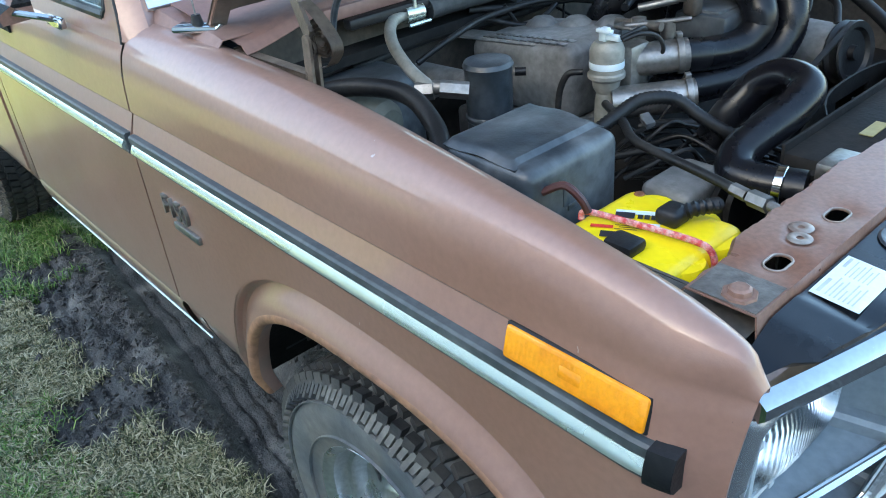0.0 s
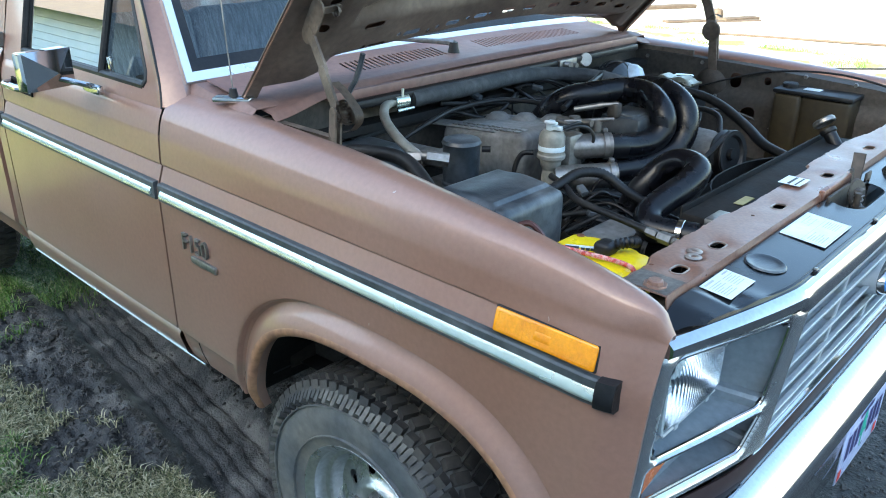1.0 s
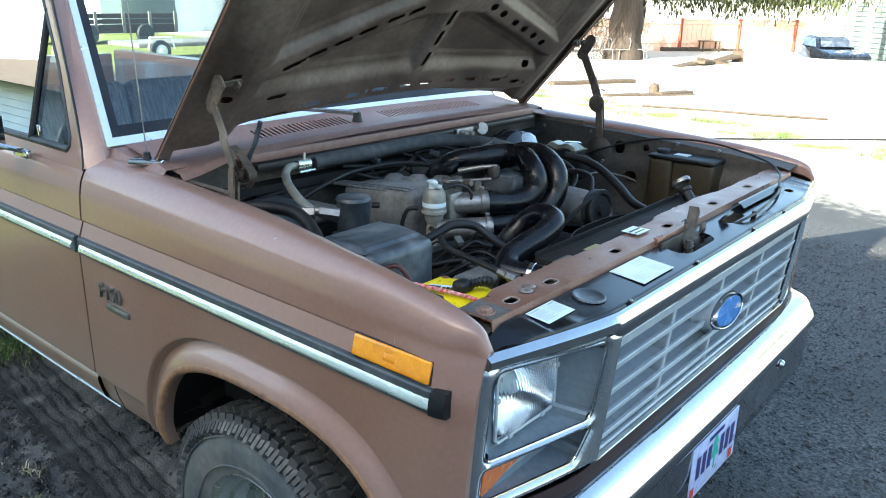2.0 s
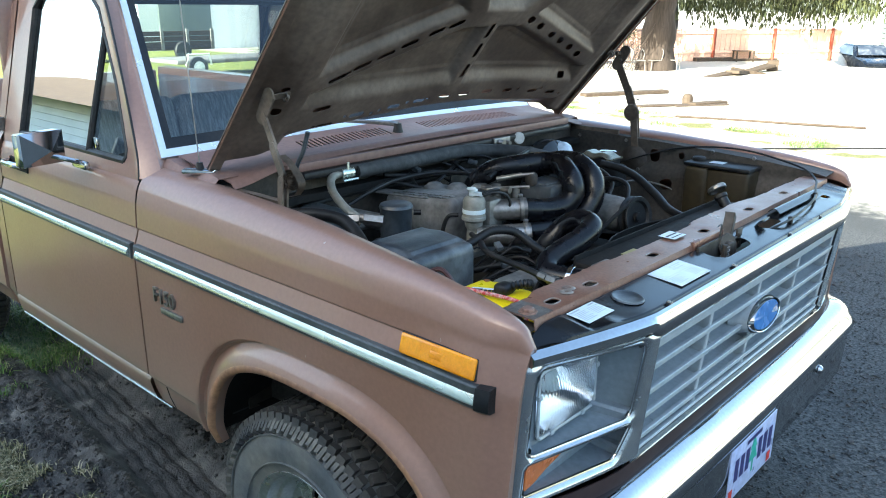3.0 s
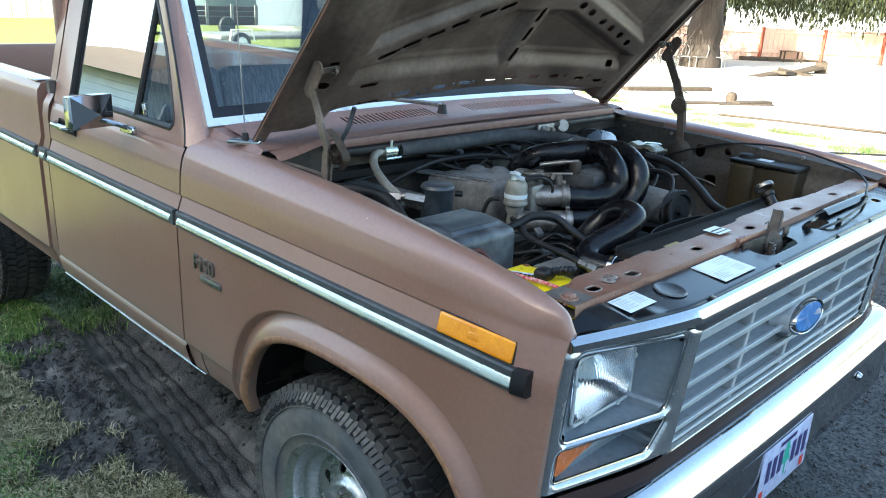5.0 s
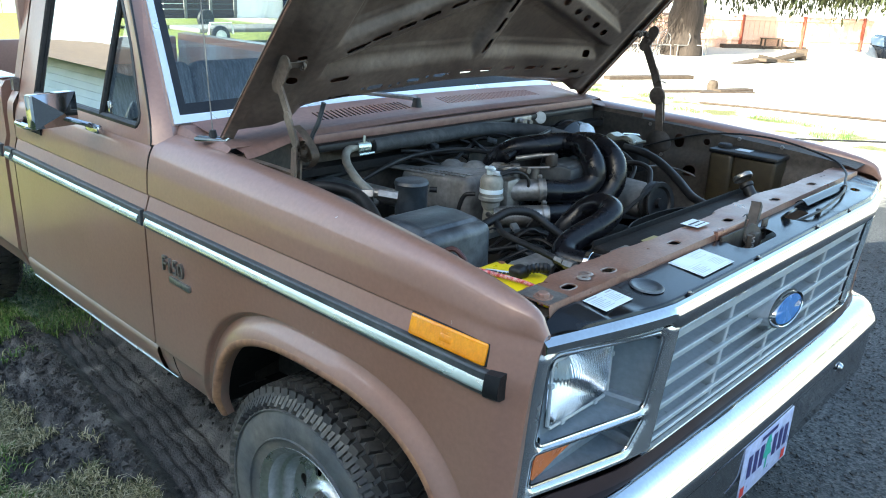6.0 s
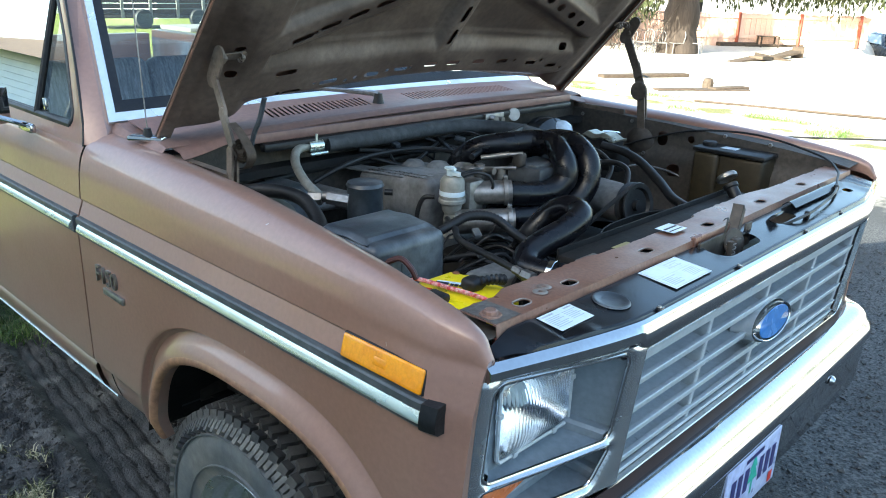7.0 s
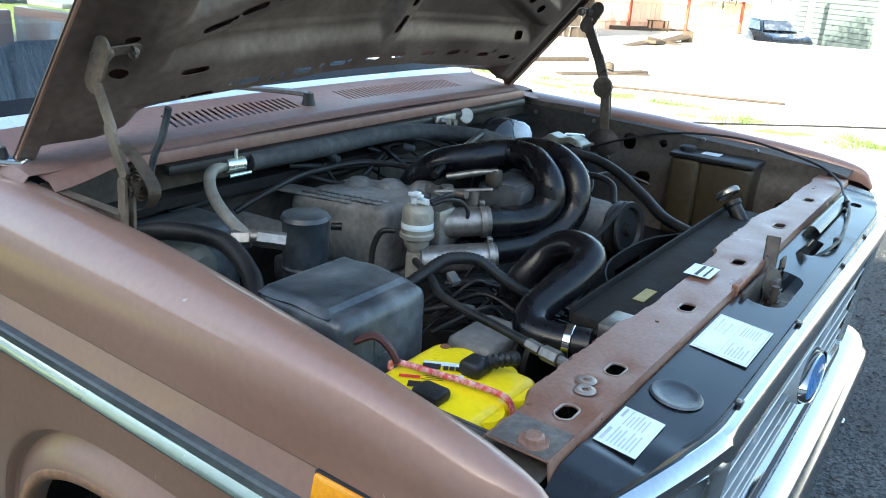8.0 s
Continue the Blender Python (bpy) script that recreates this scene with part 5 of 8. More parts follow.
tube(bm, [(-0.93, -1.04, 1.25), (-0.915, -1.0, 1.235), (-0.90, -0.965, 1.222), (-0.895, -0.94, 1.212)], 0.0075, seg=10, smooth=4)
box(bm, (-0.95, -0.948, 1.194), (-0.86, -0.93, 1.218), 0.005)
child(part("mirror_bracket", bm, CHROME), mirror)

aerial = pc("radio_aerial", lathem([(0.0, 0.028), (0.008, 0.028), (0.012, 0.008), (0.016, 0.006)], Matrix.Translation((-0.40, -0.838, 1.238)), 16), BLACK, truck, "whip radio aerial on a chrome base")
bm = bmesh.new()
box(bm, (-0.045, -0.02, 0), (0.045, 0.02, 0.013), 0.005, 2, pose(-0.40, -0.838, 1.236, 0, 0, 35))
child(part("aerial_base", bm, CHROME), aerial)
bm = tubem([(-0.40, -0.838, 1.26), (-0.425, -0.833, 1.5), (-0.46, -0.826, 1.95)], 0.0016, seg=6, smooth=2)
child(part("aerial_whip", bm, STEEL), aerial)


# ---- open hood ----
HX, HZ, HA = -0.415, 1.236, radians(48)
H_LONG = 1.2


def hood_point(s, y, below=0.0):
    """s: metres from the rear edge along the hood, below: metres under its skin."""
    c, q = math.cos(HA), math.sin(HA)
    crown_h = 0.03 * (1 - (y / 0.83) ** 2) - 0.004
    d = below - crown_h
    return Vector((HX + c * s + q * d, y, HZ + q * s - c * d))


def hood_rear(y):
    return lerp_table([(0.0, 0.172), (0.156, 0.17), (0.3, 0.155), (0.49, 0.128), (0.62, 0.095), (0.72, 0.062), (0.8, 0.024), (0.83, 0.0)], abs(y))


skin = sheet(lambda u, v: hood_point(hood_rear(v * 0.83) + u * (H_LONG - hood_rear(v * 0.83)), v * 0.83, 0.018 * smoothstep(0.96, 1.0, abs(v)) + 0.03 * smoothstep(0.95, 1, u)), steps(0, 1, 0.05), steps(-1, 1, 0.05), thick=0.003)
hood = pc("hood", skin, PAINT, truck, "open brown hood, pressed inner frame below")

# inner frame: perimeter rails and crossing ribs stand below the skin, the pads between lie high
S0, S1 = 0.12, 1.13


def seg_dist(p, a, b):
    ax, ay = a
    bx, by = b
    dx, dy = bx - ax, by - ay
    t = max(0.0, min(1.0, ((p[0] - ax) * dx + (p[1] - ay) * dy) / (dx * dx + dy * dy)))
    return math.hypot(p[0] - ax - t * dx, p[1] - ay - t * dy)


RIBS = [((0.21, -0.62), (0.232, 0.0), 0.075), ((0.232, 0.0), (0.205, 0.62), 0.075), ((0.27, -0.018), (0.52, -0.036), 0.034), ((0.345, -0.62), (0.545, -0.17), 0.046), ((0.545, -0.17), (0.552, 0.10), 0.046), ((0.552, 0.10), (0.36, 0.64), 0.046),
        ((0.55, -0.13), (1.1, -0.5), 0.05), ((0.55, 0.08), (1.1, 0.6), 0.05), ((1.07, -0.6), (1.07, 0.6), 0.06), ((0.19, -0.66), (1.07, -0.66), 0.045), ((0.19, 0.68), (1.07, 0.68), 0.045)]


def inner_below(s, y):
    raise_, clear = 0.0, 9.0
    for a, b, w in RIBS:
        d = seg_dist((s, y), a, b)
        clear = min(clear, d - 1.25 * w)
        raise_ = max(raise_, 1 - smoothstep(w * 0.55, w * 1.25, d))
    edge = smoothstep(0.60, 0.66, abs(y))
    drop = 0.016 + 0.026 * max(raise_, edge * 0.9)
    drop -= 0.0045 * smoothstep(0.008, 0.015, min(clear, 0.6 - abs(y)))
    if abs(y) > 0.68:
        drop -= 0.03 * smoothstep(0.69, 0.80, abs(y))
    drop -= 0.01 * (1 - smoothstep(0.004, 0.02, s - hood_rear(y)))
    return drop


hood_slots = [capsule(0.244, -0.555, 0.031, 0.009, 86), capsule(0.192, -0.397, 0.029, 0.009, 86), capsule(0.166, -0.508, 0.03, 0.009, 86)]
for q, y in ((0.203, -0.251), (0.215, -0.147), (0.223, -0.032), (0.224, 0.062), (0.223, 0.178), (0.22, 0.292), (0.207, 0.446), (0.193, 0.568)):
    hood_slots.append(capsule(q, y, 0.026, 0.009, 90))
for q, y in ((0.36, -0.561), (0.398, -0.495), (0.431, -0.426), (0.466, -0.357), (0.505, -0.275), (0.53, -0.21)):
    hood_slots.append(capsule(q, y, 0.029, 0.009, 64))
for q, y in ((0.333, -0.021), (0.42, -0.03), (0.5, -0.037)):
    hood_slots.append(capsule(q, y, 0.03, 0.009, -4))
for q, y in ((0.541, 0.132), (0.515, 0.204), (0.479, 0.3), (0.452, 0.375), (0.422, 0.458), (0.389, 0.539)):
    hood_slots.append(capsule(q, y, 0.019, 0.013, 110))
for q, y in ((0.192, -0.443), (0.168, -0.55), (0.147, -0.571), (0.197, -0.307), (0.188, -0.336), (0.213, -0.198), (0.22, -0.111), (0.378, -0.53), (0.223, 0.351), (0.219, 0.492), (0.184, 0.629)):
    hood_slots.append(capsule(q, y, 0.0071, 0.007))
hood_slots += [capsule(0.272, 0.569, 0.022, 0.011, 90), capsule(0.255, -0.714, 0.016, 0.0125, 90), capsule(0.335, -0.717, 0.013, 0.007, 60)]
inner = sheet(lambda u, v: hood_point(max(u, hood_rear(v) + 0.004), v, inner_below(max(u, hood_rear(v) + 0.004), v)), steps(0.0, S1, 0.0065), steps(-0.812, 0.812, 0.0065), hood_slots, 0.0, keep=lambda u, v: u + 0.0035 > hood_rear(v) + 0.004)
bmesh.ops.remove_doubles(inner, verts=inner.verts, dist=0.0004)
bmesh.ops.recalc_face_normals(inner, faces=inner.faces)
bmesh.ops.solidify(inner, geom=inner.faces[:], thickness=0.0016)
child(part("inner_panel", inner, HOOD_IN, None, "dusty pressed inner hood panel with slots", sharp=45), hood)

# hem along the sides of the hood
for s in (-1, 1):
    bm = sheet(lambda u, v: hood_point(u, s * (0.795 + 0.035 * v), 0.012 + 0.012 * (1 - v)), steps(0.0, H_LONG, 0.05), (0, 0.5, 1.0), thick=0.003)
    child(part("side_hem", bm, HOOD_IN), hood)


def flat_link(bm, a, b, w, t, side=(0, 1, 0)):
    """A flat steel arm with round ends from a to b."""
    a, b = Vector(a), Vector(b)
    z = (b - a).normalized()
    y = Vector(side)
    y = (y - z * y.dot(z)).normalized()
    x = y.cross(z)
    d = (b - a).length
    prof = [(w / 2 * math.cos(q), -w / 2 * math.sin(q)) for q in [math.pi * k / 8 for k in range(9)]] + [(-w / 2 * math.cos(q), d + w / 2 * math.sin(q)) for q in [math.pi * k / 8 for k in range(9)]]
    f = [[bm.verts.new(a + x * p + z * q + y * e) for p, q in prof] for e in (-t / 2, t / 2)]
    bm.faces.new(f[0][::-1])
    bm.faces.new(f[1])
    for k in range(len(prof)):
        j = (k + 1) % len(prof)
        bm.faces.new((f[0][k], f[0][j], f[1][j], f[1][k]))


HINGE = material("dusty_hinge_steel", (0.1, 0.075, 0.057), 0.6, 0.3, (0.25, 0.2, 0.155), 14, 0.7, 80, 0.2, 0.1, 200)


def strap(bm, pts, width, thick=0.003):
    """A bent steel band, its width across the truck."""
    line = spline(pts, 8)
    a, b = [], []
    for q in line:
        a.append(bm.verts.new(q + Vector((0, -width / 2, 0))))
        b.append(bm.verts.new(q + Vector((0, width / 2, 0))))
    for k in range(len(line) - 1):
        bm.faces.new((a[k], a[k + 1], b[k + 1], b[k]))
    bmesh.ops.solidify(bm, geom=bm.faces[:], thickness=thick)


def hinge(s, top, elbow, low, foot, wide):
    h = pc("hood_hinge", boxm((-0.325, s * 0.80, 1.09), (-0.09, s * 0.812, 1.208), 0.004), HINGE, truck, "dusty steel hood hinge with a coil spring")
    up = Vector(elbow) - Vector(top)
    bm = bmesh.new()
    flat_link(bm, top, Vector(top) + 0.55 * up + Vector((0.004, 0, 0)), wide, 0.006)
    flat_link(bm, Vector(top) + 0.55 * up + Vector((0.004, s * 0.004, 0)), elbow, wide * 1.05, 0.007)
    child(part("upper_arm", bm, HINGE), h)
    for e, nm in ((-1, "lower_arm"), (1, "lower_arm")):
        bm = bmesh.new()
        flat_link(bm, Vector(low) + Vector((0, s * 0.007 * e, 0)), Vector(foot) + Vector((0, s * 0.007 * e, 0)), wide * 0.95, 0.005)
        child(part(nm, bm, HINGE), h)
    bm = bmesh.new()
    flat_link(bm, Vector(top) + Vector((-0.004, 0, -0.008)), Vector(top) + Vector((0.03, 0, 0.045)), 0.04, 0.005)
    flat_link(bm, Vector(top) + Vector((0.004, -s * 0.005, 0.035)), Vector(top) + Vector((0.004, -s * 0.075, 0.04)), 0.02, 0.003, (0.743, 0, -0.669))
    child(part("hood_bracket", bm, HINGE), h)
    # spiral spring and the band that hooks over it
    x, y, z = elbow
    bm = bmesh.new()
    last = None
    for k in range(16 * 4 + 1):
        a, r = 2 * math.pi * k / 16, 0.006 + 0.023 * min(1.0, k / 64)
        p = Vector((x + 0.028 + r * math.cos(a), y - s * 0.012, z - 0.012 + r * math.sin(a)))
        q = [bm.verts.new(p + Vector((0, e, 0))) for e in (-0.009, 0.009)]
        if last:
            bm.faces.new((last[0], last[1], q[1], q[0]))
        last = q
    bmesh.ops.solidify(bm, geom=bm.faces[:], thickness=0.0022)
    if s < 0:
        child(part("coil_spring", bm, HINGE), h)
    else:
        bm.free()
    bm = bmesh.new()
    if s > 0:
        strap(bm, [(x - 0.02, y, z + 0.03), (x + 0.0, y, z + 0.046), (x + 0.025, y, z + 0.04)], 0.02)
    else:
        strap(bm, [(x + 0.004, y, z + 0.045), (x + 0.034, y, z + 0.03), (x + 0.07, y, z + 0.0), (x + 0.076, y, z - 0.022), (x + 0.055, y, z - 0.045), (x + 0.035, y, z - 0.05)], 0.022)
    child(part("spring_band", bm, HINGE), h)
    for p in (Vector(top) + Vector((0.012, 0, 0.01)), Vector(top) + Vector((0.01, -s * 0.02, 0.035)), Vector(top) + Vector((0.01, -s * 0.065, 0.035)), Vector(elbow), Vector(low) + Vector((0, 0, -0.012)), Vector((-0.2, s * 0.806, 1.165)), Vector((-0.25, s * 0.806, 1.165))):
        bm = lathem([(0, 0.009), (0.006, 0.009), (0.008, 0.003), (0.012, 0.002), (0.012, -0.003)], Matrix.Translation(p) @ pose(0, 0, 0, 90 * (1 if s > 0 else -1), 0, 0), 8)
        child(part("hinge_bolt", bm, HINGE), h)


hinge(-1, (-0.178, -0.783, 1.41), (-0.082, -0.805, 1.277), (-0.078, -0.805, 1.262), (-0.095, -0.803, 1.12), 0.021)
hinge(1, (-0.115, 0.803, 1.462), (-0.032, 0.80, 1.287), (-0.026, 0.80, 1.275), (-0.004, 0.80, 1.105), 0.03)
pc("spring_plate", lathem([(0, 0.005), (0.03, 0.005), (0.033, 0.0), (0, 0)], along((-0.026, 0.776, 1.282), (-0.026, 0.72, 1.282)), 24), HINGE, truck)
pc("hinge_foot", lathem([(0, 0.03), (0.03, 0.028), (0.05, 0.015), (0.06, 0.0)], along((-0.01, 0.80, 1.1), (-0.01, 0.7, 1.1)), 24), BAY, truck)
bm = tubem([(-0.109, -0.70, 1.362), (-0.13, -0.702, 1.31), (-0.16, -0.70, 1.27), (-0.185, -0.70, 1.2)], 0.006, seg=8, smooth=4)
pc("washer_tube", bm, PLASTIC, truck)

# wipers lying on the windshield base
for y0, y1 in ((-0.14, -0.42), (0.72, 0.40)):
    w = pc("wiper", lathem([(0.0, 0.03), (0.012, 0.03), (0.014, 0.015), (0.018, 0.0)], Matrix.Translation((-0.36, y0, 1.272)), 16), BLACK, truck, "black wiper arm on the cowl")
    bm = bmesh.new()
    tube(bm, [(-0.36, y0, 1.297), (-0.40, y0 - 0.03 * 1, 1.303), (-0.60, y1, 1.325)], lambda t: 0.011 - 0.007 * t, seg=6, smooth=4)
    child(part("wiper_arm", bm, STEEL), w)


# ---- engine bay walls, radiator support, front panel ----
def bay_wall(s):
    lip = lambda x: 1.088 + (crown(x) - 1.088) * (0.82 if s > 0 else 0.45)
    holes = [capsule(0.076, 1.128, 0.026, 0.02, 90), capsule(0.183, 1.14, 0.0131, 0.013), capsule(0.14, 1.03, 0.026, 0.02, 20), capsule(-0.02, 1.14, 0.0111, 0.011), capsule(-0.08, 1.04, 0.03, 0.022, 40), capsule(0.56, 1.02, 0.03, 0.025), capsule(-0.2, 1.12, 0.0071, 0.007)]
    bm = sheet(lambda u, v: (u, s * (0.798 - 0.022 * smoothstep(1.11, 1.06, v) - 0.05 * smoothstep(0.95, 0.8, v)), min(v, lip(u) - 0.004) if s > 0 else v), steps(-0.31, 0.64, 0.011), steps(0.55, 1.188 if s > 0 else 1.10, 0.011), holes, 0.003)
    w = pc("inner_apron", bm, APRON, truck, "grimy dark inner wing with holes")
    bm = sheet(lambda u, v: (u, s * (0.797 + (lerp_table(HOOD_GAP, u) - 0.795) * v), (lip(u) * v + min(1.19, lip(u) - 0.004) * (1 - v)) if s > 0 else 1.10), steps(-0.31, 0.69, 0.03), (0, 0.5, 1), thick=0.002)
    child(part("apron_flange", bm, APRON), w)
    for x, z in ((-0.26, 1.17), (-0.05, 1.172), (0.3, 1.17), (0.45, 1.165), (0.02, 1.07), (0.25, 1.09)):
        if s < 0 and z > 1.08:
            continue
        bm = lathem([(0, 0.007), (0.006, 0.007), (0.008, 0.0)], Matrix.Translation((x, s * (0.797 if z > 1.1 else 0.776), z)) @ pose(0, 0, 0, 90 * s, 0, 0), 6)
        child(part("apron_screw", bm, STEEL), w)


bay_wall(-1)
bay_wall(1)
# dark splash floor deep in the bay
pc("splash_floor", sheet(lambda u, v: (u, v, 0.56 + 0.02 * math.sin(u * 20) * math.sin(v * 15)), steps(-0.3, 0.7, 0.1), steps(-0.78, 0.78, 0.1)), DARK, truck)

SUPPORT_Z = 1.122


def support_edge(y):
    """The torn rear edge of the support."""
    rag = 0.006 * noise.noise((y * 14, 0, 7)) + 0.004 * noise.noise((y * 60, 2, 7))
    return 0.598 + 0.012 * smoothstep(-0.7, -0.76, y) + rag + 0.012 * smoothstep(-0.45, -0.40, y) * smoothstep(0.0, -0.05, y) + 0.02 * smoothstep(0.25, 0.4, y)




def support_slot(x, y, hl, hw):
    def test(u, v):
        e = support_edge(v)
        a, b = v - y, e + (0.694 - e) * u - x
        core = max(-(hl - hw), min(hl - hw, a))
        d = math.hypot(a - core, b)
        k = hw / max(d, 1e-6)
        return d - hw, ((x + b * k - e) / (0.694 - e), y + core + (a - core) * k)
    return test, ((x - 0.598) / 0.096, y, 0.25)


sup_holes = [support_slot(0.66, y, 0.0175, 0.0105) for y in (-0.725, -0.589, -0.322, -0.053, 0.234, 0.50)] + [support_slot(0.645, y, 0.0041, 0.004) for y in (-0.41, 0.62, 0.645)]


def support(u, v):
    e = support_edge(v)
    x = e + (0.694 - e) * u
    dent = 0.0
    for y in (-0.725, -0.589, -0.322, -0.053, 0.234, 0.50):
        dent += 0.0035 * math.exp(-(((x - 0.66) / 0.02) ** 2 + ((v - y) / 0.028) ** 2))
    for y, xx in ((-0.645, 0.645), (-0.668, 0.655)):
        d = math.hypot(x - xx, v - y)
        dent += 0.003 * math.exp(-((d - 0.012) / 0.004) ** 2)
    return x, v, SUPPORT_Z - dent + 0.0007 * noise.noise((x * 25, v * 25, 3)) + 0.012 * smoothstep(-0.3, 0.5, v) * 0.6 - 0.006 * smoothstep(0.05, 0.0, u)


sup = pc("radiator_support", sheet(support, steps(0, 1, 0.05), steps(-0.83, 0.80, 0.0048), sup_holes, 0.002), RUSTY, truck, "worn brown radiator support with slots")
bm = sheet(lambda u, v: (0.694 + 0.004 * u, v, SUPPORT_Z + 0.0065 * smoothstep(-0.3, 0.5, v) - 0.03 * u), (0, 0.15, 0.5, 1), steps(-0.83, 0.8, 0.05), thick=0.002)
child(part("front_flange", bm, RUSTY), sup)
WORN_STEEL = material("worn_bare_steel", (0.36, 0.31, 0.27), 0.45, 0.5, (0.2, 0.13, 0.1), 30.0, 0.8, 120, 0.25, 0.05, 300)
# dull grey end with a big bolt
bm = sheet(lambda u, v: (0.618 + 0.074 * u, v, SUPPORT_Z + 0.0012 + 0.0008 * noise.noise((u * 8, v * 60, 1))), steps(0, 1, 0.07), steps(-0.828, -0.768, 0.006), thick=0.0006)
child(part("end_plate", bm, material("grimy_bare_steel", (0.16, 0.145, 0.13), 0.55, 0.4, (0.07, 0.055, 0.045), 22, 0.9, 90, 0.3, 0.15, 220)), sup)
for y, xx in ((-0.645, 0.645), (-0.668, 0.655)):
    child(part("pressed_ring", lathem([(0.004, 0.0005), (0.007, 0.0015), (0.011, 0.0015), (0.014, 0.0)], Matrix.Translation((xx, y, SUPPORT_Z + 0.0006)), 24), WORN_STEEL), sup)
for y in (-0.725, -0.589, -0.322, -0.053, 0.234, 0.50):
    z = SUPPORT_Z - 0.0022 + 0.0072 * smoothstep(-0.3, 0.5, y)
    ring = [(0.66 + 0.0118 * math.cos(q), y + (0.007 if math.sin(q) > 0 else -0.007) + 0.0118 * math.sin(q), z) for q in [2 * math.pi * (k + 0.5) / 20 for k in range(20)]]
    child(part("slot_rim", tubem(ring + ring[:1], 0.0016, seg=6, smooth=0, caps=False), WORN_STEEL), sup)
bm = bmesh.new()
lathe(bm, [(0, 0.007), (0.009, 0.007), (0.012, 0.005), (0.013, 0.0), (0.018, 0.0), (0.019, -0.003)], Matrix.Translation((0.663, -0.808, SUPPORT_Z + 0.004)), 8)
child(part("large_bolt", bm, RUSTY), sup)
o = (0.606, -0.195, SUPPORT_Z + 0.0052)
bm = bmesh.new()
bar(bm, o, (1, 0, 0), (0, 1, 0), 0.0, 0.0, 0.045, 0.062)
lab = child(part("support_label", bm, WHITE_LABEL, None, "white label with a dark band"), sup)
bm = bmesh.new()
bar(bm, (o[0], o[1], o[2] + 0.0005), (1, 0, 0), (0, 1, 0), 0.017, 0.004, 0.023, 0.058)
bar(bm, (o[0], o[1], o[2] + 0.0005), (1, 0, 0), (0, 1, 0), 0.032, 0.004, 0.036, 0.058)
child(part("label_print", bm, BLACK_INK), lab)

# black sheet panel in front of the support, cut out round the latch
def panel(u, v):
    back, front = 0.698, front_x(v) - 0.004
    x = back + (front - back) * u
    z = 1.108 - 0.012 * u + 0.006 * smoothstep(-0.3, 0.5, v) - 0.016 * smoothstep(0.9, 1.0, u)
    z += 0.004 * math.exp(-((abs(v) - 0.70) / 0.03) ** 2) * u
    z += 0.003 * smoothstep(0.74, 0.76, abs(v)) - 0.02 * smoothstep(0.80, 0.86, abs(v))
    return x, v, z


def panel_slot(x, y, hl, hw):
    def test(u, v):
        f = front_x(v) - 0.004 - 0.698
        a, b = v - y, 0.698 + f * u - x
        core = max(-(hl - hw), min(hl - hw, a))
        d = math.hypot(a - core, b)
        k = hw / max(d, 1e-6)
        return d - hw, ((x + b * k - 0.698) / f, y + core + (a - core) * k)
    return test, ((x - 0.698) / 0.11, y, 0.45)


front_panel = pc("front_panel", sheet(panel, steps(0, 1, 0.045), steps(-0.87, 0.87, 0.0055), [panel_slot(0.735, -0.09, 0.095, 0.036), panel_slot(0.737, 0.19, 0.055, 0.015), panel_slot(0.747, 0.62, 0.02, 0.012)], 0.0015), BLACK_GLOSS, truck, "black painted panel behind the grille, latch cut-out")
for y in (-0.52, -0.2, 0.16, 0.4):
    child(part("panel_clip", boxm((0.799, y - 0.009, 1.086), (0.809, y + 0.009, 1.0985), 0.002), BLACK_GLOSS), front_panel)
    child(part("clip_screw", lathem([(0, 0.003), (0.003, 0.003), (0.004, 0)], Matrix.Translation((0.803, y, 1.0985)), 8), STEEL), front_panel)
child(part("front_seam", tubem([(front_x(y) - 0.016, y, 1.0965 + 0.006 * smoothstep(-0.3, 0.5, y)) for y in steps(-0.8, 0.8, 0.1)], 0.0028, seg=6, smooth=3), BLACK_GLOSS), front_panel)
child(part("round_plug", lathem([(0, -0.0012), (0.02, -0.001), (0.029, 0.0005), (0.033, 0.0022), (0.037, 0.0022), (0.04, 0.0)], Matrix.Translation((0.738, -0.572, 1.1056)) @ Matrix.Rotation(radians(6), 4, "Y") @ Matrix.Diagonal((0.86, 0.86, 1, 1)), 32), PLASTIC, None, "dusty round plug"), front_panel)


def paper(x0, y0, x1, y1, z, turn, marks, label, mat=INK):
    c = ((x0 + x1) / 2, (y0 + y1) / 2)
    m = pose(c[0], c[1], z, 0, 5, turn)
    w, h = (x1 - x0) / 2, (y1 - y0) / 2
    p = pc("paper_label", boxm((-w, -h, 0), (w, h, 0.0008), 0, 1, m), WHITE_LABEL, truck, label)
    for a, b, cc, d in marks:
        bm = bmesh.new()
        bm.faces.new([bm.verts.new(m @ Vector((-w + 2 * w * q, -h + 2 * h * r, 0.0012))) for q, r in ((a, b), (cc, b), (cc, d), (a, d))])
        child(part("label_line", bm, mat), p)


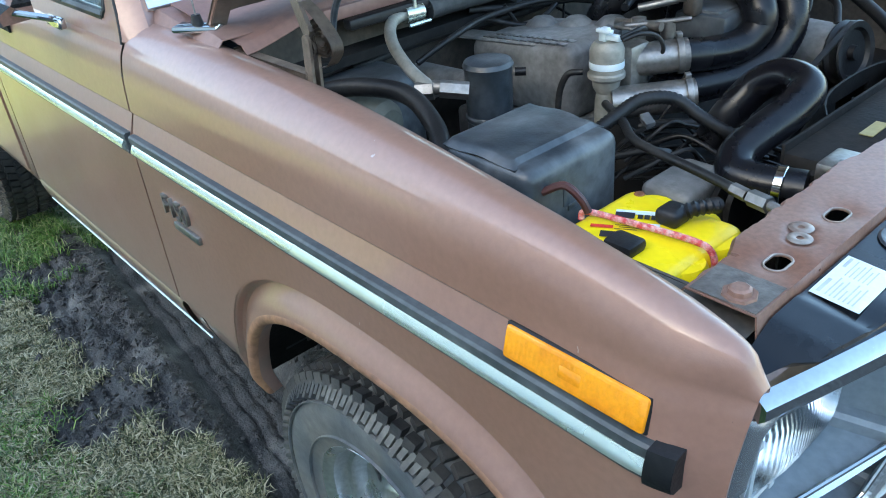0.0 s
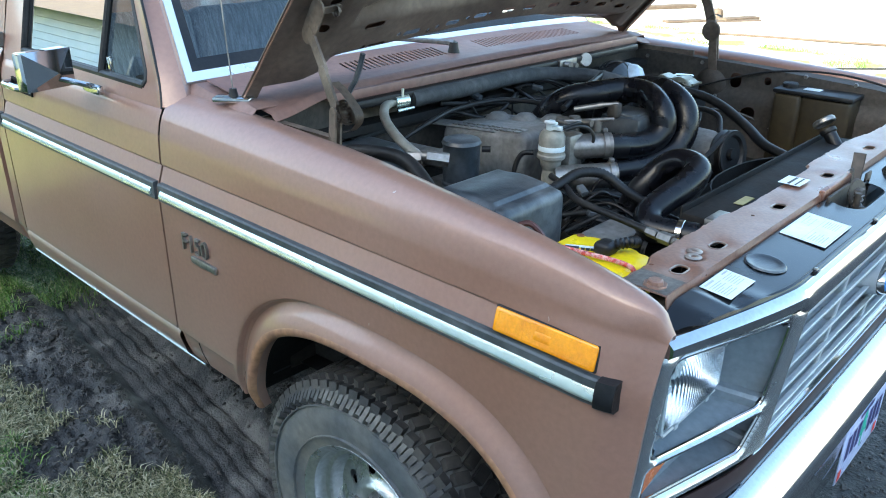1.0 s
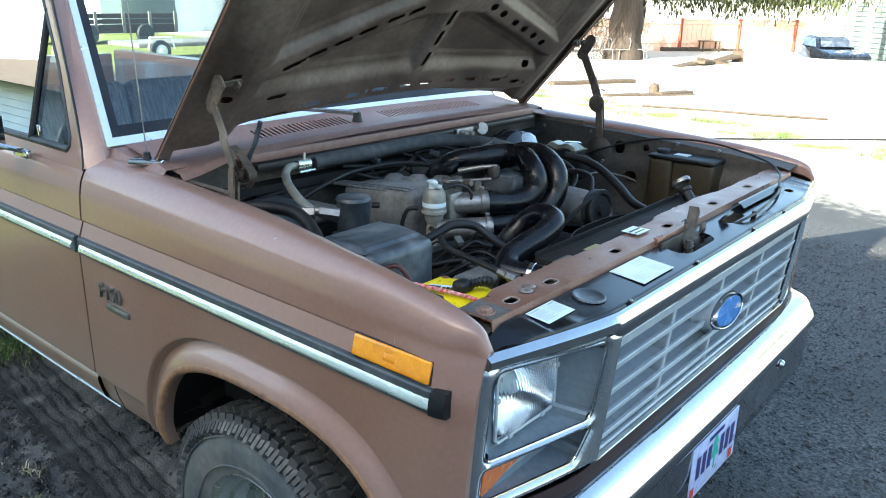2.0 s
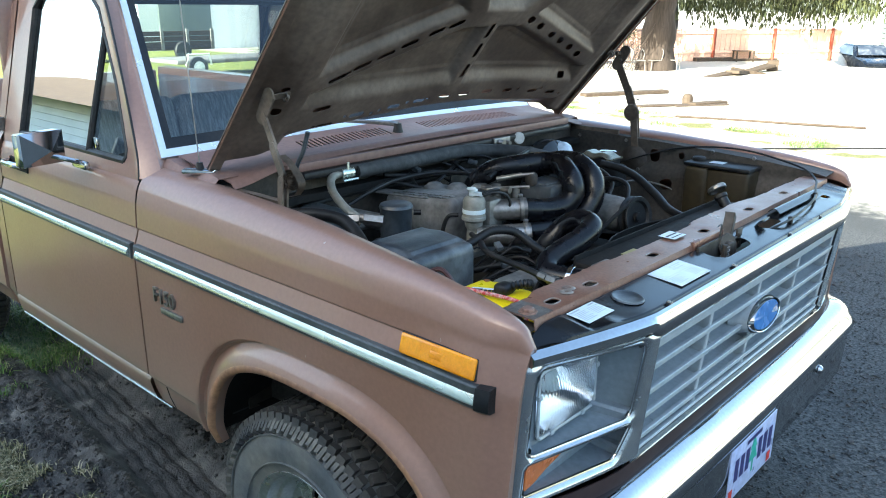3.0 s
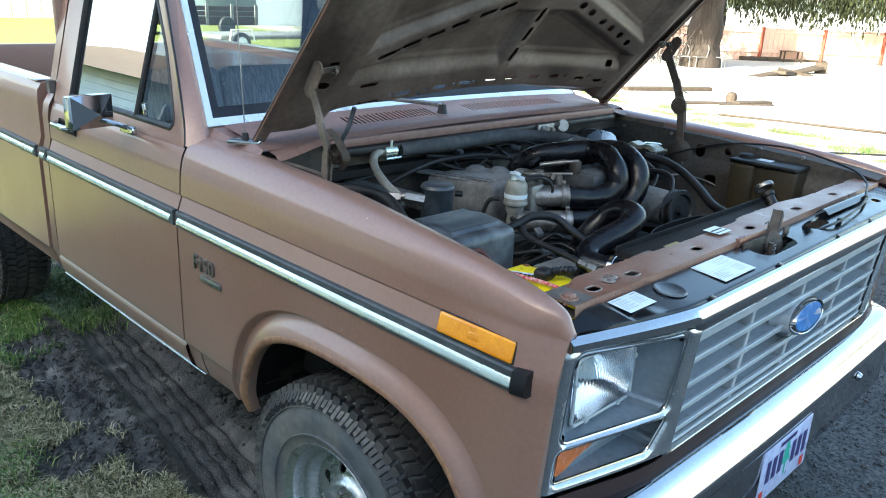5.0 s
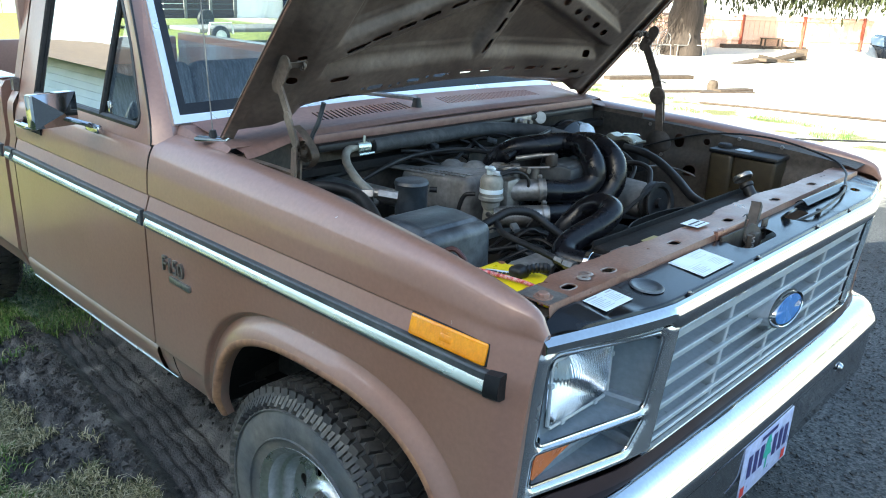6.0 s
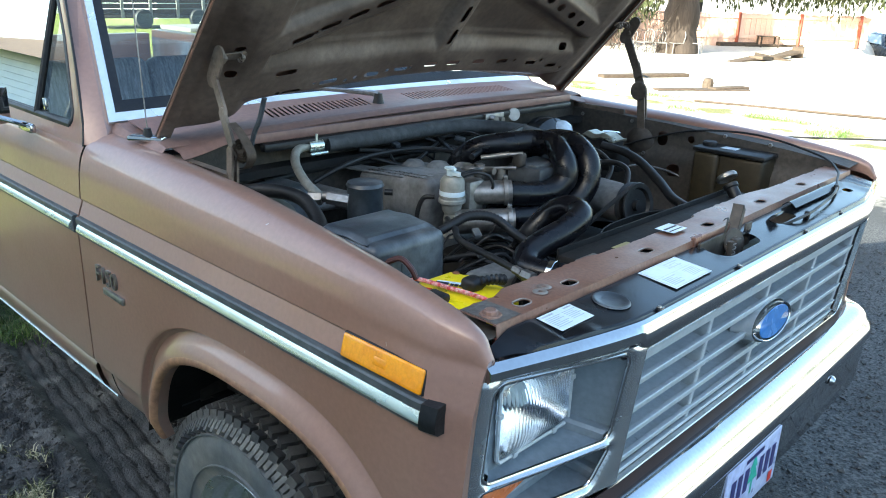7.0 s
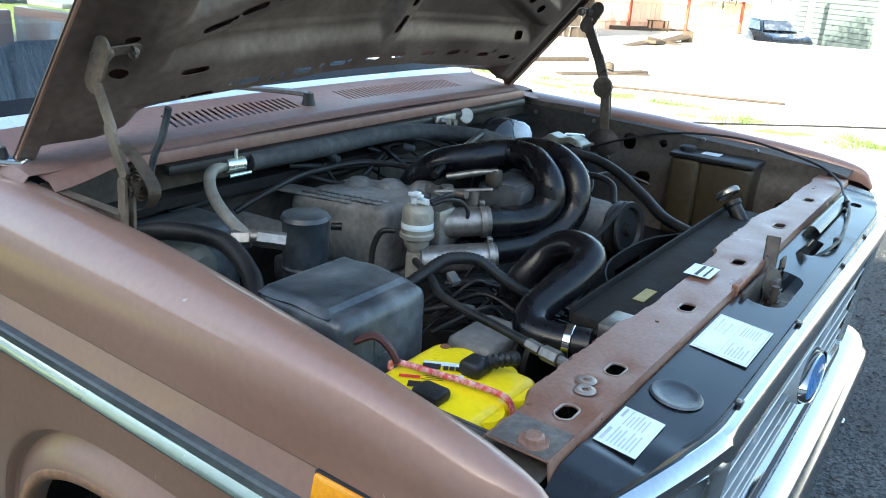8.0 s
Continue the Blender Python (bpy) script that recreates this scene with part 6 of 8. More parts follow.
rows1 = [(0.08, 0.06, 0.16, 0.4), (0.08, 0.72, 0.15, 0.96)] + [(0.25 + 0.09 * k, 0.06, 0.285 + 0.09 * k, (0.5, 0.42, 0.48, 0.3)[k % 4]) for k in range(7)] + [(0.25 + 0.09 * k, 0.56, 0.28 + 0.09 * k, (0.95, 0.85, 0.9)[k % 3]) for k in range(6)]
paper(0.7015, -0.738, 0.7535, -0.648, 1.1062, 0, rows1, "white paper label with fine grey print")
rows2 = [(0.03, 0.02, 0.04, 0.98), (0.96, 0.02, 0.97, 0.98), (0.03, 0.02, 0.97, 0.03), (0.03, 0.97, 0.97, 0.98), (0.47, 0.03, 0.48, 0.97)] + [(0.55 + 0.06 * k, 0.08, 0.575 + 0.06 * k, (0.4, 0.3, 0.36)[k % 3]) for k in range(6)] + [(0.55 + 0.055 * k, 0.62, 0.57 + 0.055 * k, 0.9) for k in range(6)]
rows2 += [(0.12, 0.55, 0.14, 0.9), (0.12, 0.55, 0.3, 0.56), (0.3, 0.5, 0.32, 0.86), (0.2, 0.62, 0.36, 0.635), (0.2, 0.62, 0.215, 0.8), (0.2, 0.78, 0.4, 0.79)]
paper(0.7025, -0.425, 0.7845, -0.283, 1.1052, 0, rows2, "large white diagram label on the black panel")

def bent_tab():
    """The tongue bent up at the edge of the small cut-out."""
    return sheet(lambda u, v: (0.72 + 0.02 * u, 0.125 + v, 1.108 + 0.022 * math.sin(1.4 * u)), steps(0, 1, 0.2), steps(0.0, 0.05, 0.0125), thick=0.002)


# hood latch: upright plates, lever, spring bracket
latch = pc("hood_latch", boxm((0.688, -0.19, 1.09), (0.70, -0.02, 1.128), 0.003), RUSTY, truck, "rusty hood latch with an upright lever")
bm = bmesh.new()
post = along((0.709, -0.035, 1.075), (0.697, 0.018, 1.162))
for lo, hi in (((-0.012, -0.017, 0), (-0.009, 0.017, 0.1)), ((-0.012, -0.017, 0), (0.012, -0.014, 0.1)), ((-0.012, 0.014, 0), (0.012, 0.017, 0.1)), ((-0.012, -0.017, 0.097), (0.013, 0.017, 0.1))):
    box(bm, lo, hi, 0.001, 1, post)
child(part("latch_post", bm, BAY, None, "worn channel shaped latch post"), latch)
bm = bmesh.new()
strap(bm, [(0.733, -0.165, 1.06), (0.73, -0.14, 1.085), (0.724, -0.11, 1.118), (0.716, -0.082, 1.148), (0.708, -0.07, 1.152), (0.703, -0.072, 1.144)], 0.011, 0.005)
child(part("latch_hook", bm, BAY, None, "bent grey safety hook"), latch)
bm = bmesh.new()
tube(bm, [(0.742 + 0.009 * math.cos(0.9 * k), -0.105 + 0.009 * math.sin(0.9 * k), 1.066 + 0.0016 * k) for k in range(29)], 0.0016, seg=6, smooth=2)
child(part("latch_spring", bm, STEEL), latch)
bm = bmesh.new()
box(bm, (0.70, -0.2, 1.05), (0.79, -0.03, 1.056), 0.002)
box(bm, (0.705, -0.19, 1.055), (0.712, -0.06, 1.118), 0.002)
box(bm, (0.74, -0.13, 1.055), (0.775, -0.09, 1.085), 0.006)
box(bm, (0.715, -0.06, 1.055), (0.735, -0.03, 1.105), 0.004)
child(part("latch_bracket", bm, BAY), latch)
bm = bmesh.new()
rod(bm, (0.742, -0.11, 1.085), (0.742, -0.11, 1.115), 0.007)
child(part("latch_pin", bm, BAY), latch)
bm = lathem([(0, 0.008), (0.012, 0.008), (0.014, 0.004), (0.03, 0.004), (0.033, 0.0), (0.03, -0.003), (0, -0.003)], along((0.722, -0.045, 1.093), (0.78, -0.06, 1.11)), 28)
child(part("latch_disc", bm, BAY, None, "round dirty steel pivot plate"), latch)
bm = bmesh.new()
box(bm, (0.716, 0.012, 1.07), (0.722, 0.045, 1.125), 0.003)
for y, z in ((0.02, 1.11), (0.035, 1.098), (0.022, 1.088)):
    lathe(bm, [(0, 0.004), (0.003, 0.004), (0.004, 0.0)], Matrix.Translation((0.722, y, z)) @ pose(0, 0, 0, 0, 90, 0), 8)
child(part("pivot_plate", bm, BAY), latch)
child(part("cable_tab", bent_tab(), BLACK_GLOSS), latch)
for p in ((0.771, 0.25, 1.116), (0.734, 0.56, 1.125)):
    child(part("cable_clip", boxm((p[0] - 0.006, p[1] - 0.007, p[2] - 0.012), (p[0] + 0.006, p[1] + 0.007, p[2] + 0.006), 0.003), BLACK), latch)
bm = tubem([(0.72, -0.01, 1.105), (0.745, 0.12, 1.1), (0.77, 0.2, 1.113), (0.772, 0.3, 1.118), (0.75, 0.5, 1.122), (0.715, 0.62, 1.13), (0.68, 0.72, 1.14), (0.60, 0.79, 1.16), (0.4, 0.81, 1.188), (0.2, 0.79, 1.175), (0.05, 0.77, 1.13), (-0.05, 0.76, 1.09)], 0.0035, seg=8, smooth=6)
child(part("latch_cable", bm, BLACK), latch)
# pressed gutter beside the cable
bm = sheet(lambda u, v: (0.70 + 0.035 * u, v, 1.118 + 0.012 * math.sin(math.pi * u)), steps(0, 1, 0.1), steps(0.27, 0.62, 0.05), thick=0.002)
child(part("pressed_ridge", bm, BLACK_GLOSS), front_panel)

# ---- radiator ----
radiator = tagged(new("radiator"), "black radiator with a fan shroud behind the support", "radiator")
radiator.location = (0.56, 0, 0.6)
bpy.context.view_layer.update()
pc("core", boxm((0.545, -0.42, 0.58), (0.59, 0.46, 1.075), 0.006), DARK, radiator)
bm = bmesh.new()
box(bm, (0.50, -0.40, 1.06), (0.598, 0.44, 1.088), 0.006)
box(bm, (0.497, -0.40, 1.07), (0.503, 0.44, 1.1), 0.002)
pc("top_cover", bm, DARK, radiator, "black radiator top cover")
pc("fan_shroud", sheet(lambda u, v: (0.42 + 0.10 * smoothstep(0.26, 0.4, math.hypot(u, v)), u, 0.8 + v), steps(-0.4, 0.42, 0.04), steps(-0.22, 0.27, 0.035), thick=0.004, keep=lambda u, v: math.hypot(u, v) > 0.23), DARK, radiator)
bm = bmesh.new()
for k in range(5):
    m = Matrix.Translation((0.44, 0.0, 0.8)) @ Matrix.Rotation(2 * math.pi * k / 5, 4, "X") @ pose(0, 0, 0.12, 0, 0, 30)
    box(bm, (-0.002, -0.045, -0.1), (0.002, 0.045, 0.1), 0, 1, m)
pc("cooling_fan", bm, DARK, radiator)
bm = boxm((0.555, -0.28, 1.089), (0.575, -0.22, 1.0905))
pc("fan_label", bm, material("yellowed_label", (0.3, 0.26, 0.1), 0.6), radiator)
neck = pc("filler_neck", lathem([(0.017, 0), (0.017, 0.045), (0.021, 0.048), (0.021, 0.058), (0, 0.058)], along((0.555, 0.36, 1.075), (0.502, 0.376, 1.137)), 20), BLACK, radiator)
child(part("radiator_cap", lathem([(0.0, 0.006), (0.012, 0.009), (0.026, 0.007), (0.029, 0.003), (0.029, -0.006), (0.024, -0.008)], along((0.504, 0.3755, 1.136), (0.49, 0.38, 1.152)), 24), STEEL, None, "bright radiator cap"), neck)
bm = bmesh.new()
tube(bm, [(0.57, -0.44, 1.06), (0.60, -0.45, 1.075), (0.585, -0.40, 1.09)], 0.012, seg=10, smooth=4)
box(bm, (0.56, -0.43, 1.07), (0.61, -0.36, 1.1), 0.006)
pc("hose_bracket", bm, STEEL, radiator)

# ---- battery ----
battery = group_thing("battery", (0.46, -0.665, 0.88), "yellow topped car battery tied down with a red cord", "battery")
pc("case", boxm((0.375, -0.755, 0.88), (0.545, -0.585, 1.02), 0.015, 3), PLASTIC, battery, "grey battery case")
bm = bmesh.new()
vs = box(bm, (0.366, -0.765, 1.02), (0.553, -0.577, 1.064), 0.022, 4)
pc("lid", bm, YELLOW, battery, "bright yellow lid")
for x, y in ((0.42, -0.60), (0.49, -0.60), (0.53, -0.63), (0.53, -0.70)):
    pc("lid_lobe", lathem([(0.034, 1.0), (0.034, 1.05), (0.03, 1.057), (0.0, 1.058)], Matrix.Translation((x, y, 0)), 20), YELLOW, battery)
bm = lathem([(0.0, 0.002), (0.007, 0.0015), (0.008, 0.0)], Matrix.Translation((0.394, -0.597, 1.064)), 16)
pc("vent_plug", bm, RUST, battery)
LZ = 1.0648
UB, VB = (0.86, 0.5, 0), (-0.5, 0.86, 0)
prints = [("white_print", WHITE_LABEL, (0.404, -0.665, LZ), (0, 0, 0.062, 0.012)), ("white_print", WHITE_LABEL, (0.455, -0.672, LZ), (0, 0, 0.02, 0.01)), ("black_print", BLACK_INK, (0.41, -0.675, LZ + 0.0006), (0, 0, 0.026, 0.016)), ("black_print", BLACK_INK, (0.425, -0.728, LZ), (0, 0, 0.02, 0.016))]
prints += [("black_print", BLACK_INK, (0.41, -0.675, LZ + 0.0006), (0.03 + 0.009 * k, 0.0, 0.037 + 0.009 * k, 0.012)) for k in range(4)]
prints += [("black_print", BLACK_INK, (0.428, -0.70, LZ), (0.006 * (k % 2), 0.005 * k, 0.03 + 0.006 * (k % 3), 0.0015 + 0.005 * k)) for k in range(4)]
for name, ink, at, edges in prints:
    bm = bmesh.new()
    bar(bm, at, UB, VB, *edges)
    pc(name, bm, ink, battery)
bm = bmesh.new()
bar(bm, (0.40, -0.715, LZ), (0.86, 0.5, 0), (-0.5, 0.86, 0), 0, 0, 0.03, 0.008)
pc("red_print_band", bm, RED_INK, battery)
bm = bmesh.new()
box(bm, (0.455, -0.655, 1.062), (0.492, -0.615, 1.088), 0.01, 3)
tube(bm, [(0.48, -0.63, 1.077), (0.497, -0.615, 1.084), (0.507, -0.598, 1.084), (0.508, -0.58, 1.078)], 0.01, seg=10, smooth=6, ribs=0.003)
pc("terminal_boot", bm, BLACK, battery, "black rubber terminal boot")
bm = bmesh.new()
box(bm, (0.445, -0.75, 1.062), (0.49, -0.712, 1.08), 0.007, 2)
pc("terminal_clamp", bm, BLACK, battery)
bm = tubem([(0.33, -0.73, 1.10), (0.355, -0.715, 1.112), (0.375, -0.705, 1.095), (0.385, -0.70, 1.075)], 0.006, seg=8, smooth=5)
pc("battery_cable", bm, material("dark_red_cable", (0.06, 0.02, 0.018), 0.5), battery)
bm = tubem([(0.372, -0.70, 1.06), (0.38, -0.697, 1.073), (0.45, -0.685, 1.074), (0.53, -0.673, 1.073), (0.553, -0.668, 1.062), (0.558, -0.665, 1.03), (0.557, -0.662, 0.98)], 0.0045, seg=8, smooth=6)
pc("tie_cord", bm, CORD_RED, battery, "red and white woven cord")
pc("battery_tray", boxm((0.36, -0.78, 0.86), (0.57, -0.57, 0.879), 0.004), DARK, truck)

# ---- black plastic box beside the battery ----
air_box = group_thing("air_cleaner_box", (0.24, -0.65, 0.9), "dusty black plastic air cleaner box", "air box")
bm = bmesh.new()
box(bm, (0.158, -0.76, 0.86), (0.332, -0.558, 1.136), 0.022, 4)
for v in bm.verts:
    v.co.x -= 0.05 * (v.co.y + 0.755) / 0.19 * (1 - smoothstep(0.2, 0.3, v.co.x)) * 0
pc("body", bm, PLASTIC, air_box)
bm = sheet(lambda u, v: (0.158 + 0.145 * u, -0.755 + 0.192 * v, 1.134 + 0.012 * smoothstep(0, 0.06, u) * smoothstep(0, 0.06, v) * smoothstep(1, 0.9, u) * smoothstep(1, 0.93, v) - 0.002 * math.sin(u * 9)), steps(0, 1, 0.04), steps(0, 1, 0.04), thick=0.004)
pc("lid", bm, PLASTIC, air_box)
bm = bmesh.new()
box(bm, (0.327, -0.69, 1.06), (0.334, -0.675, 1.09), 0.002)
box(bm, (0.327, -0.68, 1.05), (0.334, -0.66, 1.06), 0.002)
pc("clip", bm, PLASTIC, air_box)
bm = lathem([(0.011, 0.0), (0.013, 0.0015), (0.013, 0.0)], Matrix.Translation((0.329, -0.605, 1.075)) @ pose(0, 0, 0, 0, 90, 0) @ Matrix.Diagonal((0.7, 1.6, 1, 1)), 20)
pc("moulded_oval", bm, PLASTIC, air_box)

# ---- engine ----
engine = group_thing("engine", (0.05, -0.1, 0.6), "dusty engine with a cast intake and black air ducts", "engine")
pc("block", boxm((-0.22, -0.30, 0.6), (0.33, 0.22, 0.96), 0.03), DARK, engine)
bm = bmesh.new()
box(bm, (-0.215, -0.345, 1.0), (0.055, -0.13, 1.13), 0.022, 4)
for v in bm.verts:
    if v.co.z > 1.06:
        v.co.z += 0.02 * smoothstep(-0.2, 0.05, v.co.x) - 0.12 * (v.co.y + 0.345) * 0
pc("upper_intake", bm, ALU, engine, "dusty cast aluminium upper intake")
for k in range(3):
    pc("intake_dome", lathem([(0.0, 0.036), (0.02, 0.032), (0.036, 0.018), (0.042, 0.0)], Matrix.Translation((-0.14 + 0.075 * k, -0.2 + 0.02 * k, 1.116 + 0.006 * k)), 18), ALU, engine)
bm = bmesh.new()
rng = random.Random(5)
box(bm, (-0.2, -0.342, 1.143), (0.05, -0.285, 1.149), 0.003, 1, pose(0, 0, -0.006, 0, -4.5, 0))
pc("nameplate", bm, ALU, engine)
bm = bmesh.new()
for row in range(2):
    x = -0.185 + 0.015 * row
    while x < 0.02:
        w = rng.uniform(0.008, 0.018)
        z0 = 1.1525 + 0.0785 * (x + 0.0) * 1.0 - 0.0065
        y0 = -0.333 + 0.024 * row
        box(bm, (x, y0, z0), (x + w, y0 + 0.013, z0 + 0.0035), 0, 1)
        x += w + 0.005
pc("raised_print", bm, STEEL, engine)
pc("lower_intake", boxm((-0.21, -0.40, 0.93), (0.06, -0.14, 1.0), 0.012), ALU, engine)
bm = bmesh.new()
rod(bm, (-0.3, -0.42, 1.06), (-0.05, -0.42, 1.07), 0.025)
rod(bm, (-0.2, -0.33, 1.05), (-0.22, -0.5, 1.05), 0.018)
pc("water_pipe", bm, ALU, engine)
# canister
can = pc("canister", lathem([(0.0, 0.14), (0.03, 0.142), (0.043, 0.138), (0.047, 0.13), (0.044, 0.124), (0.043, 0.04), (0.046, 0.036), (0.046, 0.03), (0.043, 0.026), (0.042, -0.08), (0, -0.08)], Matrix.Translation((-0.02, -0.483, 1.016)), 36), PLASTIC, engine, "black plastic canister")
child(part("canister_spout", lathem([(0, 0.02), (0.008, 0.02), (0.008, 0)], along((0.015, -0.45, 1.13), (0.05, -0.42, 1.13)), 12), BLACK), can)
# valve with its white cap
egr = pc("egr_valve", lathem([(0, 0.155), (0.022, 0.155), (0.028, 0.148), (0.031, 0.14), (0.031, 0.10), (0.034, 0.097), (0.034, 0.09), (0.026, 0.084), (0.024, 0.07), (0.018, 0.06), (0.02, 0.045), (0.02, 0.0), (0, 0)], Matrix.Translation((0.125, -0.327, 1.018)), 28), DULL_PIPE, engine, "cylindrical valve with a white band and plug")
child(part("white_band", lathem([(0.0315, 0.108), (0.0318, 0.109), (0.0318, 0.119), (0.0315, 0.12)], Matrix.Translation((0.125, -0.327, 1.018)), 28), WHITE_LABEL), egr)
bm = bmesh.new()
box(bm, (0.112, -0.337, 1.172), (0.128, -0.32, 1.196), 0.003)
box(bm, (0.112, -0.345, 1.19), (0.145, -0.335, 1.197), 0.002)
box(bm, (0.125, -0.335, 1.176), (0.155, -0.322, 1.186), 0.002)
child(part("white_plug", bm, WHITE_LABEL), egr)
# throttle body: two barrels with clamps, linkage
bm = bmesh.new()
rod(bm, (0.12, -0.285, 1.12), (0.205, -0.195, 1.128), 0.03, 24)
rod(bm, (0.14, -0.33, 1.06), (0.245, -0.225, 1.068), 0.03, 24)
box(bm, (0.11, -0.30, 1.03), (0.16, -0.24, 1.16), 0.012)
throttle = pc("throttle_body", bm, STEEL, engine, "grey throttle body with clamps")
for a, b in (((0.19, -0.21, 1.127), (0.2, -0.2, 1.128)), ((0.232, -0.238, 1.067), (0.242, -0.228, 1.068))):
    bm = bmesh.new()
    lathe(bm, [(0.0335, 0), (0.0345, 0.001), (0.0345, 0.011), (0.0335, 0.012)], along(a, b), 28)
    box(bm, (-0.008, 0.033, 0), (0.008, 0.042, 0.012), 0.002, 1, along(a, b))
    child(part("hose_clamp", bm, STEEL), throttle)
bm = boxm((0.03, -0.01, -0.006), (0.06, 0.012, 0.0), 0, 1, along((0.15, -0.24, 1.118), (0.2, -0.19, 1.122)))
child(part("tag", bm, RUSTY), throttle)
bm = bmesh.new()
for a, b, r in (((0.07, -0.16, 1.185), (0.13, -0.12, 1.2), 0.008), ((0.13, -0.12, 1.2), (0.16, -0.1, 1.204), 0.006), ((0.10, -0.2, 1.13), (0.10, -0.2, 1.18), 0.014), ((0.145, -0.17, 1.13), (0.145, -0.17, 1.175), 0.014), ((0.09, -0.23, 1.17), (0.18, -0.15, 1.178), 0.005), ((0.05, -0.2, 1.165), (0.15, -0.2, 1.17), 0.009)):
    rod(bm, a, b, r, 12)
box(bm, (0.07, -0.24, 1.165), (0.115, -0.18, 1.172), 0.003)
child(part("linkage", bm, STEEL), throttle)
bm = bmesh.new()
box(bm, (0.135, -0.115, 1.168), (0.165, -0.085, 1.206), 0.008, 3)
child(part("rusty_cap", bm, BAY, None, "grimy brown cap"), throttle)
bm = bmesh.new()
box(bm, (0.11, -0.10, 1.12), (0.22, 0.02, 1.172), 0.008, 2)
box(bm, (0.12, -0.09, 1.17), (0.2, 0.01, 1.178), 0.003)
pc("coil_box", bm, PLASTIC, engine)
# air ducts
DUCTS = (
    ("air_duct", [(0.16, -0.235, 1.122), (0.195, -0.175, 1.118), (0.217, -0.12, 1.112), (0.24, -0.065, 1.118), (0.252, -0.035, 1.145), (0.246, -0.028, 1.178), (0.215, -0.012, 1.204), (0.16, 0.025, 1.213), (0.1, 0.02, 1.213), (0.05, -0.05, 1.206), (0.0, -0.1, 1.19), (-0.05, -0.12, 1.14), (-0.06, -0.12, 1.07)], 0.0315, 0.0009),
    ("air_duct", [(0.17, -0.235, 1.058), (0.21, -0.145, 1.055), (0.24, -0.075, 1.06), (0.272, -0.015, 1.085), (0.283, 0.018, 1.12), (0.28, 0.034, 1.16), (0.26, 0.045, 1.192), (0.215, 0.06, 1.214), (0.15, 0.1, 1.212), (0.07, 0.12, 1.195), (0.0, 0.12, 1.14), (-0.02, 0.12, 1.06)], 0.0315, 0.0009),
    ("radiator_hose", [(0.33, -0.30, 1.03), (0.35, -0.29, 1.075), (0.375, -0.262, 1.118), (0.41, -0.255, 1.142), (0.447, -0.262, 1.145), (0.47, -0.285, 1.138), (0.468, -0.335, 1.118), (0.455, -0.395, 1.098), (0.449, -0.435, 1.08), (0.466, -0.462, 1.066), (0.50, -0.462, 1.062), (0.56, -0.445, 1.062)], 0.029, 0.0))
for nm, pts, r, ribs in DUCTS:
    bm = bmesh.new()
    tube(bm, pts, r, seg=26, smooth=14, ribs=ribs, pitch=0.0062)
    d = pc(nm, bm, HOSE, engine, "glossy black ribbed air hose" if ribs else "thick black rubber radiator hose", sharp=60)
bm = bmesh.new()
lathe(bm, [(0.031, 0), (0.032, 0.001), (0.032, 0.012), (0.031, 0.013)], along((0.523, -0.457, 1.062), (0.536, -0.454, 1.062)), 28)
child(part("worm_clamp", bm, CHROME), d)
# pulley and pump
pul = pc("pump_pulley", lathem([(0, 0.012), (0.014, 0.012), (0.016, 0.0), (0.045, 0.002), (0.05, 0.01), (0.062, 0.012), (0.064, 0.008), (0.056, 0.0), (0.056, -0.012), (0.064, -0.018), (0.06, -0.024), (0, -0.024)], Matrix.Translation((0.345, 0.18, 1.055)) @ pose(0, 0, 0, 0, 80, -8), 40), BLACK, engine, "dusty black pump pulley")
pc("pump_body", lathem([(0, 0), (0.05, 0), (0.055, 0.03), (0.055, 0.1), (0.04, 0.12), (0, 0.12)], along((0.31, 0.185, 1.05), (0.19, 0.2, 1.05)), 28), ALU, engine)
bm = bmesh.new()
for k in range(40):
    a0, a1 = 2 * math.pi * k / 40, 2 * math.pi * (k + 1) / 40
    pts = [(0.337, 0.18 + (0.058 + e) * math.cos(a) - 0.35 * max(0, -math.cos(a)), 1.055 + (0.058 + e) * math.sin(a) - 0.12 * max(0, -math.cos(a))) for a in (a0, a1) for e in (0, 0.004)]
    q = [bm.verts.new(Vector(p) + Vector((dx, 0, 0))) for p in pts for dx in (-0.006, 0.006)]
    bm.faces.new((q[2], q[3], q[7], q[6]))
    bm.faces.new((q[0], q[1], q[5], q[4]))
    bm.faces.new((q[1], q[3], q[7], q[5]))
pc("drive_belt", bm, BLACK, engine)
# alternator and its pulley
bm = bmesh.new()
box(bm, (0.325, -0.50, 0.93), (0.415, -0.37, 1.025), 0.014, 3)
pc("alternator_bracket", bm, ALU, engine)
pc("alternator", lathem([(0, 0), (0.06, 0), (0.066, 0.01), (0.066, 0.012), (0.05, 0.02), (0.05, 0.03), (0, 0.03)], Matrix.Translation((0.425, -0.40, 0.985)) @ pose(0, 0, 0, 0, 90, 0), 32), BLACK, engine)
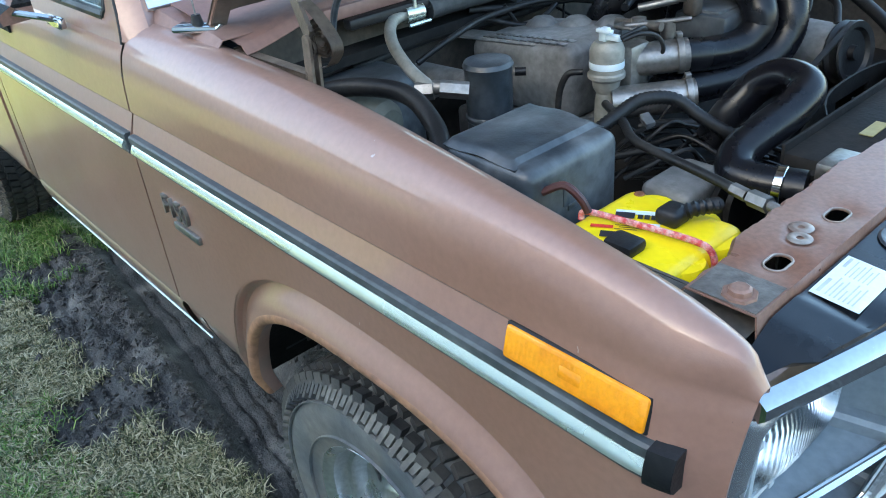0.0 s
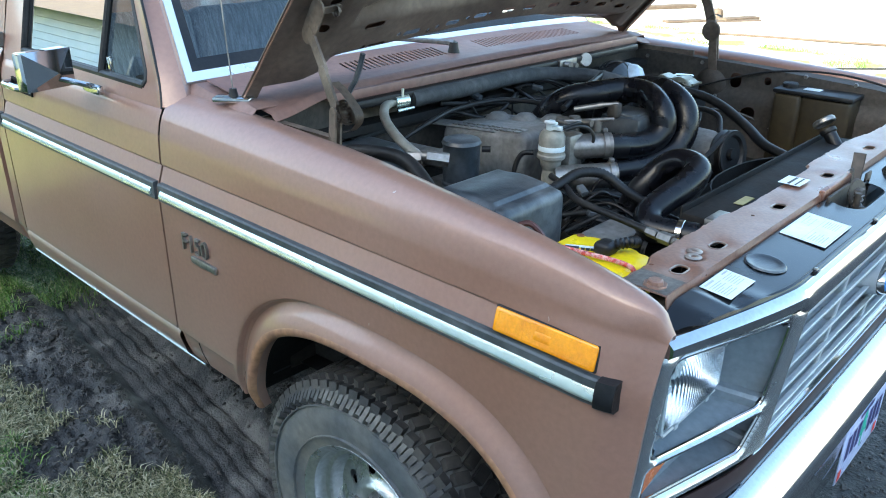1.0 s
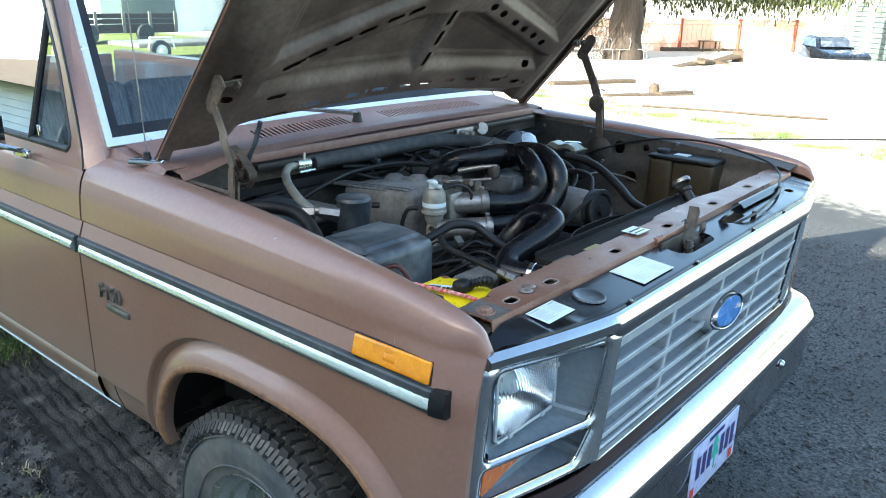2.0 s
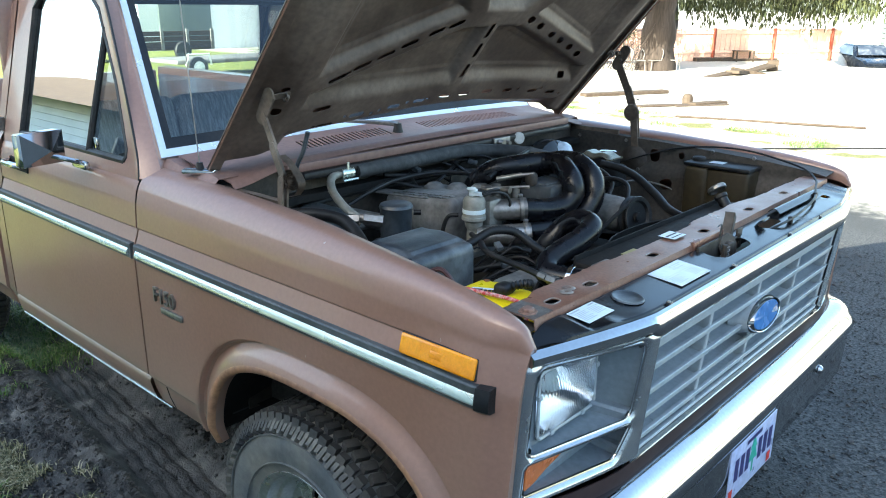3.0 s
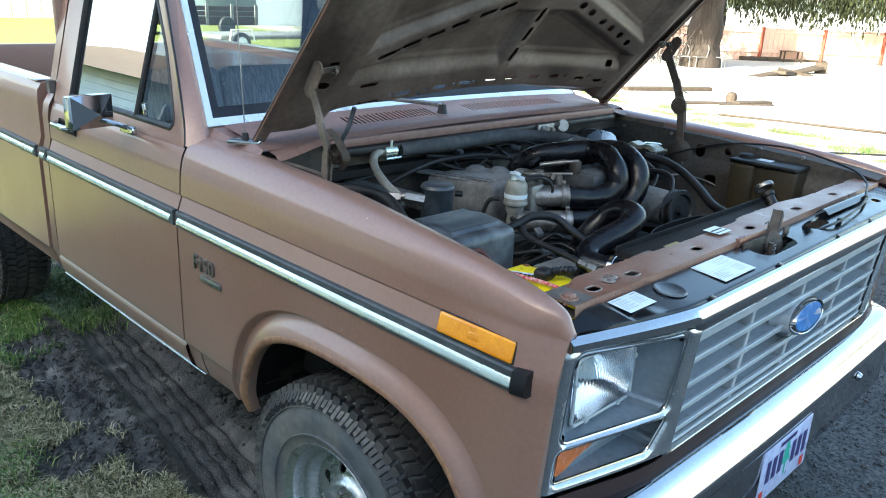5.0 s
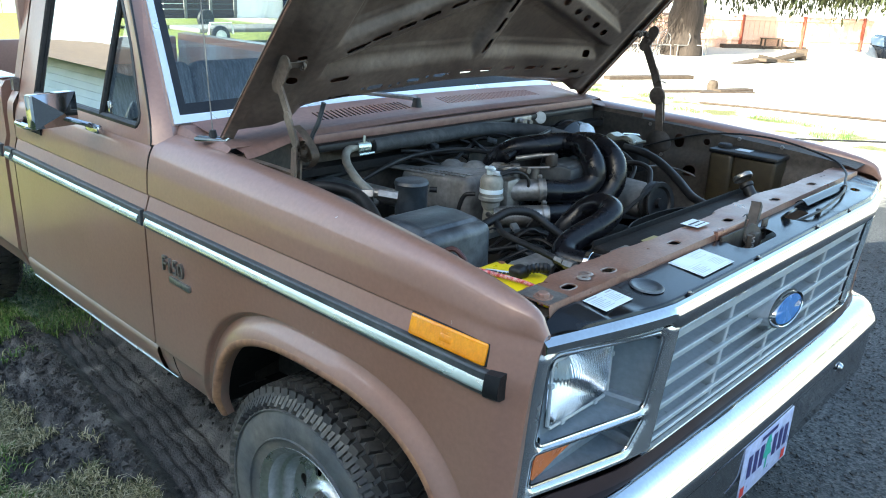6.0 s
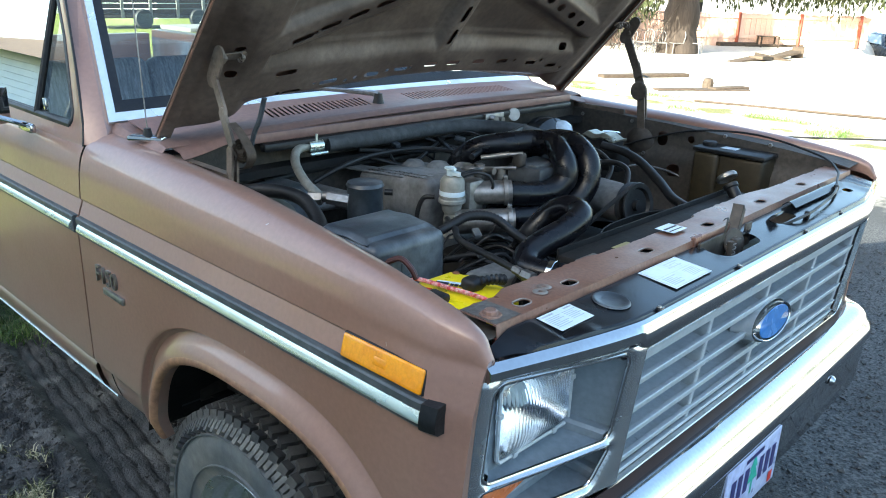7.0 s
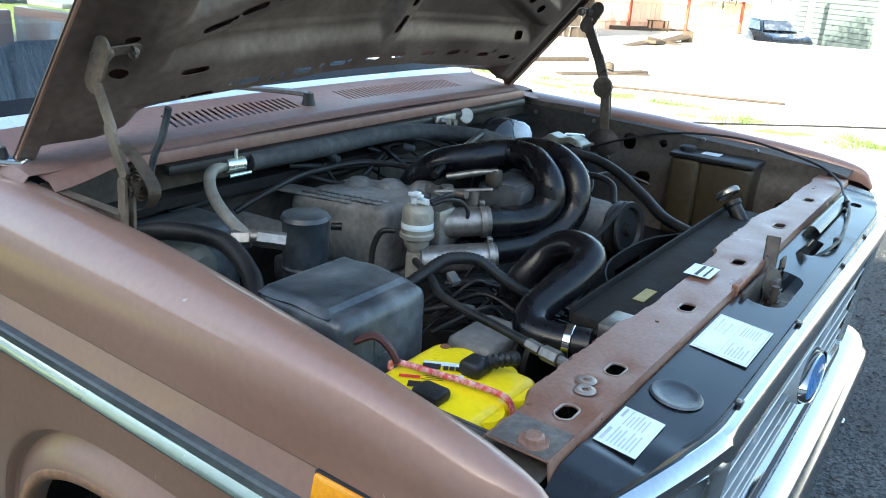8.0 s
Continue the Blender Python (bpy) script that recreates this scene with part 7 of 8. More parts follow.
# hoses, wires
LAGGING = material("dusty_pipe_lagging", (0.03, 0.032, 0.035), 0.75, 0.0, (0.1, 0.1, 0.098), 10.0, 0.8, 50, 0.3, 0.3, 60)
LINES = (
    ("insulated_pipe", LAGGING, 0.0215, [(-0.245, -0.425, 1.202), (-0.24, -0.35, 1.204), (-0.235, -0.22, 1.203), (-0.235, 0.0, 1.205), (-0.19, 0.13, 1.2), (-0.1, 0.2, 1.195), (-0.02, 0.24, 1.18)]),
    ("metal_pipe", DULL_PIPE, 0.0115, [(-0.245, -0.44, 1.203), (-0.245, -0.49, 1.205), (-0.225, -0.535, 1.2), (-0.18, -0.57, 1.18), (-0.1, -0.6, 1.155), (-0.03, -0.61, 1.135)]),
    ("vacuum_hose", BLACK, 0.008, [(-0.09, 0.23, 1.205), (-0.05, 0.1, 1.2), (0.0, -0.04, 1.198), (0.045, -0.17, 1.185)]),
    ("vacuum_hose", BLACK, 0.0065, [(-0.2, -0.5, 1.12), (-0.18, -0.42, 1.155), (-0.2, -0.3, 1.165), (-0.17, -0.15, 1.17), (-0.05, -0.1, 1.17)]),
    ("vacuum_hose", BLACK, 0.007, [(-0.26, -0.3, 1.17), (-0.2, -0.15, 1.155), (-0.12, -0.02, 1.16), (0.02, 0.0, 1.165)]),
    ("wire_loom", BLACK, 0.011, [(0.24, -0.52, 1.085), (0.25, -0.46, 1.105), (0.26, -0.41, 1.118), (0.29, -0.36, 1.11), (0.335, -0.34, 1.08), (0.38, -0.31, 1.05), (0.40, -0.25, 1.03)]),
    ("oil_cooler_line", BLACK, 0.0072, [(0.18, -0.40, 1.09), (0.26, -0.46, 1.098), (0.33, -0.515, 1.098), (0.45, -0.545, 1.098), (0.54, -0.57, 1.098)]),
    ("heater_hose", BLACK, 0.0165, [(-0.2, -0.755, 1.13), (-0.12, -0.71, 1.15), (-0.03, -0.67, 1.145), (0.05, -0.68, 1.115), (0.11, -0.715, 1.09), (0.18, -0.76, 1.05)]),
    ("heater_hose", BLACK, 0.0135, [(0.045, 0.46, 1.14), (0.12, 0.47, 1.13), (0.2, 0.44, 1.115), (0.3, 0.38, 1.085), (0.38, 0.32, 1.06), (0.46, 0.28, 1.05)]),
    ("small_hose", BLACK, 0.006, [(0.098, -0.36, 1.12), (0.075, -0.375, 1.115), (0.06, -0.38, 1.08), (0.055, -0.38, 1.03)]),
    ("plug_wire", BLACK, 0.0045, [(0.08, -0.23, 1.15), (0.12, -0.27, 1.155), (0.16, -0.25, 1.135), (0.17, -0.22, 1.11), (0.15, -0.2, 1.1)]),
    ("plug_wire", BLACK, 0.0045, [(0.3, -0.33, 1.03), (0.34, -0.28, 1.055), (0.37, -0.25, 1.03), (0.36, -0.2, 1.0)]),
    ("plug_wire", BLACK, 0.0045, [(0.25, -0.36, 1.02), (0.3, -0.34, 1.04), (0.36, -0.33, 1.02), (0.4, -0.3, 0.98)]),
    ("small_hose", BLACK, 0.007, [(0.03, 0.28, 1.13), (0.12, 0.29, 1.16), (0.2, 0.27, 1.13), (0.22, 0.22, 1.09)]),
    ("plug_wire", BLACK, 0.004, [(0.16, -0.33, 1.18), (0.175, -0.3, 1.186), (0.185, -0.265, 1.175), (0.19, -0.25, 1.15), (0.175, -0.245, 1.12)]),
    ("plug_wire", BLACK, 0.004, [(0.155, -0.33, 1.183), (0.165, -0.285, 1.19), (0.15, -0.25, 1.178), (0.12, -0.23, 1.17)]),
    ("vacuum_hose", BLACK, 0.006, [(-0.23, -0.28, 1.15), (-0.17, -0.2, 1.13), (-0.19, -0.08, 1.16), (-0.24, 0.02, 1.17)]),
    ("vacuum_hose", BLACK, 0.005, [(-0.25, -0.05, 1.175), (-0.18, 0.02, 1.15), (-0.1, 0.02, 1.17), (-0.02, -0.02, 1.19)]),
    ("vacuum_hose", BLACK, 0.006, [(-0.26, -0.15, 1.19), (-0.27, 0.05, 1.212), (-0.27, 0.2, 1.205), (-0.26, 0.32, 1.18)]),
    ("small_hose", BLACK, 0.009, [(0.19, -0.31, 1.02), (0.25, -0.29, 1.035), (0.29, -0.25, 1.03), (0.31, -0.19, 1.01)]),
    ("small_hose", BLACK, 0.007, [(0.2, -0.42, 1.0), (0.27, -0.38, 1.02), (0.31, -0.36, 1.0), (0.35, -0.35, 0.96)]),
    ("small_hose", BLACK, 0.008, [(0.3, 0.2, 1.1), (0.27, 0.24, 1.135), (0.2, 0.26, 1.14), (0.12, 0.22, 1.12)]),
    ("brake_pipe", STEEL, 0.0035, [(0.03, 0.47, 1.09), (0.06, 0.55, 1.06), (0.08, 0.68, 1.05), (0.15, 0.77, 1.02), (0.25, 0.775, 0.98)]),
    ("firewall_loom", BLACK, 0.01, [(-0.28, -0.6, 1.12), (-0.27, -0.4, 1.135), (-0.28, -0.1, 1.12), (-0.27, 0.2, 1.14), (-0.26, 0.5, 1.1)]),
)
for nm, mt, r, pts in LINES:
    pc(nm, tubem(pts, r, seg=12, smooth=8, ribs=0.0018 if nm == "wire_loom" else 0.0), mt, engine, sharp=60)
wires = random.Random(21)
for k in range(15):
    a = Vector((wires.uniform(0.14, 0.3), wires.uniform(-0.46, -0.3), wires.uniform(0.93, 1.0)))
    b = Vector((wires.uniform(0.26, 0.42), wires.uniform(-0.34, -0.14), wires.uniform(0.92, 0.98)))
    sag = Vector((wires.uniform(-0.05, 0.05), wires.uniform(-0.05, 0.05), wires.uniform(0.02, 0.1)))
    pc("wire", tubem([a, a.lerp(b, 0.35) + sag, a.lerp(b, 0.7) + sag * 0.6, b], wires.choice((0.0028, 0.0035, 0.0045)), seg=6, smooth=6), BLACK, engine, sharp=60)
for k in range(12):
    a = Vector((wires.uniform(-0.27, -0.2), wires.uniform(-0.35, 0.3), wires.uniform(1.13, 1.19)))
    b = a + Vector((wires.uniform(0.02, 0.12), wires.uniform(-0.14, 0.14), wires.uniform(-0.07, 0.01)))
    pc("wire", tubem([a, a.lerp(b, 0.5) + Vector((0, 0, wires.uniform(-0.03, 0.03))), b], wires.choice((0.003, 0.004, 0.005)), seg=6, smooth=6), BLACK, engine, sharp=60)
for x, y, z, turn in ((0.2, -0.29, 1.075, 20), (0.3, -0.4, 1.03, 60), (0.24, -0.36, 1.06, -30), (0.07, -0.24, 1.16, 10), (-0.2, 0.05, 1.17, 40), (-0.22, -0.2, 1.18, 0)):
    pc("wire_connector", boxm((-0.016, -0.009, -0.007), (0.016, 0.009, 0.007), 0.003, 2, pose(x, y, z, 10, 15, turn)), PLASTIC, engine)
bm = bmesh.new()
rod(bm, (0.515, -0.563, 1.098), (0.54, -0.57, 1.098), 0.009, 6)
rod(bm, (0.545, -0.571, 1.098), (0.575, -0.58, 1.1), 0.0115, 6)
rod(bm, (0.575, -0.58, 1.1), (0.605, -0.588, 1.1), 0.007, 10)
pc("line_fitting", bm, STEEL, engine)
# collar and lever on the metal pipe, then the silver coupling
bm = bmesh.new()
rod(bm, (-0.246, -0.485, 1.204), (-0.243, -0.443, 1.203), 0.0175, 16)
rod(bm, (-0.235, -0.465, 1.215), (-0.235, -0.463, 1.236), 0.004, 8)
rod(bm, (-0.225, -0.49, 1.186), (-0.22, -0.44, 1.188), 0.004, 8)
pc("pipe_collar", bm, WORN_CHROME, engine)
bm = bmesh.new()
rod(bm, (-0.045, -0.61, 1.135), (-0.005, -0.585, 1.135), 0.013, 12)
rod(bm, (-0.02, -0.6, 1.135), (0.015, -0.565, 1.128), 0.016, 6)
rod(bm, (-0.055, -0.625, 1.13), (-0.03, -0.605, 1.132), 0.017, 6)
pc("pipe_coupling", bm, STEEL, engine)
# heater box and blower on the firewall
heater = group_thing("heater_box", (-0.25, -0.62, 0.95), "black plastic heater box and grey blower", "heater")
bm = bmesh.new()
box(bm, (-0.30, -0.73, 0.9), (-0.15, -0.52, 1.125), 0.03, 3)
pc("housing", bm, PLASTIC, heater)
pc("blower_motor", lathem([(0, 0.1), (0.03, 0.098), (0.045, 0.085), (0.052, 0.06), (0.052, 0.0), (0, 0)], along((-0.17, -0.69, 1.07), (-0.06, -0.67, 1.075)), 28), material("olive_grey_plastic", (0.12, 0.125, 0.105), 0.6, 0, (0.17, 0.16, 0.13), 10, 0.6), heater)
# brake booster and master cylinder
brake = group_thing("brake_booster", (-0.2, 0.5, 1.0), "black brake booster with a bright lidded reservoir", "brake booster")
pc("booster_shell", lathem([(0, 0.0), (0.09, 0.0), (0.118, 0.02), (0.122, 0.05), (0.118, 0.075), (0.10, 0.09), (0.06, 0.11), (0, 0.115)], along((-0.25, 0.49, 1.075), (-0.10, 0.485, 1.075)), 40), material("glossy_black_shell", (0.03, 0.032, 0.035), 0.15, 0.3, (0.08, 0.08, 0.08), 10, 0.4), brake)
pc("cylinder", boxm((-0.13, 0.53, 1.04), (0.07, 0.61, 1.12), 0.015, 3), DARK, brake)
bm = sheet(lambda u, v: (-0.09 + 0.13 * u, 0.532 + 0.085 * v, 1.145 + 0.012 * smoothstep(0, 0.15, u) * smoothstep(1, 0.85, u) * smoothstep(0, 0.2, v) * smoothstep(1, 0.8, v) + 0.004 * math.sin(u * 12)), steps(0, 1, 0.06), steps(0, 1, 0.1), thick=0.006)
pc("reservoir_lid", bm, material("dull_tan_plated_lid", (0.36, 0.34, 0.26), 0.3, 0.7, (0.26, 0.24, 0.18), 14, 0.6), brake, "dull plated reservoir lid")
jar = pc("fluid_jar", lathem([(0, 0), (0.03, 0), (0.034, 0.01), (0.034, 0.05), (0.03, 0.056), (0.028, 0.058)], Matrix.Translation((-0.03, 0.63, 1.085)), 28), BLACK, brake)
child(part("jar_lid", lathem([(0, 0.014), (0.026, 0.013), (0.033, 0.009), (0.034, 0.0), (0.028, -0.002)], Matrix.Translation((-0.03, 0.63, 1.144)), 28), CHROME, None, "bright pressed lid"), jar)
pc("dome", lathem([(0, 0.034), (0.02, 0.031), (0.036, 0.02), (0.045, 0.0), (0.045, -0.03)], Matrix.Translation((-0.165, 0.52, 1.152)), 32), material("pale_blue_enamel", (0.6, 0.68, 0.76), 0.18, 0.0, (0.5, 0.58, 0.66), 12, 0.5), brake, "pale glossy round cover")
pc("reservoir", boxm((-0.085, 0.536, 1.1), (0.035, 0.613, 1.145), 0.006), BLACK, brake)
# coolant tank on the far wing
tank = group_thing("coolant_tank", (0.36, 0.77, 0.92), "stained amber plastic tank with a black lid", "tank")
bm = bmesh.new()
box(bm, (0.245, 0.69, 0.9), (0.33, 0.80, 1.13), 0.014, 3)
box(bm, (0.325, 0.70, 0.92), (0.475, 0.80, 1.13), 0.014, 3)
pc("body", bm, BOTTLE, tank)
pc("lid", boxm((0.24, 0.69, 1.128), (0.48, 0.80, 1.143), 0.006, 2), BLACK, tank)
pc("filler_cap", lathem([(0, 0.014), (0.02, 0.014), (0.024, 0.01), (0.024, 0)], Matrix.Translation((0.275, 0.745, 1.143)), 24), BLACK, tank)
pc("paper_note", boxm((0.32, 0.725, 1.1435), (0.37, 0.765, 1.1445), 0, 1), WHITE_LABEL, tank)
# small parts on the firewall
bm = bmesh.new()
box(bm, (-0.24, 0.20, 1.18), (-0.228, 0.29, 1.226), 0.003)
rod(bm, (-0.228, 0.225, 1.21), (-0.205, 0.225, 1.21), 0.012)
rod(bm, (-0.228, 0.265, 1.205), (-0.21, 0.265, 1.205), 0.009)
pc("relay_bracket", bm, STEEL, truck)
pc("white_disc", lathem([(0, 0.004), (0.02, 0.004), (0.022, 0)], along((-0.232, 0.345, 1.212), (-0.15, 0.3, 1.23)), 24), material("pale_plastic", (0.5, 0.48, 0.45), 0.5), truck)


# ---- the yard and street behind: fence, trees, shed, cars, trailer ----
FENCE = material("red_stained_fence_boards", (0.6, 0.37, 0.27), 0.8, 0.0, (0.64, 0.42, 0.32), 3, 0.6, 40, 0.15, 0.1, 60)
POST = material("dark_red_post", (0.25, 0.05, 0.025), 0.8, 0.0, (0.18, 0.04, 0.02), 6, 0.5)
BARK = material("brown_bark", (0.045, 0.032, 0.024), 0.95, 0.0, (0.02, 0.014, 0.01), 6, 0.8, 30, 0.3, 0.9, 14, stretch=(1, 1, 0.15))
# green lowered so that the sprays look backlit and shaded
LEAF = material("shade_darkened_foliage", (0.032, 0.044, 0.014), 0.8, 0.0, (0.065, 0.07, 0.022), 2.5, 0.9, 30, 0.3)
LEAF_DRY = material("olive_foliage", (0.12, 0.115, 0.04), 0.7, 0.0, (0.2, 0.16, 0.06), 2.5, 0.9, 30, 0.3)
LUMBER = material("weathered_lumber", (0.06, 0.042, 0.027), 0.85, 0.0, (0.035, 0.022, 0.014), 5, 0.7, 50, 0.2, 0.1, 80, stretch=(0.3, 3, 3))
# grey green darkened to stand for the shade under the garage roof
GARAGE = material("shade_darkened_garage_door", (0.1, 0.125, 0.118), 0.6, 0.0, (0.08, 0.1, 0.095), 3, 0.5)
WHITE_WALL = material("white_painted_boards", (0.75, 0.76, 0.75), 0.6, 0.0, (0.66, 0.67, 0.66), 3, 0.5)
CAR_PAINT = material("dark_car_paint", (0.03, 0.035, 0.045), 0.25, 0.2, (0.04, 0.045, 0.055), 5, 0.5, coat=0.5)
OLD_GREY = material("weathered_grey_metal", (0.22, 0.21, 0.2), 0.7, 0.2, (0.14, 0.12, 0.1), 4, 0.7)


def gz(x, y):
    return ground_z(x, y)


# board fence along the yard
fence_a, fence_b = Vector((-12.9, 18.6, 0)), Vector((-6.95, 27.25, 0))
fence = tagged(new("board_fence"), "red stained board fence, sunlit, dark posts", "fence")
fence.location = fence_a
bpy.context.view_layer.update()
run = (fence_b - fence_a)
board_mesh = None
n_boards = 58
turn = math.degrees(math.atan2(run.y, run.x))
for k in range(n_boards):
    p = fence_a + run * (k / n_boards)
    if board_mesh is None:
        board_mesh = finish("board", boxm((0, -0.012, 0), (run.length / n_boards - 0.008, 0.012, 1.0), 0.004, 1), FENCE)
    ob = new("board", board_mesh)
    ob.matrix_world = pose(p.x, p.y, gz(p.x, p.y) + 0.02 - 0.02 * (k % 3 == 0), 0, 0, turn)
    child(ob, fence)
for k in range(5):
    p = fence_a + run * min(0.99, 0.13 + 0.21 * k)
    pc("post", boxm((p.x - 0.04, p.y - 0.12, gz(p.x, p.y) - 0.1), (p.x + 0.05, p.y - 0.03, gz(p.x, p.y) + 1.04), 0.01), POST, fence)
for h in (0.25, 0.86):
    bm = boxm((0, -0.055, 0), (run.length, -0.013, 0.1), 0.005, 1, pose(fence_a.x, fence_a.y, gz(fence_a.x, fence_a.y) + h, 0, 0, turn))
    pc("rail", bm, FENCE, fence)


def clump_tree(x, y, trunk_r, trunk_h, centres, count, size, mat, label, droop=0.0, seed=1):
    """Tapered trunk with limbs and a crown of many small leaf sprays."""
    r = random.Random(seed)
    z0 = gz(x, y) - 0.1
    t = tagged(new("tree"), label, "tree")
    t.location = (x, y, z0)
    bpy.context.view_layer.update()
    bm = bmesh.new()
    tube(bm, [(x, y, z0), (x + 0.03, y, z0 + trunk_h * 0.3), (x - 0.05, y + 0.05, z0 + trunk_h * 0.7), (x, y, z0 + trunk_h)], lambda q: trunk_r * (1.25 - 0.75 * q ** 0.6) * (1 + 0.08 * math.sin(q * 40)), seg=14, smooth=8)
    for c in centres:
        a = Vector((x, y, z0 + trunk_h * r.uniform(0.45, 0.9)))
        b = Vector(c[:3])
        tube(bm, [a, a.lerp(b, 0.5) + Vector((0, 0, 0.2)), b], lambda q: trunk_r * (0.22 - 0.17 * q), seg=6, smooth=4)
    pc("trunk", bm, BARK, t)
    verts, faces = [], []
    for cx, cy, cz, rad in centres:
        for _ in range(count):
            while True:
                d = Vector((r.uniform(-1, 1), r.uniform(-1, 1), r.uniform(-1, 1)))
                if 0.25 < d.length < 1:
                    break
            p = Vector((cx, cy, cz)) + Vector((d.x * rad, d.y * rad, d.z * rad * 0.8 - droop * r.random() * rad))
            q = Euler((r.uniform(0, 6.3), r.uniform(0, 6.3), r.uniform(0, 6.3))).to_matrix()
            s1, s2 = size * r.uniform(0.5, 1.3), size * r.uniform(0.15, 0.4)
            k = len(verts)
            if droop:
                q = Matrix.Rotation(r.uniform(0, 6.3), 3, "Z") @ Matrix.Rotation(radians(90 + r.uniform(-25, 25)), 3, "Y")
            verts += [tuple(p + q @ Vector(w)) for w in ((-s1, 0, 0), (0, -s2, 0.1 * s1), (s1, 0, -0.1 * s1), (0, s2, 0.1 * s1))]
            faces.append((k, k + 1, k + 2, k + 3))
    me = bpy.data.meshes.new("crown")
    me.from_pydata(verts, [], faces)
    me.materials.append(mat)
    child(new("crown", me), t)
    return t


clump_tree(-9.25, 18.7, 0.46, 6.5, [(-10.4, 18.4, 4.9, 1.2), (-9.2, 18.6, 5.6, 1.5), (-8.0, 19.2, 5.6, 1.3), (-9.3, 15.4, 3.7, 1.1), (-9.2, 16.8, 3.0, 0.9), (-9.2, 14.2, 4.3, 1.2)], 1500, 0.11, LEAF, "large dark conifer with a thick brown trunk", 0.7, 3)
clump_tree(-12.0, 24.5, 0.4, 7.5, [(-11.4, 23.4, 3.0, 1.3), (-10.2, 24.2, 2.75, 1.2), (-8.9, 25.2, 2.65, 1.2), (-7.6, 25.9, 2.6, 1.15), (-6.3, 26.6, 2.8, 1.2), (-5.0, 27.4, 3.3, 1.3), (-10.0, 24.6, 4.6, 1.5), (-8.0, 26.0, 4.6, 1.5), (-5.6, 27.4, 4.9, 1.5)], 1700, 0.12, LEAF, "conifer behind the fence with drooping green sprays", 0.75, 4)
clump_tree(-15.0, 22.5, 0.3, 5, [(-14.6, 22.5, 3.2, 2.0), (-13.4, 23.5, 2.6, 1.6), (-16.2, 22.0, 3.0, 1.8)], 1200, 0.12, LEAF_DRY, "olive leaved tree behind the fence", 0.3, 5)
clump_tree(-0.9, 22.6, 0.35, 5, [(-0.9, 22.4, 3.6, 1.5), (0.6, 22.8, 3.4, 1.5)], 900, 0.12, LEAF_DRY, "brown leaved tree beside the garage", 0.3, 7)
clump_tree(-30.0, 15.5, 0.3, 6, [(-30, 15.5, 4, 1.6), (-30, 15.5, 6, 1.3), (-30, 15.5, 2.4, 1.7), (-30, 15.5, 7.4, 0.9)], 1000, 0.16, LEAF, "dark green conifer far behind the truck", 0.3, 9)
clump_tree(-38.0, 8.0, 0.3, 3, [(-38, 8, 1.6, 1.7), (-39, 5, 1.5, 1.7), (-40, 1.5, 1.6, 1.8), (-41, -2, 1.6, 1.8)], 900, 0.16, LEAF, "green hedge along the far side", 0.0, 11)
clump_tree(-11.6, 18.9, 0.1, 1.6, [(-11.7, 18.9, 0.9, 0.7), (-11.2, 19.6, 1.4, 0.8), (-12.2, 18.6, 1.6, 0.8), (-10.9, 19.9, 2.3, 0.7)], 900, 0.1, LEAF, "dark evergreen shrub beside the big tree", 0.3, 13)
# brush pile by the big tree
bm = bmesh.new()
r = random.Random(8)
for k in range(40):
    a = Vector((-10.3 + r.uniform(-0.9, 0.9), 17.9 + r.uniform(-0.4, 0.4), gz(-10, 18)))
    tube(bm, [a, a + Vector((r.uniform(-0.4, 0.4), 0, r.uniform(0.3, 0.8))), a + Vector((r.uniform(-0.9, 0.9), 0.1, r.uniform(0.6, 1.5)))], 0.008, seg=4, smooth=2)
thing("brush_pile", bm, BARK, "pile of bare cut branches by the tree", "brush", kind="stuff")


# wire garden chairs
CHAIR_WIRE = material("pale_grey_wire", (0.16, 0.155, 0.145), 0.5, 0.3, (0.22, 0.2, 0.18), 10, 0.5)
def wire_chair(x, y, turn):
    c = tagged(new("garden_chair"), "pale grey wire garden chair under the tree", "chair", "chairs under the tree")
    z = gz(x, y)
    c.location = (x, y, z)
    bpy.context.view_layer.update()
    m = pose(x, y, z, 0, 0, turn) @ Matrix.Diagonal((0.72, 0.72, 0.68, 1))
    bm = bmesh.new()
    tube(bm, [m @ Vector(p) for p in ((-0.22, 0.2, 0.42), (-0.24, 0.24, 0.75), (0, 0.27, 0.92), (0.24, 0.24, 0.75), (0.22, 0.2, 0.42))], 0.014, seg=6, smooth=5)
    for k in (-0.12, 0, 0.12):
        tube(bm, [m @ Vector((k, 0.2, 0.42)), m @ Vector((k, 0.26, 0.86))], 0.008, seg=5, smooth=0)
    pc("backrest", bm, CHAIR_WIRE, c)
    bm = bmesh.new()
    tube(bm, [m @ Vector(p) for p in ((-0.22, -0.2, 0.42), (0.22, -0.2, 0.42), (0.22, 0.2, 0.42), (-0.22, 0.2, 0.42), (-0.22, -0.2, 0.42))], 0.014, seg=6, smooth=0)
    for k in range(6):
        tube(bm, [m @ Vector((-0.18 + 0.07 * k, -0.2, 0.42)), m @ Vector((-0.18 + 0.07 * k, 0.2, 0.42))], 0.007, seg=5, smooth=0)
    pc("seat", bm, CHAIR_WIRE, c)
    for a in (-0.2, 0.2):
        for b in (-0.2, 0.2):
            bm = bmesh.new()
            tube(bm, [m @ Vector((a, b, 0.42)), m @ Vector((a * 1.1, b * 1.15, 0.0))], 0.012, seg=6, smooth=0)
            pc("leg", bm, CHAIR_WIRE, c)


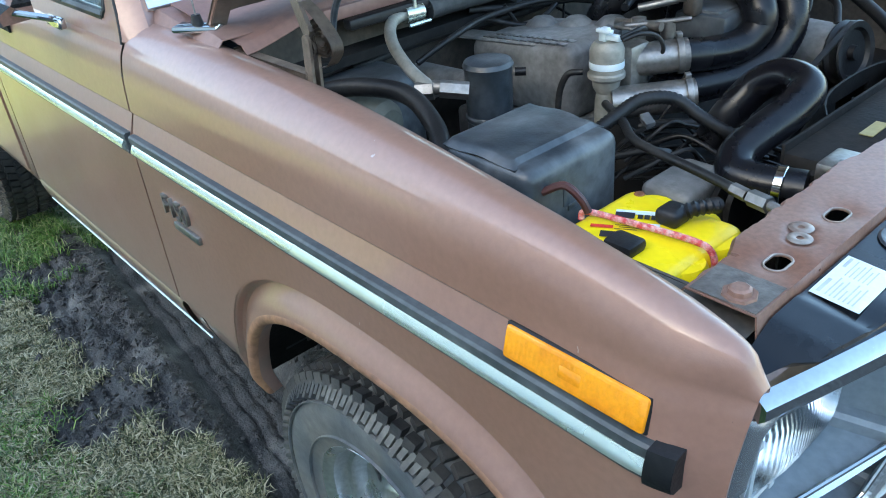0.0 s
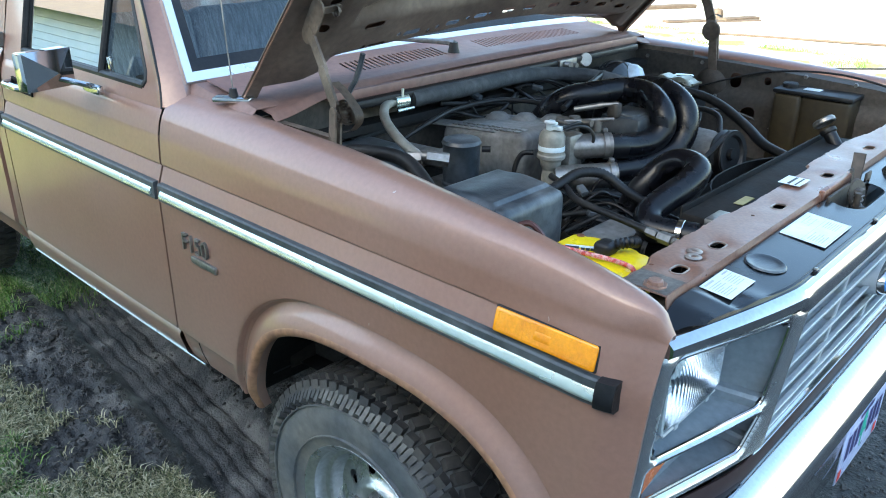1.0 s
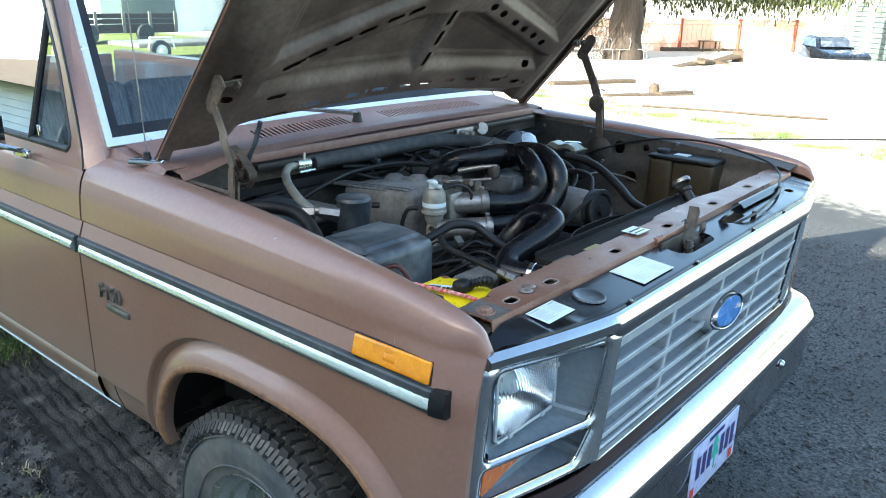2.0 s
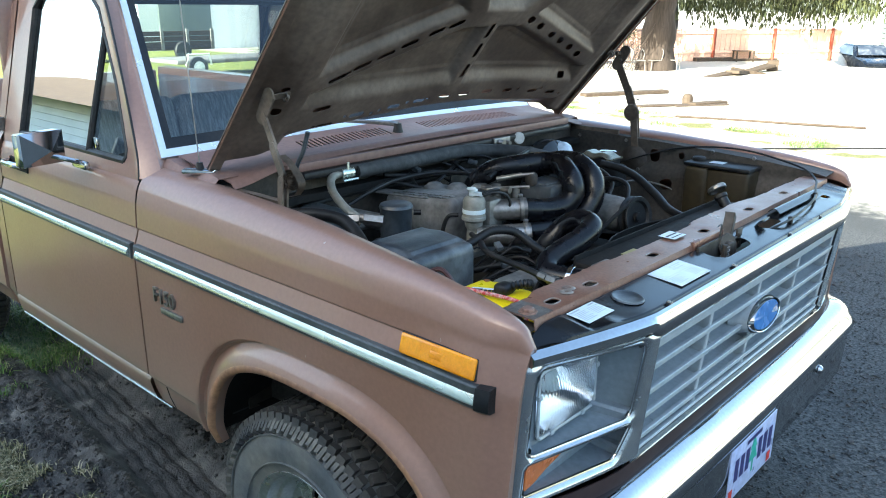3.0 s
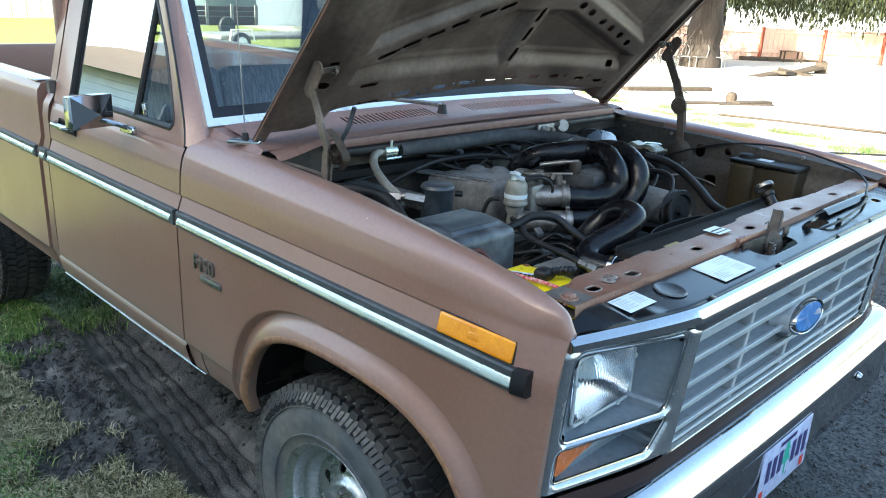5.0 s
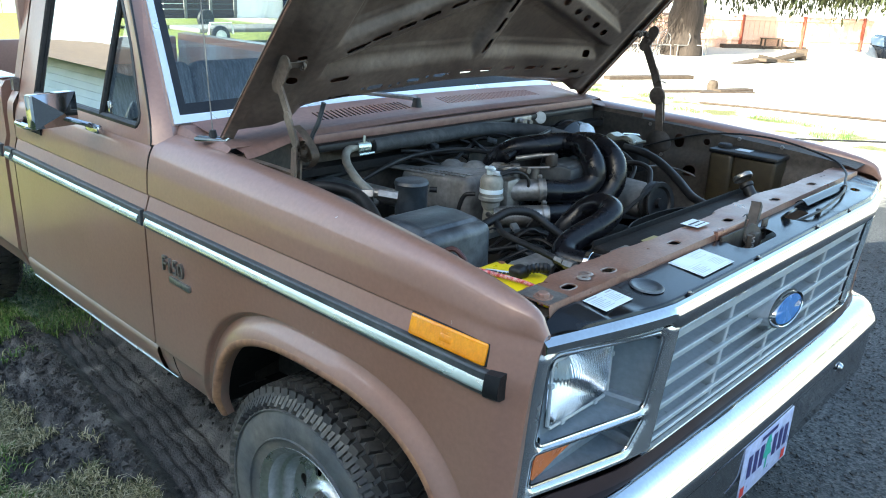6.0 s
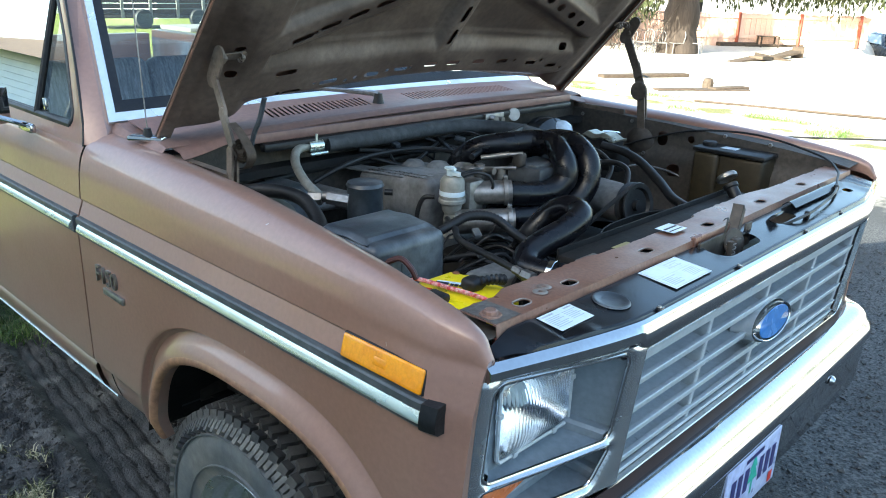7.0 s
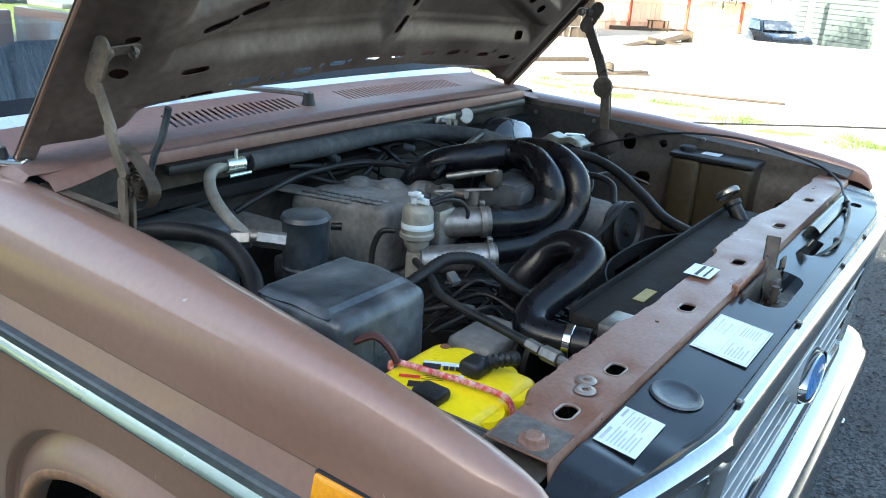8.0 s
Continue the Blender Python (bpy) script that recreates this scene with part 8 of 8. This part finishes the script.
for x, y, q in ((-10.0, 17.4, 20), (-9.7, 17.7, -15), (-9.4, 18.0, 40), (-9.1, 18.3, -30), (-8.75, 18.75, 10)):
    wire_chair(x, y, q)

# low table by the fence
table = tagged(new("garden_table"), "small weathered wooden table by the fence", "table")
tx, ty = -8.9, 24.0
tz = gz(tx, ty)
table.location = (tx, ty, tz)
bpy.context.view_layer.update()
tm = pose(tx, ty, tz, 0, 0, 50) @ Matrix.Diagonal((0.85, 0.85, 0.7, 1))
pc("tabletop", boxm((-0.4, -0.2, 0.46), (0.4, 0.2, 0.5), 0.006, 1, tm), LUMBER, table)
for a in (-0.34, 0.34):
    for b in (-0.15, 0.15):
        pc("leg", boxm((a - 0.025, b - 0.025, 0), (a + 0.025, b + 0.025, 0.46), 0.004, 1, tm), LUMBER, table)


# lumber and debris in the yard
def plank(x, y, long, turn, w=0.25, h=0.09, label="weathered timber lying in the yard", tilt=0.0):
    bm = boxm((-long / 2, -w / 2, 0), (long / 2, w / 2, h), 0.012, 1, pose(x, y, gz(x, y), 0, tilt, turn))
    thing("timber", bm, LUMBER, label, "timber", "timbers in the yard")


plank(-6.45, 12.15, 2.0, 66, 0.22, 0.07)
plank(-5.1, 10.85, 0.75, 60, 0.2, 0.035)
plank(-4.62, 11.55, 1.05, 57, 0.3, 0.03)
plank(-4.55, 11.75, 0.8, 70, 0.2, 0.06)
plank(-6.95, 18.0, 1.4, 80, 0.3, 0.07, "heap of broken boards in the yard", -5)
plank(-6.85, 18.9, 1.6, 95, 0.35, 0.09, "heap of broken boards in the yard", 4)
plank(-6.9, 19.5, 1.8, 72, 0.3, 0.07, "heap of broken boards in the yard", -8)
plank(-7.2, 20.6, 2.0, 84, 0.18, 0.06, "heap of broken boards in the yard", -6)
plank(-6.75, 19.1, 0.9, 40, 0.25, 0.1, "heap of broken boards in the yard", 10)
plank(-6.65, 20.5, 0.3, 20, 0.22, 0.3, "short upright block in the yard")
plank(-9.6, 23.3, 1.4, 60, 0.25, 0.12)
plank(-8.9, 24.4, 2.2, 60, 0.25, 0.07)
plank(-2.9, 10.15, 2.7, 16, 0.07, 0.03, "long thin board edging the verge")
bm = lathem([(0, 0.2), (0.07, 0.18), (0.1, 0.11), (0.09, 0.0)], Matrix.Translation((-4.87, 11.6, gz(-4.87, 11.6))), 10)
thing("stump", bm, LUMBER, "short weathered stump on the timber", "stump")

# garage with a roller door
gar = group_thing("garage", (-7.0, 44, -1.1), "low garage with a grey green slatted door", "garage")
gm = pose(-9.8, 42.0, -1.15, 0, 0, -42) @ Matrix.Diagonal((1.55, 1.55, 1.6, 1))
pc("wall", boxm((0, 0.08, -0.1), (7.5, 5, 2.3), 0, 1, gm), WHITE_WALL, gar)
pc("roof", boxm((-0.3, -0.3, 2.3), (7.8, 5.3, 2.45), 0.02, 1, gm), OLD_GREY, gar)
d = pc("door", boxm((0.5, 0.02, 0), (4.6, 0.07, 1.75), 0, 1, gm), GARAGE, gar)
for k in range(12):
    child(part("slat", boxm((0.5, -0.015, 0.03 + 0.145 * k), (4.6, 0.025, 0.165 + 0.145 * k), 0.008, 1, gm), GARAGE), d)
for x in (3.1, 3.9):
    pc("post", boxm((x - 0.06, -1.6, -0.1), (x + 0.06, -1.48, 2.3), 0.01, 1, gm), WHITE_WALL, gar)


# dark parked car before the garage
def parked_car(x, y, turn, mat, label):
    z = gz(x, y)
    c = tagged(new("parked_car"), label, "car")
    c.location = (x, y, z)
    bpy.context.view_layer.update()
    m = pose(x, y, z, 0, 0, turn)
    side = [(-2.2, 0.35), (-2.2, 0.72), (-1.9, 0.86), (-0.95, 0.93), (1.3, 0.95), (2.05, 0.88), (2.2, 0.65), (2.2, 0.35)]
    bm = bmesh.new()
    a = [[bm.verts.new(m @ Vector((p, e, q))) for p, q in side] for e in (-0.85, 0.85)]
    bm.faces.new(a[0])
    bm.faces.new(a[1][::-1])
    for k in range(len(side)):
        j = (k + 1) % len(side)
        bm.faces.new((a[0][k], a[1][k], a[1][j], a[0][j]))
    bmesh.ops.bevel(bm, geom=bm.edges[:], offset=0.06, segments=3, affect="EDGES")
    pc("body", bm, mat, c)
    top = [(-0.95, 0.92), (-0.35, 1.36), (0.75, 1.40), (1.45, 0.94)]
    bm = bmesh.new()
    a = [[bm.verts.new(m @ Vector((p, e * (0.78 if q < 1 else 0.6), q))) for p, q in top] for e in (-1, 1)]
    bm.faces.new(a[0])
    bm.faces.new(a[1][::-1])
    for k in range(4):
        j = (k + 1) % 4
        bm.faces.new((a[0][k], a[1][k], a[1][j], a[0][j]))
    bmesh.ops.bevel(bm, geom=bm.edges[:], offset=0.05, segments=3, affect="EDGES")
    cab = pc("cabin", bm, mat, c)
    pane = material("dark_car_glass", (0.2, 0.22, 0.24), 0.08, 0.3, (0.3, 0.32, 0.33), 3, 0.5)
    for q in ([(-0.93, e * 0.66, 0.98) for e in (-1, 1)] + [(-0.42, e * 0.54, 1.33) for e in (1, -1)],):
        bm = bmesh.new()
        bm.faces.new([bm.verts.new(m @ (Vector(p) + Vector((-0.03, 0, 0.02)))) for p in q])
        child(part("windscreen", bm, pane), cab)
    for e in (-1, 1):
        bm = bmesh.new()
        bm.faces.new([bm.verts.new(m @ Vector(p)) for p in ((-0.75, e * 0.775, 0.98), (1.2, e * 0.775, 0.98), (0.7, e * 0.645, 1.32), (-0.3, e * 0.645, 1.3))])
        child(part("side_window", bm, pane), cab)
        for p in (-1.4, 1.35):
            bm = bmesh.new()
            lathe(bm, [(0.0, -0.1), (0.3, -0.1), (0.32, -0.06), (0.32, 0.06), (0.3, 0.1), (0.19, 0.1), (0.17, 0.08), (0, 0.07)], m @ Matrix.Translation((p, e * 0.78, 0.32)) @ pose(0, 0, 0, -90 * e, 0, 0), 28)
            pc("wheel", bm, TYRE, c)


parked_car(-7.9, 34.1, 128, CAR_PAINT, "dark parked car in front of the garage")

# utility trailer, old stake truck, white building and board fence behind the truck
trailer = group_thing("utility_trailer", (-16.0, 9.3, 0), "small flat utility trailer on the grass", "trailer")
pc("bed", boxm((-17.2, 7.7, 0.32), (-15.75, 11.2, 0.42), 0.02), OLD_GREY, trailer)
for y in (8.15, 10.2):
    pc("wheel", lathem([(0, -0.06), (0.23, -0.06), (0.25, -0.03), (0.25, 0.03), (0.23, 0.06), (0.15, 0.06), (0.14, 0.04), (0, 0.04)], Matrix.Translation((-15.6, y, 0.25)) @ pose(0, 0, 0, 0, 90, 0), 28), TYRE, trailer)
    pc("rim", lathem([(0.145, 0.0), (0.145, 0.03), (0.05, 0.05), (0, 0.05)], Matrix.Translation((-15.57, y, 0.25)) @ pose(0, 0, 0, 0, 90, 0), 20), WHITE_WALL, trailer)
    bm = tubem([(-15.55, y - 0.33, 0.3), (-15.55, y - 0.28, 0.56), (-15.55, y + 0.28, 0.56), (-15.55, y + 0.33, 0.3)], 0.025, seg=6, smooth=0)
    pc("mudguard", bm, WHITE_WALL, trailer)
old = group_thing("cargo_trailer", (-22, 9.5, 0), "old weathered board sided cargo trailer on the grass", "trailer")
pc("bed", boxm((-23.6, 8.0, 0.3), (-22.0, 12.6, 0.42), 0.03), LUMBER, old)
for k in range(3):
    pc("side_board", boxm((-22.05, 8.0, 0.42 + 0.16 * k), (-22.0, 12.6, 0.56 + 0.16 * k), 0.008, 1), LUMBER, old)
pc("front_board", boxm((-23.6, 7.95, 0.42), (-22.0, 8.0, 0.9), 0.01, 1), WHITE_WALL, old)
for k in range(6):
    pc("stake", boxm((-22.0, 8.05 + 0.88 * k, 0.3), (-21.95, 8.15 + 0.88 * k, 0.95), 0.008, 1), OLD_GREY, old)
for y in (9.6, 11.4):
    pc("wheel", lathem([(0, -0.08), (0.26, -0.08), (0.29, -0.04), (0.29, 0.04), (0.26, 0.08), (0, 0.06)], Matrix.Translation((-21.95, y, 0.28)) @ pose(0, 0, 0, 0, 90, 0), 24), TYRE, old)
white = group_thing("white_shed", (-28, 15, 0), "white board shed with a grey door", "shed")
pc("wall", boxm((-32, 12.6, 0), (-27, 20, 3.4)), WHITE_WALL, white)
pc("roof", boxm((-32.4, 12.2, 3.4), (-26.6, 20.4, 3.6)), OLD_GREY, white)
pc("door", boxm((-27.0, 13.4, 0), (-26.95, 15.6, 2.4), 0.01), GARAGE, white)
wf = group_thing("white_fence", (-34, 6, 0), "white board fence across the grass", "fence")
for k in range(44):
    pc("board", boxm((-30.0, -9 + 0.5 * k, 0.05), (-29.95, -8.54 + 0.5 * k, 1.2), 0.01, 1), WHITE_WALL, wf)

# thin cable lying along the road
bm = tubem([(-3.4, 6.6, gz(-3.4, 6.6) + 0.012), (-1.7, 8.144, gz(-1.7, 8.144) + 0.012), (-0.4, 9.32, gz(-0.4, 9.32) + 0.012), (1.5, 11.0, gz(1.5, 11.0) + 0.012)], 0.012, seg=6, smooth=6)
thing("cable", bm, BLACK, "thin dark cable lying across the drive", "cable")


# ---- grass, clods and gravel near the truck ----
def grass_material(name, *colours):
    m = bpy.data.materials.new(name)
    m.use_nodes = True
    n, l = m.node_tree.nodes, m.node_tree.links
    g = n.new("ShaderNodeNewGeometry")
    c = n.new("ShaderNodeValToRGB")
    stops = c.color_ramp.elements
    stops[0].color, stops[0].position = (*colours[0], 1), 0.0
    stops[1].color, stops[1].position = (*colours[-1], 1), 1.0
    for p, q in zip((0.3, 0.55, 0.8), colours[1:-1]):
        stops.new(p).color = (*q, 1)
    l.new(g.outputs["Random Per Island"], c.inputs[0])
    b = n["Principled BSDF"]
    l.new(c.outputs[0], b.inputs["Base Color"])
    b.inputs["Roughness"].default_value = 0.6
    return m


def grass(name, count, area, cover, height, seed, label, mat):
    r = random.Random(seed)
    verts, faces = [], []
    x0, x1, y0, y1 = area
    while len(faces) < count:
        x, y = r.uniform(x0, x1), r.uniform(y0, y1)
        if r.random() > cover(x, y):
            continue
        h, a, w = height * r.uniform(0.4, 1.3), r.uniform(0, 6.283), r.uniform(0.0012, 0.003)
        lean, z = r.uniform(0.2, 1.6), ground_z(x, y) - 0.004
        d, s = Vector((math.cos(a), math.sin(a), 0)), Vector((-math.sin(a), math.cos(a), 0))
        k = len(verts)
        p = Vector((x, y, z))
        mid, tip = p + d * lean * h * 0.35 + Vector((0, 0, h * 0.65)), p + d * lean * h + Vector((0, 0, h * (1.0 - 0.28 * lean)))
        verts += [tuple(p - s * w), tuple(p + s * w), tuple(mid + s * w * 0.8), tuple(mid - s * w * 0.8), tuple(tip)]
        faces += [(k, k + 1, k + 2, k + 3), (k + 3, k + 2, k + 4)]
    me = bpy.data.meshes.new(name)
    me.from_pydata(verts, [], faces)
    me.materials.append(mat)
    return tagged(new(name, me), label, "grass", "", "stuff")


STRAW_MAT = grass_material("straw_blades", (0.03, 0.035, 0.012), (0.1, 0.11, 0.04), (0.27, 0.235, 0.12), (0.4, 0.35, 0.21), (0.5, 0.45, 0.3))
GRASS_MAT = grass_material("grass_blades", (0.022, 0.045, 0.008), (0.06, 0.13, 0.016), (0.1, 0.2, 0.025), (0.17, 0.24, 0.05), (0.36, 0.34, 0.17))


def patchy(x, y):
    return max(0.0, min(1.0, 0.3 + 0.9 * noise.noise((x * 2.1, y * 2.1, 9)) + 0.8 * noise.noise((x * 7, y * 7, 4))))


def edge(x, y):
    """Ragged border of the grass along the ruts."""
    return y + 0.2 * noise.noise((x * 2, 0, 3)) + 0.1 * noise.noise((x * 6, y * 6, 3)) - 0.13 * (x + 0.7) * (x > -3)


grass("grass", 150000, (-3.2, 0.4, -1.5, -0.75), lambda x, y: patchy(x, y) ** 1.3 * smoothstep(-0.93, -1.02, edge(x, y)) * smoothstep(0.4, -0.1, x), 0.032, 1, "matted straw coloured grass beside the ruts", STRAW_MAT)
grass("grass", 260000, (-3.2, 0.9, -2.6, -0.9), lambda x, y: (0.12 + 0.88 * patchy(x, y)) * smoothstep(-1.14, -1.36, edge(x, y)) * smoothstep(0.8, 0.1, x), 0.036, 4, "short green grass beside the drive", GRASS_MAT)
grass("grass", 45000, (-3.3, -2.0, -1.25, -0.45), lambda x, y: patchy(x, y) * smoothstep(-2.0, -2.6, x + 0.4 * noise.noise((x * 3, y * 3, 7))), 0.045, 8, "green grass by the rear wheel", GRASS_MAT)
grass("grass", 90000, (-3.3, 1.4, -4.55, -2.6), lambda x, y: patchy(x, y) * smoothstep(1.4, 0.2, x), 0.035, 6, "short grass along the house wall", GRASS_MAT)
grass("grass", 70000, (-8.0, -3.2, -4.5, 0.6), lambda x, y: 0.9 if y < -1.0 or x < -3.6 else 0.3, 0.06, 2, "sunlit green grass behind the truck", GRASS_MAT)
grass("grass", 16000, (-12.0, 4.0, 5.0, 12.5), lambda x, y: smoothstep(7.3, 7.6, y + 0.33 * x) * smoothstep(8.7, 8.2, y + 0.33 * x) * smoothstep(0.12, 0.34, noise.noise((x * 1.4, y * 1.9, 2))), 0.07, 3, "tufts of grass along the verge", GRASS_MAT)


def pebbles(name, count, area, size, mat, seed, label, category, where):
    """Small angular stones or clods, each an uneven octahedron."""
    r = random.Random(seed)
    verts, faces = [], []
    x0, x1, y0, y1 = area
    made = 0
    while made < count:
        x, y = r.uniform(x0, x1), r.uniform(y0, y1)
        if r.random() > where(x, y):
            continue
        made += 1
        s = size * r.uniform(0.35, 1.0) * (2.0 if r.random() < 0.04 else 1.0)
        q = Euler((r.uniform(0, 6), r.uniform(0, 6), r.uniform(0, 6))).to_matrix()
        k = len(verts)
        for d in ((1, 0, 0), (-1, 0, 0), (0, 1, 0), (0, -1, 0), (0, 0, 1), (0, 0, -1)):
            v = q @ (Vector(d) * s * r.uniform(0.6, 1.2))
            verts.append((x + v.x, y + v.y, ground_z(x, y) + s * 0.25 + v.z * 0.7))
        for a in (0, 1):
            for b in (2, 3):
                for c in (4, 5):
                    faces.append((k + a, k + b, k + c))
    me = bpy.data.meshes.new(name)
    me.from_pydata(verts, [], faces)
    me.materials.append(mat)
    return tagged(new(name, me), label, category, "", "stuff")


MUD_MAT = material("mud_clods", (0.028, 0.025, 0.022), 0.75, 0, (0.09, 0.079, 0.07), 8, 0.8, 60, 0.3, 0.2, 150)
STONE_MAT = material("grey_gravel", (0.035, 0.034, 0.034), 0.8, 0, (0.13, 0.126, 0.12), 12, 0.8, 60, 0.3, 0.1, 150)
pebbles("mud_clods", 9000, (-3.2, 0.2, -1.7, -0.3), 0.013, MUD_MAT, 4, "loose clods of mud along the ruts", "mud", lambda x, y: (0.25 + 0.75 * max(0, noise.noise((x * 4, y * 4, 8)))) * (1 - 0.93 * in_rut(x, y)))
pebbles("gravel", 16000, (-0.2, 2.4, 0.4, 4.2), 0.009, STONE_MAT, 5, "loose grey gravel on the drive", "gravel", lambda x, y: 0.4 + 0.6 * max(0, noise.noise((x * 2, y * 2, 8))))
